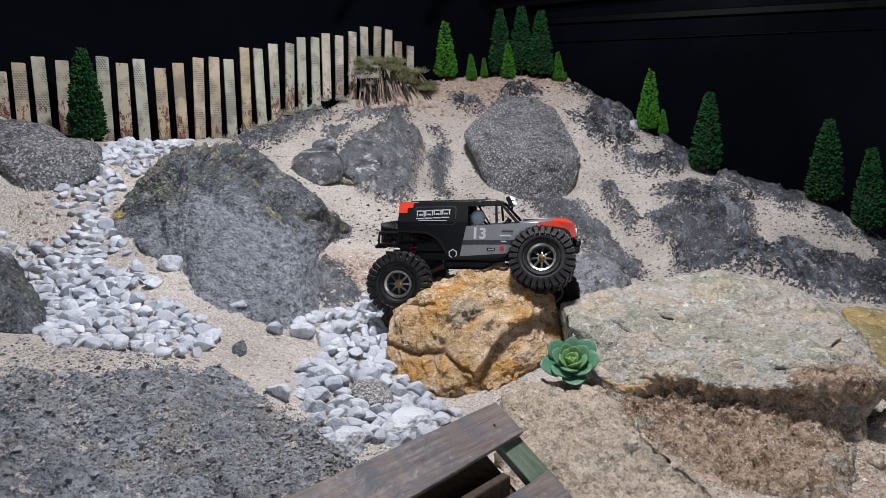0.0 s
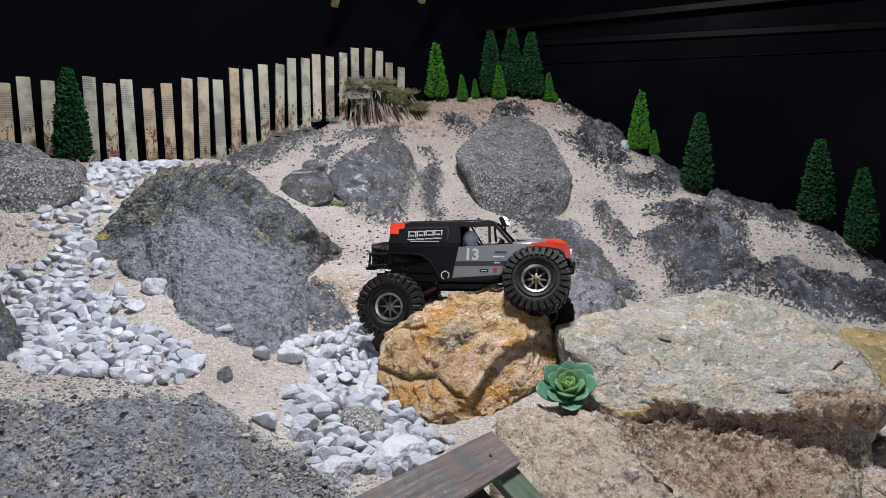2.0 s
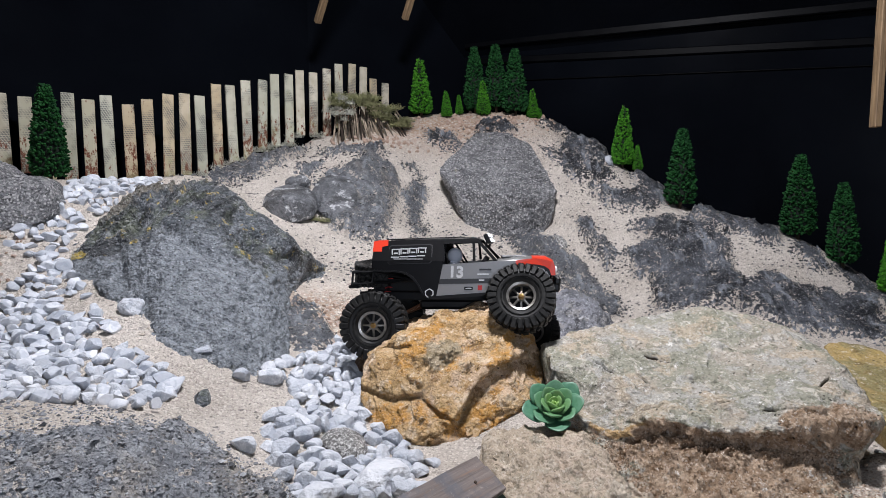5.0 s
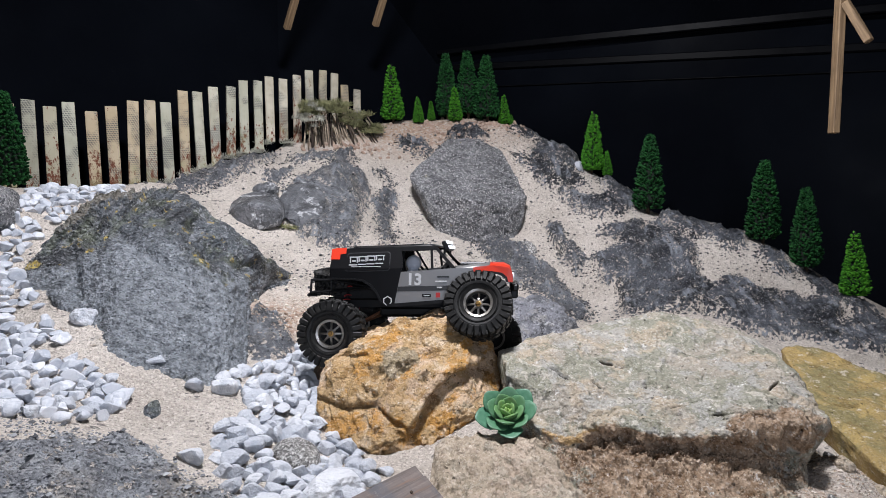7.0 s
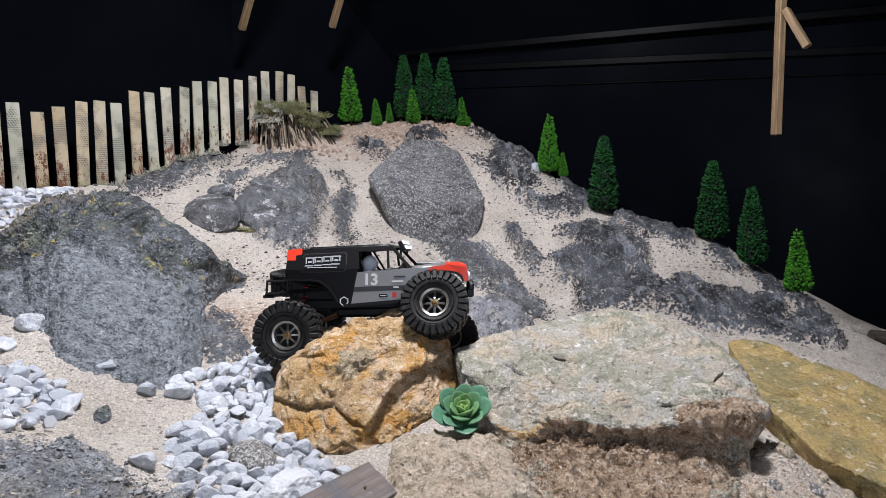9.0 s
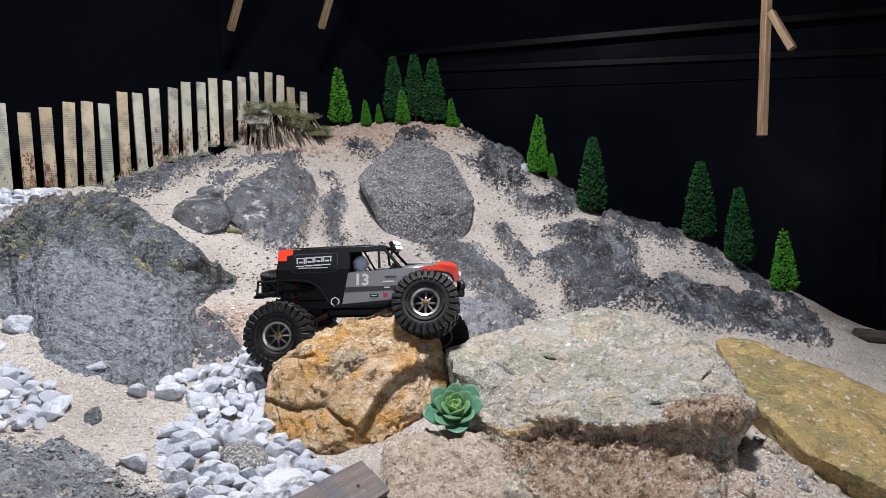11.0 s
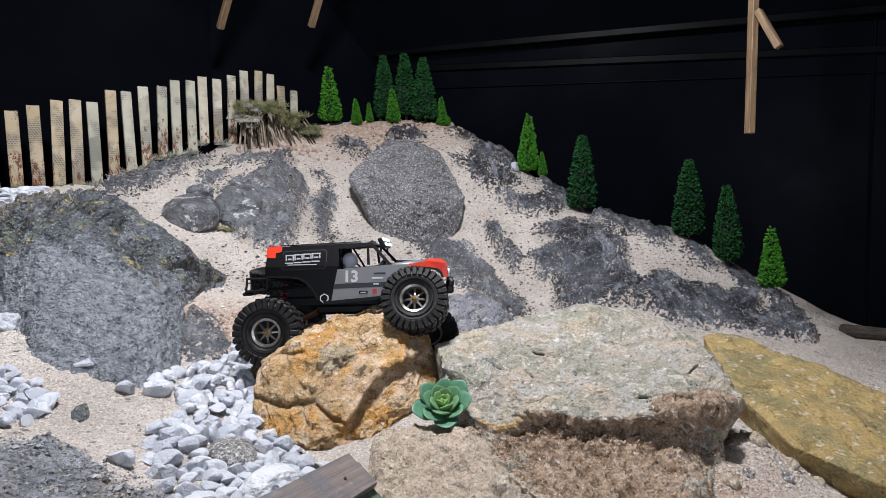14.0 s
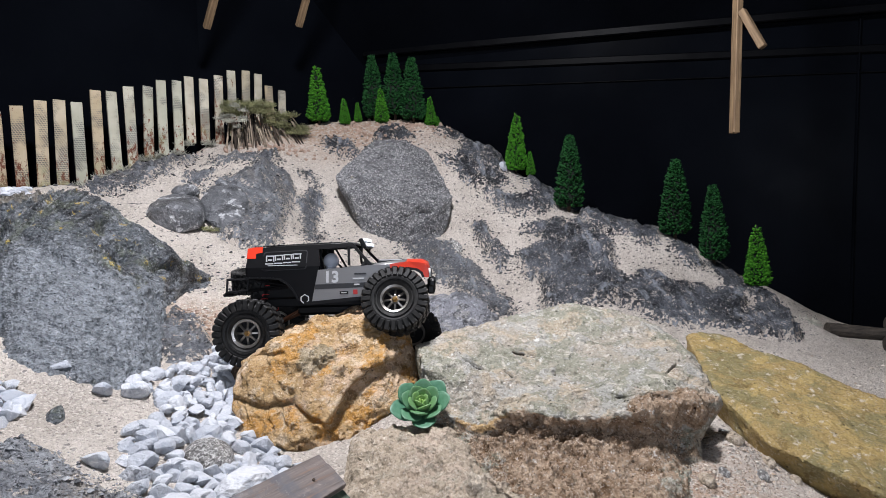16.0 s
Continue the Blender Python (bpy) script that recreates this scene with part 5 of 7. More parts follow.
def build_gravel():
    """Small pinkish stones under the far trees and the stick pile."""
    pink = stone_material("pink_gravel", (0.42, 0.29, 0.22), (0.66, 0.52, 0.43), (0.74, 0.66, 0.60), 0.02, 0.85, 0.006, 0.62)
    shapes = [pebble_mesh(90 + k) for k in range(3)]
    rng = random.Random(8)
    vs, fs = [], []
    for cx, cy, rx, ry, count in ((0.28, 2.9, 0.2, 0.06, 130), (-0.2, 2.70, 0.16, 0.035, 80), (-0.17, 1.58, 0.06, 0.06, 60), (-0.84, 1.42, 0.06, 0.09, 50), (0.5, 2.9, 0.1, 0.05, 25)):
        for _ in range(count):
            x, y = rng.gauss(cx, rx * 0.6), rng.gauss(cy, ry * 0.7)
            size = rng.uniform(0.004, 0.011) * (1.0 if y > 2.2 else 0.5)
            m = pose(x, y, float(ground_z(x, y)[0]) + size * 0.3, rng.uniform(-30, 30), rng.uniform(-30, 30), rng.uniform(0, 360)) @ Matrix.Scale(size, 4)
            base = len(vs)
            me = rng.choice(shapes)
            vs += [m @ v.co for v in me.vertices]
            fs += [[base + k for k in f.vertices] for f in me.polygons]
    me = mesh_from("gravel", vs, fs, False)
    me.materials.append(pink)
    tagged(new("gravel", me), "pinkish gravel lying loose on the sand", "gravel", kind="stuff")


build_gravel()

# ---- model trees ----


def foliage(name, dark, light):
    n = Nodes(name)
    c = n.mix(n.island(), dark, light)
    c = n.mix(n.ramp(n.noise(0.02), 0.4, 0.7, 0.0, 0.4), c, dark)
    return n.done(c, 0.7, n.bump(n.noise(0.001, 2.0), 0.5, 0.0005), specular=0.15)


LIGHT_GREEN = foliage("bright_green_foam", (0.012, 0.075, 0.006), (0.085, 0.29, 0.022))
DARK_GREEN = foliage("dark_green_foam", (0.002, 0.020, 0.006), (0.018, 0.092, 0.022))
# near-black, so the gaps between sprigs read as deep shade
CROWN_SHADE = plain("crown_inner_shade", (0.002, 0.008, 0.003), 0.95)
BARK = plain("trunk_brown", (0.06, 0.04, 0.025), 0.85)


def crown_mesh(name, material, width, column, seed, count):
    """A cone of unit height made of many small pointed sprigs round a dark core, coloured as inner shade."""
    rng = random.Random(seed)
    vs, fs = [], []

    def radius(h):
        return width * ((1 - h**1.7) * 0.86 + 0.14 * (1 - h) ** 0.3) * min(1.0, 0.7 + h * 3) if column else width * (1 - h) ** 0.85 * min(1.0, 0.6 + h * 5) + 0.004

    # inner body whose dark colour stands for the shade inside the crown
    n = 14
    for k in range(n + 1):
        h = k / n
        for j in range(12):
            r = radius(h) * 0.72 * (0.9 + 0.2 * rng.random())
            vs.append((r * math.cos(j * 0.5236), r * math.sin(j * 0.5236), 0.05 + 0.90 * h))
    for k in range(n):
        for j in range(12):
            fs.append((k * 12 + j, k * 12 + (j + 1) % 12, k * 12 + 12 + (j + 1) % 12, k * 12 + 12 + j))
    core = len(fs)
    for i in range(count):
        # sprigs in rough tiers, with gaps between the tiers
        h = 1 - math.sqrt(1 - rng.random() * 0.995) if not column else rng.random()
        tier = round(h * 19) / 19
        h = min(0.985, max(0.0, 0.2 * tier + 0.8 * h))
        a = rng.uniform(0, 6.2832)
        r = radius(h) * rng.uniform(0.70, 0.98)
        base = Vector((r * 0.82 * math.cos(a), r * 0.82 * math.sin(a), 0.035 + 0.93 * h))
        way = Vector((math.cos(a + rng.uniform(-0.9, 0.9)), math.sin(a + rng.uniform(-0.9, 0.9)), rng.uniform(-0.1, 0.75))).normalized()
        length = rng.uniform(0.034, 0.062)
        side = way.orthogonal().normalized()
        other = way.cross(side)
        b = len(vs)
        w = rng.uniform(0.011, 0.019)
        for reach, share in ((0.0, 0.45), (0.4, 1.0), (0.8, 0.8)):
            for k in range(4):
                t = k * 1.5708 + 0.6 * rng.random()
                vs.append(base + way * length * reach + (side * math.cos(t) + other * math.sin(t)) * w * share)
        vs.append(base + way * length)
        for ring in (0, 4):
            for k in range(4):
                fs.append((b + ring + k, b + ring + (k + 1) % 4, b + ring + 4 + (k + 1) % 4, b + ring + 4 + k))
        for k in range(4):
            fs.append((b + 8 + k, b + 8 + (k + 1) % 4, b + 12))
    me = mesh_from(name, vs, fs, False)
    me.materials.append(material)
    me.materials.append(CROWN_SHADE)
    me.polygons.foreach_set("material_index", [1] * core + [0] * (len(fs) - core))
    return me


CROWNS = {
    "light": [crown_mesh("crown", LIGHT_GREEN, 0.225, False, 61 + k, 1250) for k in range(2)],
    "dark": [crown_mesh("crown", DARK_GREEN, 0.215, True, 71 + k, 1350) for k in range(2)],
}
TREES = [(0.016, 2.95, 0.27, "light"), (0.127, 2.95, 0.128, "light"), (0.184, 3.0, 0.101, "light"), (0.258, 3.02, 0.300, "dark"), (0.288, 2.95, 0.17, "light"), (0.352, 3.03, 0.310, "dark"), (0.424, 2.93, 0.302, "dark"), (0.502, 2.95, 0.143, "light"), (0.535, 2.95, 0.067, "light"), (0.808, 2.66, 0.262, "light"), (0.866, 2.64, 0.115, "light"), (0.947, 2.42, 0.295, "dark"), (1.268, 2.22, 0.29, "dark"), (1.359, 2.12, 0.279, "dark"), (-0.96, 1.85, 0.262, "dark"), (1.442, 2.0, 0.226, "light")]


def build_trees():
    rng = random.Random(3)
    for i, (x, y, height, kind) in enumerate(TREES):
        z = float(ground_z(x, y)[0]) - 0.004
        root = empty("model_conifer", pose(x, y, z, rng.uniform(-3, 3), rng.uniform(-3, 3), rng.uniform(0, 360)))
        bm = bmesh.new()
        rod(bm, (0, 0, 0), (0, 0, height * 0.9), height * 0.022, height * 0.006, 7)
        part("trunk", bm, BARK, root, smooth=True)
        crown = part("crown", CROWNS[kind][i % 2], None, root)
        crown.scale = (height * 0.96 * rng.uniform(0.93, 1.08),) * 2 + (height * 0.96,)
        crown.location = (0, 0, height * 0.04)
        tall = "small" if height < 0.15 else "tall"
        lab = f"{tall} bright green model conifer on the sand slope" if kind == "light" else f"{tall} dark green columnar model conifer on the slope"
        tagged(root, lab, "model tree", "model conifers")


build_trees()

# ---- fence, brush pile, posts ----


def slat_material():
    n = Nodes("weathered_slat")
    pos = n.coord
    rnd = n.random()
    shift = n.add("ShaderNodeVectorMath", operation="ADD")
    n.link(pos, shift.inputs[0])
    comb = n.add("ShaderNodeCombineXYZ")
    for k in range(3):
        n.link(n.math("MULTIPLY", rnd, 7.0 + 3 * k), comb.inputs[k])
    n.link(comb.outputs[0], shift.inputs[1])
    at = shift.outputs[0]
    c = n.mix(n.ramp(n.noise(0.08, 4.0, coord=at), 0.35, 0.65), (0.37, 0.33, 0.245), (0.56, 0.52, 0.42))
    c = n.mix(n.ramp(n.math("FRACT", n.math("MULTIPLY", rnd, 7.3)), 0.5, 0.9, 0.0, 0.6), c, (0.46, 0.34, 0.19))
    c = n.mix(n.ramp(n.math("FRACT", n.math("MULTIPLY", rnd, 13.7)), 0.5, 0.9, 0.0, 0.5), c, (0.36, 0.38, 0.30))
    # the wire mesh pressed into the board: a lattice of hexagons
    sep = n.add("ShaderNodeSeparateXYZ")
    n.link(pos, sep.inputs[0])
    hexv = n.add("ShaderNodeCombineXYZ")
    zz = n.math("MULTIPLY", sep.outputs[2], 1.1547)
    n.link(n.math("ADD", sep.outputs[0], n.math("MULTIPLY", zz, 0.5)), hexv.inputs[0])
    n.link(zz, hexv.inputs[1])
    cell = n.cells(0.0072, "DISTANCE_TO_EDGE", "Distance", hexv.outputs[0], 0.0)
    grey = n.math("MULTIPLY", n.ramp(n.noise(0.07, 3.0, coord=at), 0.47, 0.58), n.ramp(cell, 0.08, 0.14))
    c = n.mix(n.math("MULTIPLY", grey, 0.8), c, (0.075, 0.08, 0.078))
    # rust towards blotches low on the board
    low = n.math("ADD", n.ramp(sep.outputs[2], 0.02, 0.17, 0.13, -0.03), n.ramp(rnd, 0.0, 1.0, -0.05, 0.07))
    run = n.add("ShaderNodeMapping")
    n.link(at, run.inputs[0])
    run.inputs["Scale"].default_value = (1.0, 1.0, 0.45)
    rust = n.ramp(n.math("ADD", n.noise(0.010, 6.0, 0.74, coord=run.outputs[0]), low), 0.635, 0.66)
    c = n.mix(n.math("MULTIPLY", rust, n.ramp(n.noise(0.006, 4.0, 0.7, coord=at), 0.38, 0.5, 0.4, 1.0)), c, (0.13, 0.032, 0.010))
    green = n.ramp(n.math("ADD", n.noise(0.05, 3.0, coord=at), n.ramp(sep.outputs[2], 0.0, 0.1, 0.1, -0.1)), 0.55, 0.7, 0.0, 0.5)
    c = n.mix(green, c, (0.30, 0.32, 0.17))
    return n.done(c, 0.7, n.bump(n.ramp(cell, 0.0, 0.2), 0.06, 0.0004, n.bump(n.noise(0.003, 4.0), 0.3, 0.0008)))


SLAT = slat_material()


def wood_material(name, low, high, size=0.004, axis=(1, 1, 0.08), rough=0.7):
    n = Nodes(name)
    m = n.add("ShaderNodeMapping")
    n.link(n.coord, m.inputs[0])
    m.inputs["Scale"].default_value = axis
    grain = n.noise(size, 5.0, 0.6, m.outputs[0], 0.4)
    c = n.mix(n.ramp(grain, 0.32, 0.68), low, high)
    c = n.mix(n.ramp(n.noise(0.05, 3.0), 0.5, 0.75, 0.0, 0.4), c, tuple(0.5 * v for v in low))
    return n.done(c, rough, n.bump(grain, 0.35, 0.0008))


POST_WOOD = wood_material("post_wood", (0.12, 0.075, 0.04), (0.30, 0.20, 0.11), 0.006, (1, 1, 0.06))
TWIG_NODES = Nodes("twig_bark")
TWIG = TWIG_NODES.done(TWIG_NODES.mix(TWIG_NODES.ramp(TWIG_NODES.noise(0.012, 4.0), 0.35, 0.65, 0.5, 1.0), (0.015, 0.011, 0.009), TWIG_NODES.mix(TWIG_NODES.ramp(TWIG_NODES.random(), 0.45, 0.9), (0.045, 0.03, 0.021), (0.50, 0.40, 0.30))), 0.85, TWIG_NODES.bump(TWIG_NODES.noise(0.004, 4.0), 0.5, 0.001))
LICHEN = plain("grey_lichen", (0.66, 0.65, 0.55), 0.9, grain=0.002, wear=0.5)
OLIVE_LICHEN = plain("olive_lichen", (0.40, 0.40, 0.20), 0.9, grain=0.002, wear=0.6)

FENCE_X = [-1.206, -1.17, -1.13, -1.087, -1.046, -1.0, -0.963, -0.925, -0.88, -0.838, -0.796, -0.754, -0.719, -0.685, -0.641, -0.599, -0.562, -0.526, -0.484, -0.451, -0.408, -0.362, -0.319, -0.278, -0.234, -0.188, -0.145]
FENCE_Y = [1.88, 1.91, 1.94, 1.97, 2.0, 2.03, 2.07, 2.11, 2.15, 2.19, 2.225, 2.26, 2.315, 2.375, 2.407, 2.44, 2.495, 2.55, 2.6, 2.65, 2.69, 2.73, 2.8, 2.85, 2.9, 2.95, 3.0]
FENCE_TOP = [1.2, 1.227, 1.247, 1.243, 1.247, 1.261, 1.248, 1.267, 1.245, 1.266, 1.287, 1.293, 1.294, 1.342, 1.345, 1.364, 1.376, 1.408, 1.416, 1.441, 1.437, 1.46, 1.491, 1.501, 1.497, 1.46, 1.449]
FENCE_FOOT = [1.047, 1.042, 1.037, 1.032, 1.015, 0.996, 0.999, 0.996, 1.007, 1.007, 1.013, 1.022, 1.025, 1.061, 1.08, 1.09, 1.13, 1.143, 1.157, 1.193, 1.199, 1.18, 1.234, 1.245, 1.245, 1.247, 1.248]


def build_fence():
    rng = random.Random(9)
    root = empty("fence", pose(-0.7, 2.1, 0.95))
    for x, y, top, foot in zip(FENCE_X, FENCE_Y, FENCE_TOP, FENCE_FOOT):
        height = top - foot
        bm = bmesh.new()
        box(bm, (0.0335, 0.009, height), Matrix.Translation((0, 0, height / 2)), 0.0012)
        for v in bm.verts:
            if v.co.z > height * 0.9:
                v.co.z += v.co.x * rng.uniform(-0.08, 0.08)
        ob = part("slat", bm, SLAT, root)
        aim = 24 if y < 2.3 else 32
        ob.matrix_world = pose(x, y, foot, rng.uniform(-2, 2), rng.uniform(-1.2, 1.2), aim + rng.uniform(-6, 6))
    tagged(root, "fence of weathered cream boards with rust stains and wire-mesh print", "fence")


build_fence()


def tuft(vs, fs, base, reach, count, rng, thick=0.0011):
    """A tangle of thin forking stems."""
    for _ in range(count):
        p = Vector(base) + Vector((rng.gauss(0, reach * 0.35), rng.gauss(0, reach * 0.25), 0))
        way = Vector((rng.gauss(0, 0.7), rng.gauss(0, 0.7), rng.uniform(0.3, 1.0))).normalized()
        r = thick * rng.uniform(0.8, 1.5)
        ring = None
        for k in range(5):
            side = way.orthogonal().normalized()
            other = way.cross(side)
            b = len(vs)
            vs += [p + (side * math.cos(j * 2.094) + other * math.sin(j * 2.094)) * r for j in range(3)]
            if ring is not None:
                fs += [(ring + j, ring + (j + 1) % 3, b + (j + 1) % 3, b + j) for j in range(3)]
            ring = b
            p = p + way * reach * rng.uniform(0.14, 0.26)
            way = (way + Vector((rng.gauss(0, 0.6), rng.gauss(0, 0.6), rng.gauss(0, 0.45)))).normalized()
            r *= 0.88


def lichen(name, bases, reach, count, seed, label, thick=0.0011, material=LICHEN):
    rng = random.Random(seed)
    vs, fs = [], []
    for b in bases:
        tuft(vs, fs, b, reach, count, rng, thick)
    me = mesh_from(name, vs, fs)
    me.materials.append(material)
    return tagged(new(name, me), label, "lichen", kind="stuff")


def build_brush_pile():
    rng = random.Random(21)
    root = empty("brush_pile", pose(-0.25, 2.8, 1.2))
    for k in range(72):
        u = (k % 36) / 35
        x = -0.325 + 0.285 * u + rng.uniform(-0.008, 0.008)
        y = 2.665 + 0.12 * u + rng.uniform(-0.02, 0.02) + (0.045 if k >= 36 else 0.0)
        z = float(ground_z(x, y)[0]) - 0.01
        tilt = -0.12 + 0.75 * u + rng.uniform(-0.12, 0.12)
        length = rng.uniform(0.075, 0.165) * (1.08 - 0.35 * u)
        foot = Vector((x, y, z))
        tip = foot + Vector((-tilt, rng.uniform(0.1, 0.5), 1.0)).normalized() * length
        bm = bmesh.new()
        r = rng.uniform(0.0022, 0.0048)
        rod(bm, foot, tip, r, r * 0.75, 7)
        part("stick", bm, TWIG, root, smooth=True).matrix_world = Matrix()
    tagged(root, "leaning pile of cut brown sticks under grey lichen", "brush pile")
    bases = []
    for x, y, z, r, count in ((-0.275, 2.70, 1.318, 0.03, 14), (-0.215, 2.72, 1.318, 0.03, 18), (-0.145, 2.76, 1.275, 0.03, 14), (-0.075, 2.80, 1.24, 0.028, 12)):
        bases += [(rng.gauss(x, r), rng.gauss(y, 0.02), 0.010 + rng.gauss(z, r * 0.45)) for _ in range(count)]
    lichen("lichen_top", bases, 0.032, 60, 22, "tangled olive lichen lying on the stick pile", 0.0009, OLIVE_LICHEN)
    pale = [(rng.gauss(-0.30, 0.022), rng.gauss(2.66, 0.015), rng.gauss(1.295, 0.022)) for _ in range(10)]
    lichen("pale_lichen", pale, 0.026, 46, 23, "pale grey lichen hanging at the edge of the stick pile", 0.0010)


build_brush_pile()
rng = random.Random(33)
bases = []
for i in range(5, 21):
    for _ in range(3):
        x, y = FENCE_X[i] + rng.uniform(-0.03, 0.03), FENCE_Y[i] - 0.02
        bases.append((x, y, max(FENCE_FOOT[i] - 0.01, float(ground_z(x, y)[0]))))
lichen("fence_lichen", bases, 0.034, 26, 34, "grey-green lichen tufts growing along the fence foot", 0.0009)
lichen("moss_tuft", [(-0.312 + 0.014 * k, 2.115, float(ground_z(-0.312 + 0.014 * k, 2.115)[0]) + 0.004) for k in range(3)], 0.020, 40, 37, "small olive moss tuft between two grey stones", 0.0008, OLIVE_LICHEN)
lichen("lichen_tuft", [(1.52 + 0.05 * rng.random(), 1.9, float(ground_z(1.58, 1.9)[0])) for _ in range(5)], 0.05, 40, 35, "pale dry lichen tuft at the wall foot")
lichen("lichen_sprig", [(-0.08, 1.02, float(ground_z(-0.08, 1.02)[0])) for _ in range(2)], 0.022, 26, 36, "tiny grey lichen sprig among pebbles", 0.0006)


def plank(name, a, b, width, depth, material, label, category, roll=0.0, bevel=0.002, group=""):
    a, b = Vector(a), Vector(b)
    d = b - a
    bm = bmesh.new()
    box(bm, (width, depth, d.length), Matrix.Translation((0, 0, d.length / 2)), bevel)
    ob = part(name, bm, material)
    ob.matrix_world = Matrix.Translation(a) @ d.to_track_quat("Z", "Y").to_matrix().to_4x4() @ Matrix.Rotation(radians(roll), 4, "Z")
    return tagged(ob, label, category, group)


# timbers that hang from the roof
post = empty("hanging_post", pose(1.262, 1.87, 1.146))
for nm, a, b, w, dp in (("upright", (0, 0, 0), (0.016, 0.0, 1.36), 0.027, 0.02), ("brace", (0.004, -0.02, 0.352), (0.036, -0.075, 0.235), 0.022, 0.02)):
    a, b = Vector(a), Vector(b)
    bm = bmesh.new()
    box(bm, (w, dp, (b - a).length), Matrix.Translation((0, 0, (b - a).length / 2)), 0.002)
    ob = part(nm, bm, POST_WOOD, post)
    ob.matrix_local = Matrix.Translation(a) @ (b - a).to_track_quat("Z", "Y").to_matrix().to_4x4()
tagged(post, "rough brown timber post with a short brace, hanging from the roof", "timber post")
plank("roof_strut", (-0.381, 2.67, 1.623), (0.06, 2.0, 2.5), 0.026, 0.02, POST_WOOD, "bare brown timber strut slanting down from the roof", "timber strut", group="roof struts")
plank("roof_strut", (-0.049, 2.8, 1.67), (0.30, 2.2, 2.53), 0.026, 0.02, POST_WOOD, "bare brown timber strut slanting down from the roof", "timber strut", group="roof struts")

# rails along the knee wall
n = Nodes("gloss_black_rail")
GLOSS_BLACK = n.done(n.mix(n.noise(0.2), (0.0012, 0.0014, 0.002), (0.003, 0.0032, 0.004)), n.ramp(n.noise(0.1), 0.3, 0.7, 0.3, 0.45), n.bump(n.noise(0.05, 3.0), 0.1, 0.003), specular=0.045)


def rail(name, z0, z1, depth, tall, label):
    a, b = CORNER + ALONG * 0.02 + INTO * (depth / 2), CORNER + ALONG * 3.3 + INTO * (depth / 2)
    slope = (z1 - z0) / 1.71
    return tagged(plank(name, a + Vector((0, 0, z0 - 0.3 * slope)), b + Vector((0, 0, z1 + 1.26 * slope)), tall, depth, GLOSS_BLACK, label, "rail", 90, 0.004), kind="structure")


rail("trim_top", 1.642, 1.619, 0.04, 0.03, "glossy black rail at the top of the knee wall")
rail("trim_middle", 1.562, 1.483, 0.012, 0.03, "flat black batten along the knee wall")
rail("trim_low", 1.471, 1.40, 0.008, 0.006, "thin black seam strip along the knee wall")
joint = CORNER + ALONG * 2.02 + INTO * 0.004
plank("trim_joint", joint + Vector((0, 0, 0.2)), joint + Vector((0, 0, 1.6)), 0.008, 0.012, BLACK, "thin upright joint strip in the black wall", "trim")["kind"] = "structure"
bm = bmesh.new()

# dark edging logs at the foot of the wall
LOG_BARK = wood_material("log_bark", (0.015, 0.012, 0.010), (0.085, 0.07, 0.055), 0.008, (0.2, 1, 1), 0.8)
for a, b, r in (((1.60, 1.88, 0.53), (1.78, 1.84, 0.515), 0.022), ((1.74, 1.80, 0.50), (1.98, 1.74, 0.49), 0.024), ((1.80, 1.86, 0.54), (2.05, 1.82, 0.53), 0.024)):
    bm = bmesh.new()
    rod(bm, a, b, r, r * 0.9, 12)
    for v in bm.verts:
        v.co += Vector((0, 0, 0.004 * math.sin(v.co.x * 60)))
    tagged(part("edging_log", bm, LOG_BARK, smooth=False), "dark half-buried wooden edging log at the wall foot", "log", "edging logs")

# ---- shed roof ----
n = Nodes("old_dark_wood")
grainy = n.add("ShaderNodeMapping")
n.link(n.coord, grainy.inputs[0])
grainy.inputs["Scale"].default_value = (0.05, 1, 1)
grain = n.noise(0.006, 5.0, 0.6, grainy.outputs[0], 0.4)
tone = n.mix(n.ramp(grain, 0.32, 0.68), (0.10, 0.08, 0.072), (0.30, 0.25, 0.225))
tone = n.mix(n.ramp(n.noise(0.035, 6.0, 0.68, distortion=0.6), 0.46, 0.60), tone, (0.13, 0.125, 0.135))
tone = n.mix(n.ramp(n.noise(0.008, 4.0, 0.6, grainy.outputs[0]), 0.55, 0.66, 0.0, 0.7), tone, (0.30, 0.16, 0.09))
tone = n.mix(n.ramp(n.noise(0.012, 5.0, 0.75), 0.60, 0.70, 0.0, 0.8), tone, (0.42, 0.39, 0.37))
OLD_WOOD = n.done(tone, n.ramp(n.noise(0.03), 0.3, 0.7, 0.3, 0.65), n.bump(grain, 0.4, 0.0015, n.bump(n.noise(0.02, 5.0, 0.65), 0.4, 0.004)))
GREEN_WOOD = wood_material("green_washed_wood", (0.05, 0.085, 0.06), (0.16, 0.20, 0.13), 0.006, (1, 0.1, 1), 0.7)
DARK_WOOD = wood_material("dark_brown_wood", (0.02, 0.012, 0.007), (0.07, 0.04, 0.02), 0.006, (1, 1, 0.1), 0.7)


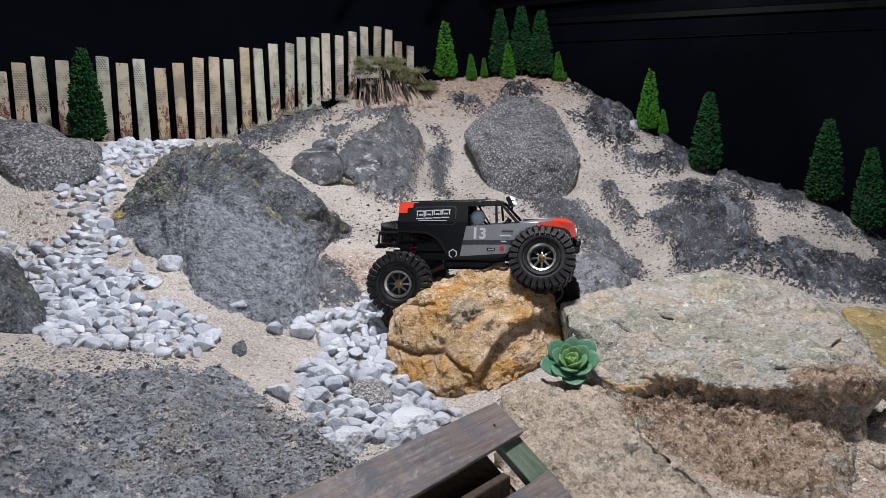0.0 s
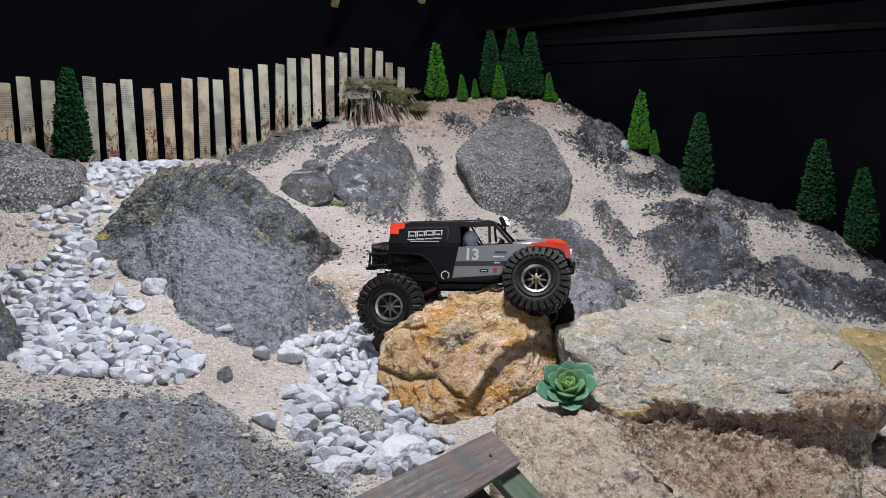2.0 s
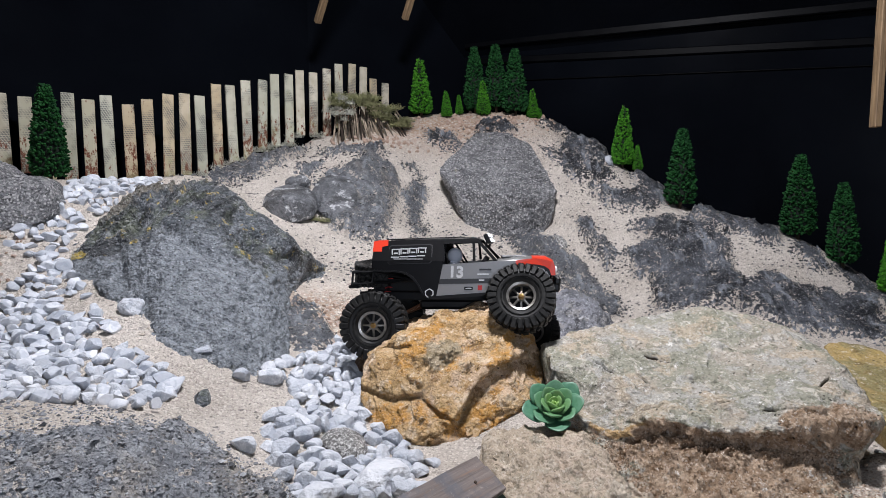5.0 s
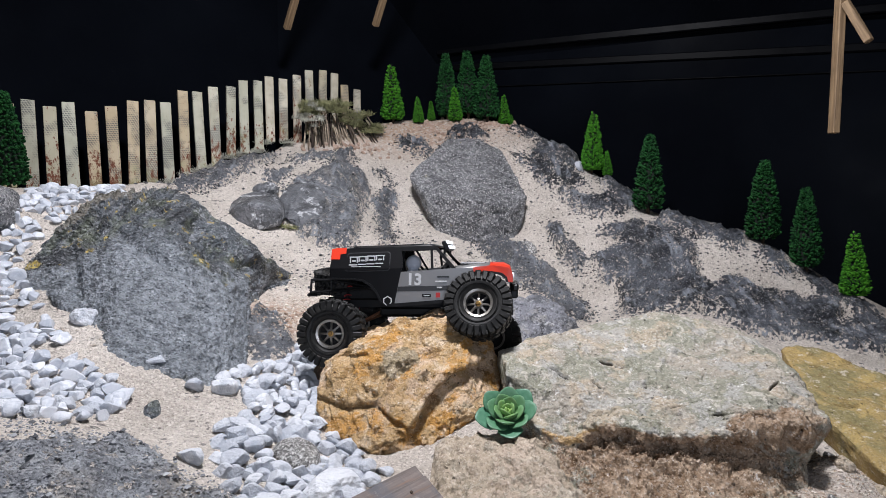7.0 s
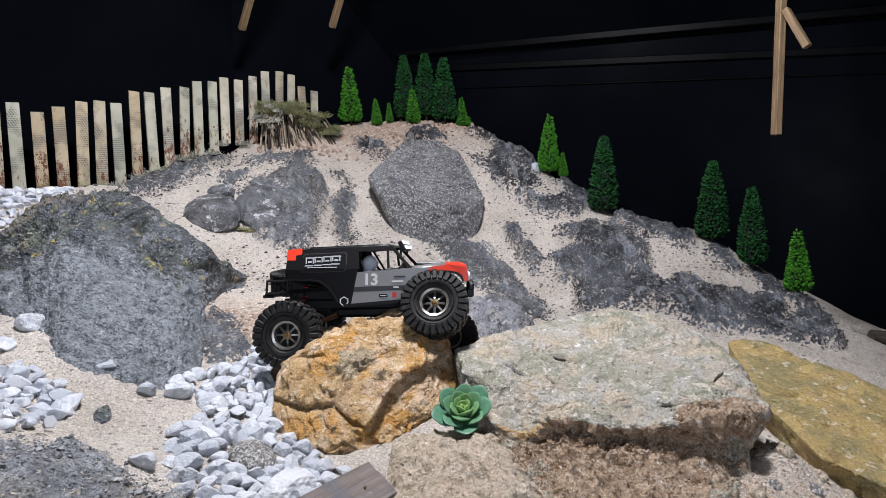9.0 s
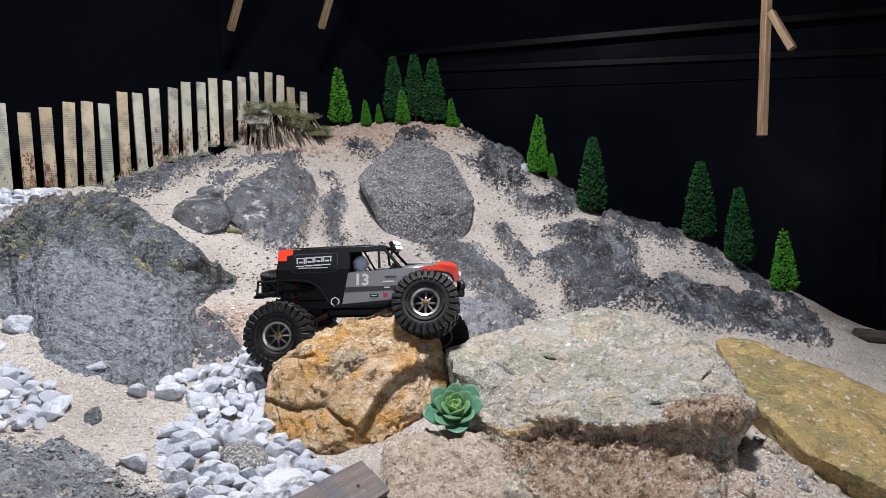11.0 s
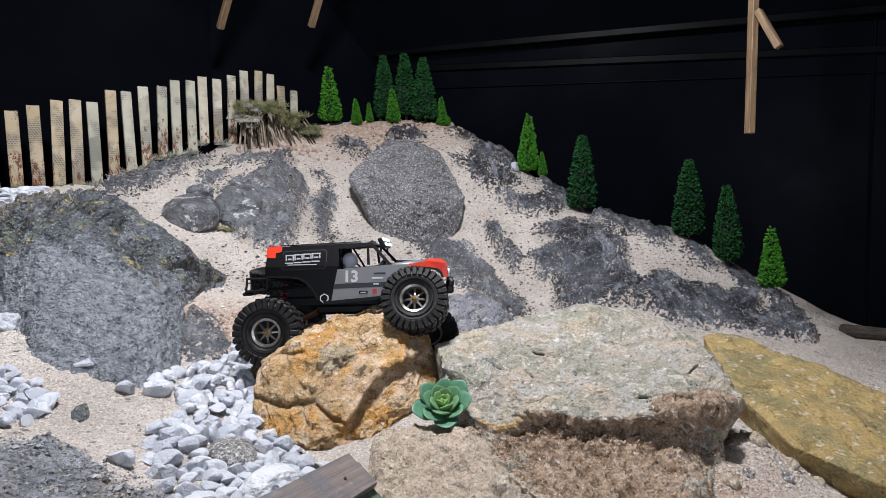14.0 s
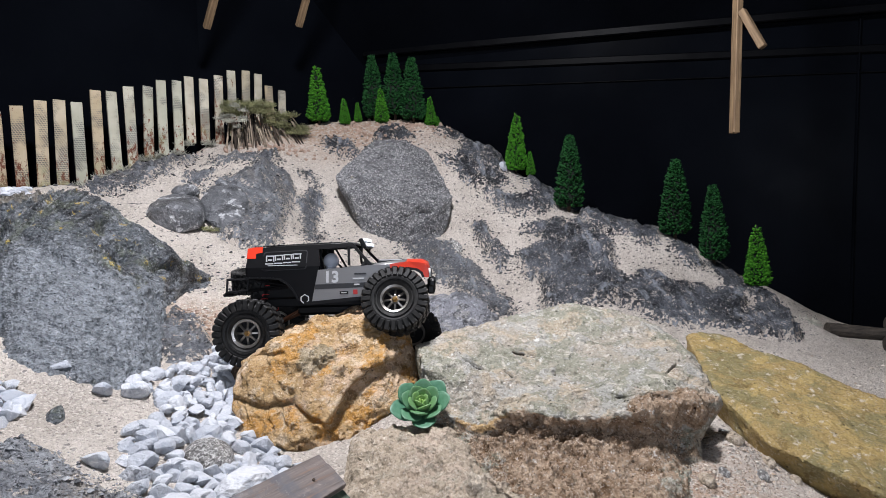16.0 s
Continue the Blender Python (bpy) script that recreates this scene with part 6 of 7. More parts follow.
def build_shed():
    root = empty("shed", pose(0.0, 0.62, 0.56))
    along = Vector((-0.171, -0.186, 0.0)).normalized()
    down = Vector((0.0255, -0.0275, -0.024))
    down = (down - along * down.dot(along)).normalized()
    normal = along.cross(down).normalized()
    if normal.z < 0:
        normal = -normal
    frame_axes = Matrix((along, down, normal)).transposed().to_4x4()

    def board(name, start, length, width, thick, material, label="", taper=0.0, seed=0):
        """A board from its upper far corner; taper widens it towards its other end."""
        bm = bmesh.new()
        box(bm, (length, width, thick), Matrix.Translation((length / 2, width / 2, -thick / 2)))
        bmesh.ops.subdivide_edges(bm, edges=[e for e in bm.edges if abs(e.verts[0].co.x - e.verts[1].co.x) > length * 0.5], cuts=24)
        bmesh.ops.bevel(bm, geom=list(bm.edges), offset=0.0008, segments=1, affect="EDGES", clamp_overlap=True)
        p = np.array([v.co for v in bm.verts])
        wear = fbm(p + seed, 0.03, 3, 7 + seed)
        for v, w in zip(bm.verts, wear):
            v.co.y += v.co.y / width * taper * v.co.x / length + 0.0012 * w
            v.co.z += 0.0010 * w
        ob = part(name, bm, material, root, label)
        ob.matrix_world = Matrix.Translation(Vector(start)) @ frame_axes

    corner = Vector((0.064, 0.755, 0.709))
    board("roof_plank", corner - normal * 0.0016, 0.45, 0.016, 0.008, OLD_WOOD, taper=0.012, seed=1)
    board("roof_plank", corner + down * 0.0145 + along * 0.0005, 0.45, 0.030, 0.008, OLD_WOOD, taper=0.012, seed=2)
    board("roof_plank", Vector((0.112, 0.689, 0.662)), 0.45, 0.06, 0.008, OLD_WOOD, seed=3)
    board("lining", corner + down * 0.03 - normal * 0.03 + along * 0.035, 0.36, 0.11, 0.006, DARK_WOOD, seed=4)
    board("gable_board", corner + down * 0.036 - normal * 0.0085 + along * 0.001, 0.034, 0.075, 0.009, GREEN_WOOD, "green-washed gable board", seed=5)
    bm = bmesh.new()
    at = corner + along * 0.030 + down * 0.024
    rod(bm, at - normal * 0.002, at + normal * 0.0012, 0.0016, None, 8)
    part("nail", bm, DARK_WOOD, root).matrix_world = Matrix()
    turn = Matrix.Rotation(math.atan2(along.y, along.x), 4, "Z")
    for nm, size, place in (("inner_wall", (0.26, 0.01, 0.16), (-0.02, 0.58, 0.585)), ("shed_floor", (0.3, 0.16, 0.008), (0.0, 0.59, 0.555))):
        bm = bmesh.new()
        box(bm, size, Matrix(), 0.001)
        part(nm, bm, DARK_WOOD, root).matrix_world = Matrix.Translation(place) @ turn
    tagged(root, "small weathered wooden shed roof of dark planks", "shed")


build_shed()


# ---- succulent ----
def build_succulent():
    n = Nodes("succulent_green")
    c = n.mix(n.attribute("young"), (0.05, 0.17, 0.095), (0.26, 0.42, 0.10))
    c = n.mix(n.ramp(n.noise(0.012), 0.4, 0.7, 0.0, 0.5), c, (0.15, 0.30, 0.20))
    leaf_mat = n.done(c, 0.42, n.bump(n.noise(0.002), 0.1, 0.0005), specular=0.5)
    way = Vector((-0.12, -0.62, 0.78)).normalized()
    place = Vector((0.212, 1.08, 0.634))
    root = empty("succulent", Matrix.Translation(place) @ way.to_track_quat("Z", "Y").to_matrix().to_4x4())
    rng = random.Random(4)
    bm = bmesh.new()
    rod(bm, (0, 0, 0.006), root.matrix_world.inverted() @ Vector((0.215, 1.10, 0.56)), 0.006, 0.009, 8)
    part("stem", bm, leaf_mat, root, smooth=True)
    for k in range(24):
        age = k / 23
        length = 0.015 + 0.040 * age**0.75
        width = length * 0.41
        tilt = 8 + 64 * age**0.9
        bm = bmesh.new()
        bmesh.ops.create_uvsphere(bm, u_segments=12, v_segments=10, radius=1.0)
        for v in bm.verts:
            x, y, z = v.co
            u = (z + 1) / 2
            taper = (0.30 + 0.70 * math.sin(min(1.0, u * 1.05) * math.pi * 0.60) ** 1.3) * (1.0 - 0.25 * max(0.0, u - 0.75) * 4)
            v.co = Vector((x * width * taper, y * 0.0045 * (1.1 - 0.4 * u) + 0.006 * (u * u) * length / 0.045 + 0.22 * (x * taper) ** 2 * width, u * length))
        me = bpy.data.meshes.new("leaf")
        bm.to_mesh(me)
        bm.free()
        me.polygons.foreach_set("use_smooth", [True] * len(me.polygons))
        me.attributes.new("young", "FLOAT", "POINT").data.foreach_set("value", [(1 - age) ** 1.6] * len(me.vertices))
        me.materials.append(leaf_mat)
        ob = part("leaf", me, None, root)
        ob.matrix_local = pose(0, 0, 0.012 * (1 - age), 0, 0, k * 137.5 + rng.uniform(-8, 8)) @ pose(0, 0, 0, tilt + rng.uniform(-4, 4), 0, 0) @ Matrix.Translation((0, 0, 0.003))
    tagged(root, "green artificial rosette succulent set between the rocks", "succulent")


build_succulent()

# ---- radio-controlled truck ----
BODY_BLACK = plain("satin_black_paint", (0.006, 0.006, 0.007), 0.32, wear=0.0, uneven=0.02, specular=0.3)
BODY_SILVER = plain("silver_grey_paint", (0.30, 0.297, 0.295), 0.42, 0.5, wear=0.03, uneven=0.02)
BODY_GREY = plain("dark_grey_paint", (0.05, 0.051, 0.054), 0.4, 0.3, wear=0.03, uneven=0.02)
BODY_RED = plain("red_orange_paint", (0.72, 0.042, 0.014), 0.35, wear=0.08, uneven=0.03)
BLACK_PLASTIC = plain("black_plastic", (0.007, 0.007, 0.008), 0.45, specular=0.3)
DECAL_WHITE = plain("white_decal", (0.72, 0.73, 0.74), 0.5, wear=0.08)
DECAL_RED = plain("red_decal", (0.6, 0.04, 0.04), 0.5)
BRASS = plain("brass", (0.55, 0.33, 0.12), 0.35, 1.0)
GUNMETAL = plain("gunmetal_rim", (0.36, 0.34, 0.31), 0.36, 0.8)
COPPER = plain("copper_link", (0.30, 0.13, 0.07), 0.4, 0.7)
DOLL_GREY = plain("pale_doll_grey", (0.80, 0.83, 0.90), 0.6, wear=0.05)


def rubber_material():
    n = Nodes("tyre_rubber")
    dust = n.ramp(n.noise(0.012, 5.0, 0.65), 0.45, 0.8, 0.0, 0.4)
    c = n.mix(dust, (0.009, 0.009, 0.009), (0.06, 0.056, 0.05))
    return n.done(c, n.ramp(dust, 0.0, 0.5, 0.5, 0.8), n.bump(n.noise(0.0012, 3.0), 0.3, 0.0005), specular=0.3)


RUBBER = rubber_material()


def led_material():
    n = Nodes("led_white")
    n.bsdf.inputs["Emission Color"].default_value = (0.82, 0.88, 1.0, 1)
    n.bsdf.inputs["Emission Strength"].default_value = 1.3
    return n.done((0.8, 0.82, 0.85), 0.2)


LED = led_material()


def lathe(bm, profile, segments=48):
    """Turns a closed profile of (radius, along y) round the y axis."""
    rings = []
    for k in range(segments):
        a = 2 * math.pi * k / segments
        rings.append([bm.verts.new((r * math.cos(a), w, r * math.sin(a))) for r, w in profile])
    n = len(profile)
    for k in range(segments):
        for j in range(n):
            bm.faces.new((rings[k][j], rings[k][(j + 1) % n], rings[(k + 1) % segments][(j + 1) % n], rings[(k + 1) % segments][j]))


def round_y(angle):
    return Matrix.Rotation(angle, 4, "Y")


def tyre_mesh():
    bm = bmesh.new()
    lathe(bm, [(0.0262, -0.0175), (0.032, -0.0215), (0.041, -0.0232), (0.050, -0.0215), (0.0548, -0.017), (0.0556, 0.0), (0.0548, 0.017), (0.050, 0.0215), (0.041, 0.0232), (0.032, 0.0215), (0.0262, 0.0175), (0.030, 0.0)], 72)
    count = 28
    for k in range(count):
        a = 2 * math.pi * k / count
        for side in (-1, 1):
            turn = a + (0 if side < 0 else math.pi / count)
            # shoulder block, its root running down the side wall
            box(bm, (0.0100, 0.0145, 0.0078), round_y(turn) @ Matrix.Translation((0, side * 0.0158, 0.0570)) @ Matrix.Rotation(side * 0.25, 4, "Z"), 0.0010)
            box(bm, (0.0086, 0.0046, 0.0165), round_y(turn) @ Matrix.Translation((0, side * 0.0222, 0.0512)) @ Matrix.Rotation(side * 0.13, 4, "X"), 0.0010)
        turn = a + math.pi / count / 2
        box(bm, (0.0078, 0.0120, 0.0060), round_y(turn) @ Matrix.Translation((0, 0.0 if k % 2 else 0.003, 0.0574)) @ Matrix.Rotation(0.5 if k % 2 else -0.5, 4, "Z"), 0.0008)
    for r in (0.0345, 0.0362):
        lathe(bm, [(r - 0.0004, -0.0226), (r, -0.0236), (r + 0.0004, -0.0226)], 64)
    me = bpy.data.meshes.new("tyre")
    bm.to_mesh(me)
    bm.free()
    return me


def rim_mesh():
    bm = bmesh.new()
    lathe(bm, [(0.0222, -0.0185), (0.0262, -0.0198), (0.0270, -0.017), (0.0250, -0.013), (0.0250, 0.016), (0.0270, 0.018), (0.0222, 0.0175), (0.0222, -0.010), (0.0212, -0.0155)], 48)
    for k in range(8):
        a = round_y(2 * math.pi * k / 8)
        box(bm, (0.0040, 0.0035, 0.0160), a @ Matrix.Translation((0, -0.0080, 0.0148)) @ Matrix.Rotation(-0.35, 4, "X"), 0.0008)
        box(bm, (0.0013, 0.002, 0.0013), a @ round_y(0.39) @ Matrix.Translation((0, -0.0195, 0.0242)), 0.0003)
    lathe(bm, [(0.0001, -0.0125), (0.0075, -0.0125), (0.0085, -0.009), (0.0001, -0.009)], 24)
    me = bpy.data.meshes.new("wheel")
    bm.to_mesh(me)
    bm.free()
    return me


def hub_mesh():
    bm = bmesh.new()
    lathe(bm, [(0.0001, -0.0195), (0.0036, -0.0195), (0.0040, -0.0185), (0.0040, -0.0145), (0.0056, -0.0140), (0.0056, -0.0122), (0.0001, -0.0122)], 6)
    me = bpy.data.meshes.new("hub_nut")
    bm.to_mesh(me)
    bm.free()
    return me


def half_width(z):
    """Half the body's width at a height: straight doors, and a cab that leans in."""
    return 0.0945 if z <= 0.078 else 0.0945 - (z - 0.078) * 0.4


def panel(name, outline, material, truck, sides=(-1, 1), proud=0.0, thick=0.0025, label="", bevel=0.0):
    """A body panel from its outline in millimetres along and up; one on each flank."""
    for side in sides:
        bm = bmesh.new()
        outer = [bm.verts.new((x / 1000, side * (half_width(z / 1000) + proud), z / 1000)) for x, z in outline]
        face = bm.faces.new(outer)
        inner = bmesh.ops.extrude_face_region(bm, geom=[face])["geom"]
        for v in inner:
            if isinstance(v, bmesh.types.BMVert):
                v.co.y -= side * thick
        bmesh.ops.recalc_face_normals(bm, faces=bm.faces)
        if bevel:
            bmesh.ops.bevel(bm, geom=[e for e in bm.edges], offset=bevel, segments=1, affect="EDGES")
        part(name, bm, material, truck, label)


def sheet(name, rows, material, truck, thick=0.0025, smooth=True, label=""):
    """A shell across the truck from rows of points, thickened downwards."""
    bm = bmesh.new()
    grid = [[bm.verts.new(p) for p in row] for row in rows]
    for r1, r2 in zip(grid[:-1], grid[1:]):
        for j in range(len(r1) - 1):
            bm.faces.new((r1[j], r1[j + 1], r2[j + 1], r2[j]))
    bmesh.ops.recalc_face_normals(bm, faces=bm.faces)
    bmesh.ops.solidify(bm, geom=list(bm.faces), thickness=thick)
    return part(name, bm, material, truck, label, smooth)


def across(x, z, half, crown=0.0, n=9):
    return [(x, half * (2 * j / (n - 1) - 1), z + crown * (1 - (2 * j / (n - 1) - 1) ** 4)) for j in range(n)]


def letters(text, size, material, truck, m, name):
    curve = bpy.data.curves.new(name, "FONT")
    curve.body, curve.size, curve.extrude = text, size, 0.0002
    curve.align_x, curve.align_y = "CENTER", "CENTER"
    curve.offset = size * 0.035
    tmp = bpy.data.objects.new(name, curve)
    me = bpy.data.meshes.new_from_object(tmp)
    bpy.data.objects.remove(tmp)
    ob = part(name, me, material, truck)
    ob.matrix_local = m


def build_truck():
    truck = empty("toy_truck", Matrix.Translation((-0.068, 1.408, 0.762)) @ pose(0, 0, 0, -5, -0.4, -9))
    # flanks
    panel("quarter_panel", [(-1, 78), (0, 114), (8, 115), (60, 116), (129, 118), (129, 78)], BODY_BLACK, truck)
    panel("rear_corner", [(-1, 95), (-1, 114), (8, 116), (27, 116.5), (27, 106), (16, 104), (16, 95)], BODY_RED, truck, proud=0.0004, label="red rear roof corner")
    panel("rear_fender", [(-2, 78), (134, 78), (132, 70), (120, 13), (105, 12), (97, 15), (88, 34), (77, 48), (62, 57), (40, 60), (-2, 61)], BODY_BLACK, truck)
    panel("fender_lip", [(-2, 61), (40, 60), (62, 57), (77, 48), (88, 34), (97, 15), (94, 14), (85, 32), (74, 45), (60, 54), (40, 57), (-2, 58)], BLACK_PLASTIC, truck, proud=0.003, thick=0.006)
    panel("door", [(132.5, 71), (228, 77.5), (266, 78), (266, 71), (250, 65), (236, 54), (222, 36), (211, 20), (120, 13)], BODY_SILVER, truck, label="silver-grey painted door")
    panel("belt_stripe", [(127, 44), (228, 46), (223, 37), (125, 35)], BODY_GREY, truck, proud=0.0003, thick=0.001, label="dark grey stripe")
    panel("sill", [(105, 12), (120, 13), (211, 20), (212, 17), (205, 13), (120, 7), (106, 7)], BLACK_PLASTIC, truck, proud=0.001, thick=0.012)
    panel("front_fender", [(266, 79), (300, 83), (322, 83), (332, 78), (337, 68), (338, 52), (330, 52), (327, 62), (318, 69), (300, 72), (266, 71)], BODY_RED, truck, proud=0.0004, thick=0.004, label="red front fender")
    panel("fender_lip", [(330, 52), (327, 62), (318, 69), (300, 72), (266, 71), (250, 65), (236, 54), (222, 36), (226, 35), (239, 51), (252, 61), (267, 67), (299, 68), (315, 65), (323, 59), (326, 52)], BLACK_PLASTIC, truck, proud=0.002, thick=0.007)
    panel("roof_rail", [(129, 118), (129, 109), (190, 112), (199, 112), (196, 118), (186, 120.5)], BODY_BLACK, truck)
    panel("window_pillar", [(129, 110), (133, 110), (136, 78), (129, 78)], BODY_BLACK, truck)
    panel("vent_pillar", [(186, 114), (190.5, 114), (193, 78), (188, 78)], BODY_BLACK, truck)
    panel("windscreen_pillar", [(191, 118), (197, 119), (234, 78), (226, 78)], BODY_BLACK, truck, thick=0.006)
    # recess round the side marking
    panel("side_recess", [(28, 75), (30, 104), (34, 107), (108, 109), (112, 106), (112, 77), (108, 73), (32, 71)], BODY_GREY, truck, proud=0.0003, thick=0.001)
    panel("side_recess", [(29.5, 76), (31.5, 103), (35, 105.5), (107, 107.5), (110.5, 105), (110.5, 78), (107, 74.5), (33, 72.5)], BODY_BLACK, truck, proud=0.0006, thick=0.001)
    # roof with ribs, rear wall, bonnet, nose
    sheet("roof", [across(0.001, 0.108, half_width(0.108)), across(0.008, 0.1135, half_width(0.114), 0.0015), across(0.06, 0.116, half_width(0.116), 0.003), across(0.13, 0.118, half_width(0.118), 0.003), across(0.186, 0.1205, half_width(0.12), 0.0025), across(0.197, 0.1185, half_width(0.118), 0.0)], BODY_BLACK, truck)
    for y in (-0.045, -0.02, 0.02, 0.045):
        bm = bmesh.new()
        box(bm, (0.15, 0.003, 0.0016), Matrix.Translation((0.092, y, 0.1205)) @ Matrix.Rotation(-0.03, 4, "Y"), 0.0006)
        part("roof_rib", bm, BLACK_PLASTIC, truck)
    sheet("rear_wall", [across(-0.002, 0.062, 0.0945), across(-0.002, 0.078, 0.0945), across(0.001, 0.108, half_width(0.108))], BODY_BLACK, truck, smooth=False)
    sheet("bonnet", [across(0.229, 0.077, 0.094, 0.002), across(0.26, 0.0785, 0.0935, 0.005), across(0.296, 0.081, 0.092, 0.005)], BODY_SILVER, truck, label="silver-grey bonnet")
    bm = bmesh.new()
    box(bm, (0.05, 0.05, 0.006), Matrix.Translation((0.262, 0, 0.084)), 0.002)
    part("bonnet_scoop", bm, BODY_GREY, truck)
    sheet("nose", [across(0.296, 0.0815, 0.0925, 0.005), across(0.322, 0.082, 0.091, 0.004), across(0.334, 0.077, 0.088, 0.003), across(0.338, 0.066, 0.087), across(0.338, 0.053, 0.086)], BODY_RED, truck, label="red nose")
    sheet("cowl", [across(0.226, 0.0755, 0.09), across(0.232, 0.078, 0.0935)], BODY_BLACK, truck)
    bm = bmesh.new()
    box(bm, (0.004, 0.10, 0.016), Matrix.Translation((0.3395, 0, 0.06)), 0.001)
    part("grille", bm, BLACK_PLASTIC, truck)
    for y in (-0.068, 0.068):
        bm = bmesh.new()
        rod(bm, (0.336, y, 0.06), (0.341, y, 0.06), 0.009, 0.008, 16)
        part("headlight", bm, DECAL_WHITE, truck)
    # cab inside
    bm = bmesh.new()
    box(bm, (0.12, 0.16, 0.036), Matrix.Translation((0.165, 0, 0.032)), 0.004)
    part("cab_tub", bm, BLACK_PLASTIC, truck)
    bm = bmesh.new()
    box(bm, (0.02, 0.15, 0.016), Matrix.Translation((0.215, 0, 0.068)), 0.004)
    rod(bm, (0.205, 0.035, 0.07), (0.197, 0.035, 0.076), 0.014, 0.014, 14)
    part("dashboard", bm, BLACK_PLASTIC, truck)
    for y in (-0.035, 0.035):
        bm = bmesh.new()
        box(bm, (0.010, 0.042, 0.05), Matrix.Translation((0.132, y, 0.07)) @ Matrix.Rotation(-0.2, 4, "Y"), 0.004)
        box(bm, (0.04, 0.042, 0.008), Matrix.Translation((0.152, y, 0.052)), 0.003)
        part("seat", bm, BLACK_PLASTIC, truck)
    bm = bmesh.new()
    for y in (-0.066, 0.066):
        rod(bm, (0.125, y, 0.05), (0.135, y * 0.95, 0.112), 0.002)
        rod(bm, (0.135, y * 0.95, 0.112), (0.187, y * 0.95, 0.113), 0.002)
        rod(bm, (0.14, y * 0.9, 0.112), (0.178, y * 0.3, 0.056), 0.002)
    rod(bm, (0.135, -0.063, 0.112), (0.135, 0.063, 0.112), 0.002)
    part("roll_cage", bm, BLACK_PLASTIC, truck)
    # light bar
    bm = bmesh.new()
    box(bm, (0.008, 0.132, 0.020), Matrix.Translation((0.2125, 0, 0.119)) @ Matrix.Rotation(-0.45, 4, "Y"), 0.002)
    for y in (-0.064, 0.064):
        rod(bm, (0.2125, y, 0.116), (0.210, y, 0.1), 0.0022)
    bar = part("light_bar", bm, BLACK_PLASTIC, truck)
    for j in range(6):
        for k in (-1, 1):
            bm = bmesh.new()
            y = -0.054 + 0.0216 * j
            at = Matrix.Translation((0.2125, y, 0.119)) @ Matrix.Rotation(-0.45, 4, "Y")
            rod(bm, at @ Vector((0.0045, 0, k * 0.0052)), at @ Vector((0.0068, 0, k * 0.0052)), 0.0036, 0.0030, 12)
            part("lamp", bm, LED, bar, "glowing white lamp")
    # decals
    flank = Matrix.Rotation(radians(90), 4, "X")
    letters("13", 0.029, DECAL_WHITE, truck, Matrix.Translation((0.157, -0.0952, 0.0565)) @ Matrix.Rotation(radians(2), 4, "Y") @ flank, "number")
    for side in (-1,):
        x0 = 0.042
        for k in range(4):
            bm = bmesh.new()
            for dx, dz, w, h in ((0, 0.0145, 0.0152, 0.0022), (0, 0.0, 0.0152, 0.0022), (-0.0066, 0.0072, 0.0022, 0.0166), (0.0066, 0.0072, 0.0022, 0.0166), (0, 0.0072, 0.0075, 0.0030)):
                z = 0.0845 + dz + 0.0009 * k
                box(bm, (w, 0.0006, h), Matrix.Translation((x0 + 0.0165 * k + dx + 0.15 * dz, side * (half_width(z) + 0.0010), z)))
            part("side_mark", bm, DECAL_WHITE, truck)
        bm = bmesh.new()
        box(bm, (0.055, 0.0006, 0.0015), Matrix.Translation((0.067, side * (half_width(0.0805) + 0.0010), 0.0812)))
        part("side_mark", bm, DECAL_WHITE, truck)
    panel("shield_mark", [(99, 22), (107, 27), (115, 22), (115, 15), (107, 7), (99, 14)], DECAL_WHITE, truck, (-1,), 0.0004, 0.0008, "small white shield mark")
    panel("shield_mark", [(101, 21), (107, 25), (113, 21), (113, 15.5), (107, 10), (101, 15)], BODY_BLACK, truck, (-1,), 0.0007, 0.0008)
    for x, z, w, h, mt in ((0.211, 0.062, 0.022, 0.003, BODY_GREY), (0.207, 0.0535, 0.021, 0.0026, DECAL_WHITE), (0.204, 0.0425, 0.010, 0.0026, DECAL_WHITE), (0.180, 0.0275, 0.016, 0.0055, BODY_BLACK), (0.180, 0.0275, 0.011, 0.0014, DECAL_WHITE), (0.201, 0.0285, 0.008, 0.009, DECAL_RED)):
        bm = bmesh.new()
        box(bm, (w, 0.0006, h), Matrix.Translation((x, -0.0951 - (0.0004 if h < 0.002 else 0.0), z)))
        part("sticker", bm, mt, truck)
    # chassis, skid plate, bumpers
    bm = bmesh.new()
    for y in (-0.033, 0.033):
        box(bm, (0.36, 0.005, 0.016), Matrix.Translation((0.14, y, 0.008)), 0.001)
    for x in (-0.03, 0.05, 0.24, 0.31):
        box(bm, (0.012, 0.07, 0.012), Matrix.Translation((x, 0, 0.008)), 0.001)
    part("chassis", bm, BLACK_PLASTIC, truck)
    bm = bmesh.new()
    box(bm, (0.12, 0.075, 0.02), Matrix.Translation((0.14, 0, -0.008)), 0.005)
    box(bm, (0.05, 0.05, 0.04), Matrix.Translation((0.27, 0, 0.035)), 0.005)
    part("skid_plate", bm, BLACK_PLASTIC, truck)
    bm = bmesh.new()
    box(bm, (0.012, 0.13, 0.014), Matrix.Translation((0.343, 0, 0.04)), 0.003)
    for y in (-0.05, 0.05):
        box(bm, (0.014, 0.012, 0.03), Matrix.Translation((0.341, y, 0.034)), 0.003)
        rod(bm, (0.30, y * 0.7, 0.01), (0.34, y * 0.7, 0.036), 0.003)
    part("front_bumper", bm, BLACK_PLASTIC, truck)
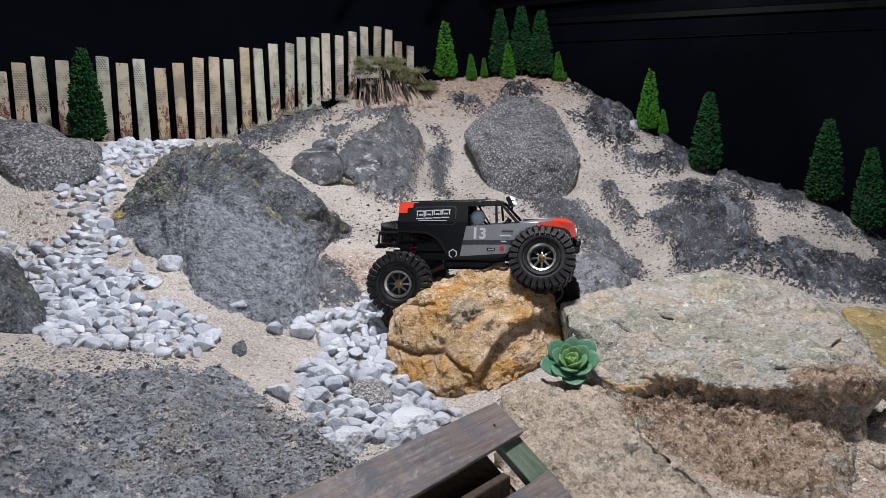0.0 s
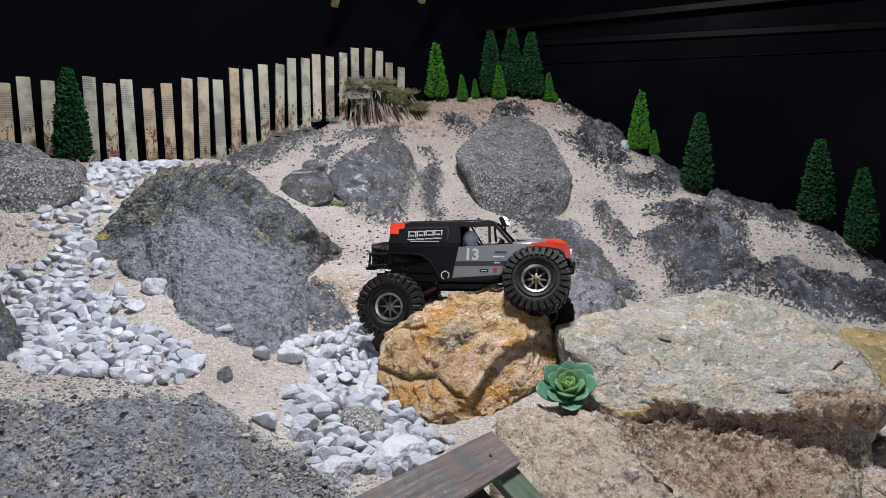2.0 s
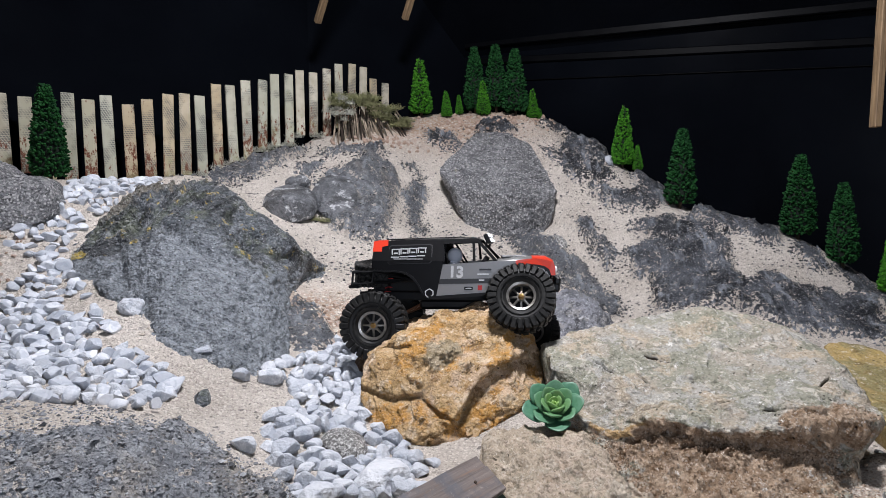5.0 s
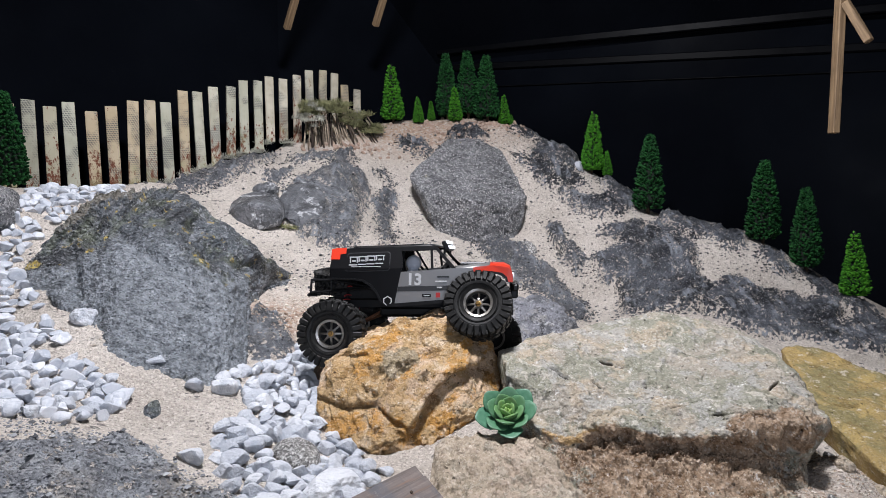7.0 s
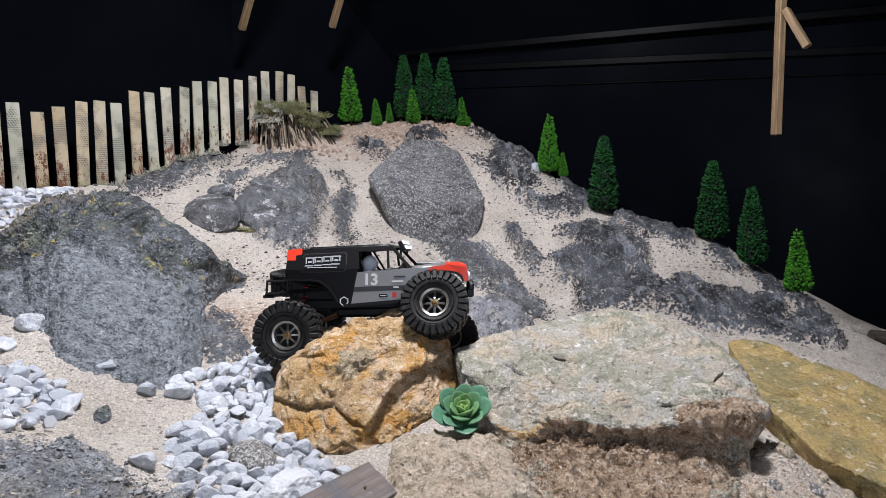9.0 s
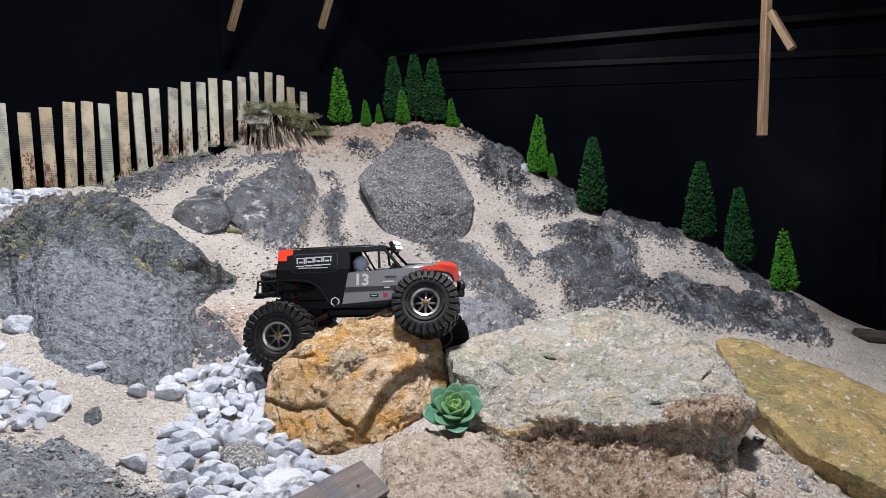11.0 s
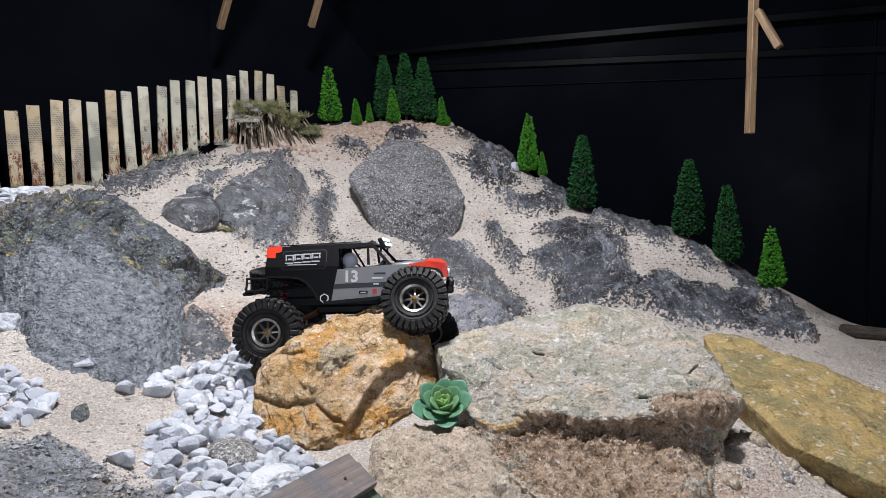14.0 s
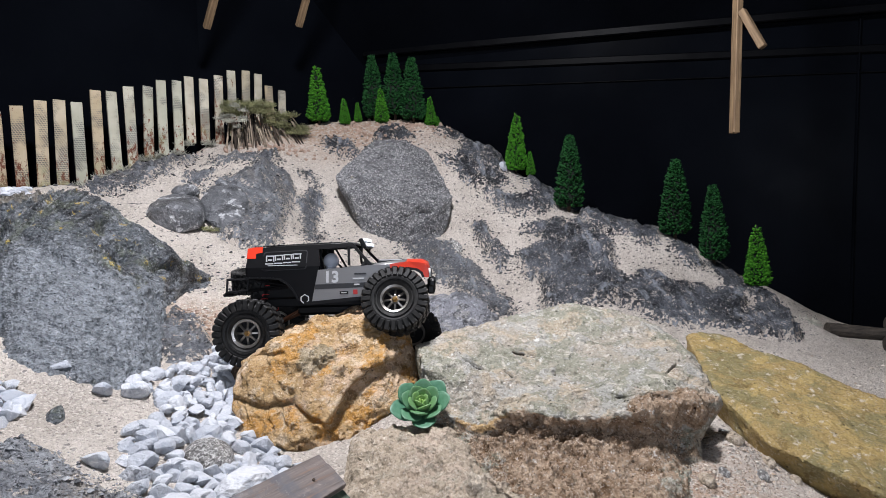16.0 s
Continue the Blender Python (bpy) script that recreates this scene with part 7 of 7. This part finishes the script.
    # tube bed behind the cab
    for y in (-0.07, 0.07):
        bm = bmesh.new()
        for a, b in (((0.078, 40), (-0.002, 56)), ((0.078, 40), (-0.044, 32)), ((-0.002, 56), (-0.044, 56)), ((-0.044, 56), (-0.046, 32)), ((-0.005, 55), (-0.007, 33)), ((-0.007, 33), (0.075, 41)), ((-0.046, 32), (-0.05, 26))):
            rod(bm, (a[0], y, a[1] / 1000), (b[0], y, b[1] / 1000), 0.0022)
        part("bed_side", bm, BLACK_PLASTIC, truck)
    for x, z in ((-0.044, 0.056), (-0.046, 0.032), (-0.05, 0.026)):
        bm = bmesh.new()
        rod(bm, (x, -0.07, z), (x, 0.07, z), 0.0024)
        part("cross_tube", bm, BLACK_PLASTIC, truck)
    bm = bmesh.new()
    box(bm, (0.02, 0.14, 0.006), Matrix.Translation((-0.044, 0, 0.027)), 0.002)
    part("bed_plate", bm, BLACK_PLASTIC, truck)
    bm = bmesh.new()
    box(bm, (0.10, 0.09, 0.03), Matrix.Translation((0.04, 0, 0.03)), 0.004)
    part("gear_box", bm, BLACK_PLASTIC, truck)
    # wheels on their tilted axles
    wheel = part("wheel", rim_mesh(), GUNMETAL, truck)
    tyre = part("tyre", tyre_mesh(), RUBBER, wheel)
    part("hub_nut", hub_mesh(), BRASS, wheel)
    bm = bmesh.new()
    lathe(bm, [(0.0001, -0.003), (0.0245, -0.003), (0.0245, 0.0), (0.0001, 0.0)], 32)
    part("wheel_back", bm, BLACK_PLASTIC, wheel)
    rear_near, rear_far = Vector((0.008, -0.113, -0.040)), Vector((0.006, 0.113, -0.046))
    front_near, front_far = Vector((0.277, -0.113, 0.010)), Vector((0.297, 0.105, -0.080))

    def stance(near, far, steer, flip):
        axis = (far - near).normalized()
        lean = math.asin(axis.z)
        m = Matrix.Rotation(steer, 4, "Z") @ Matrix.Rotation(lean, 4, "X")
        return Matrix.Translation(far if flip else near) @ m @ (Matrix.Rotation(math.pi, 4, "Z") if flip else Matrix())

    wheel.matrix_local = stance(rear_near, rear_far, 0, False)
    copy_thing(wheel, stance(rear_near, rear_far, 0, True))
    copy_thing(wheel, stance(front_near, front_far, radians(-3), False))
    copy_thing(wheel, stance(front_near, front_far, radians(-3), True))
    spare = copy_thing(wheel, pose(-0.004, 0.0, 0.052, -82, 0, 0) @ Matrix.Scale(0.88, 4))
    spare.scale = (0.88, 0.88, 0.88)
    for near, far in ((rear_near, rear_far), (front_near, front_far)):
        d = (far - near).normalized()
        bm = bmesh.new()
        rod(bm, near + d * 0.012, far - d * 0.012, 0.0065, None, 10)
        mid = (near + far) / 2 - d * 0.02
        bmesh.ops.create_uvsphere(bm, u_segments=14, v_segments=10, radius=0.021, matrix=Matrix.Translation(mid))
        part("axle", bm, BLACK_PLASTIC, truck, smooth=True)
        for u in (0.2, 0.8):
            foot = near.lerp(far, u)
            sign = 1 if foot.x < 0.14 else -1
            bm = bmesh.new()
            rod(bm, foot + Vector((0, 0, -0.006)), Vector((0.14 - sign * 0.05, (u - 0.5) * 0.08, -0.004)), 0.0026, None, 8)
            part("link", bm, COPPER, truck, "copper-brown suspension link")
            bm = bmesh.new()
            rod(bm, foot + Vector((0, 0, 0.014)), foot + Vector((0, 0, -0.004)), 0.003)
            rod(bm, foot + Vector((0, 0, -0.004)), Vector((foot.x + sign * 0.02, (u - 0.5) * 0.11, 0.062)), 0.0032)
            shock = part("shock", bm, BLACK_PLASTIC, truck)
            top, low = Vector((foot.x + sign * 0.02, (u - 0.5) * 0.11, 0.06)), foot + Vector((0, 0, 0.002))
            axis = (top - low).normalized()
            side = axis.orthogonal().normalized()
            other = axis.cross(side)
            bm = bmesh.new()
            pts = [low + (top - low) * (0.25 + 0.6 * j / 60) + (side * math.cos(j * 0.75) + other * math.sin(j * 0.75)) * 0.0062 for j in range(61)]
            for p1, p2 in zip(pts[:-1], pts[1:]):
                rod(bm, p1, p2, 0.0009, None, 5, False)
            part("spring", bm, DECAL_RED, shock, "red coil spring")
    bm = bmesh.new()
    rod(bm, (0.27, 0, -0.02), (0.17, 0, -0.004), 0.003)
    part("drive_shaft", bm, COPPER, truck)
    bm = bmesh.new()
    rod(bm, (0.02, 0, -0.04), (0.11, 0, -0.004), 0.003)
    part("drive_shaft", bm, COPPER, truck)
    tagged(truck, "black and silver toy crawler truck with red nose, poised on rocks", "toy truck")
    # the figure at the wheel
    bm = bmesh.new()
    bmesh.ops.create_uvsphere(bm, u_segments=18, v_segments=12, radius=0.0148, matrix=Matrix.Translation((0, 0, 0.041)))
    bmesh.ops.create_uvsphere(bm, u_segments=16, v_segments=10, radius=1.0, matrix=Matrix.Translation((-0.001, 0, 0.014)) @ Matrix.Diagonal((0.014, 0.021, 0.02, 1)))
    doll = part("doll", bm, DOLL_GREY, smooth=True)
    doll.matrix_world = truck.matrix_world @ Matrix.Translation((0.151, -0.056, 0.046))
    tagged(doll, "plain pale grey doll sitting in the truck cab", "doll")


build_truck()
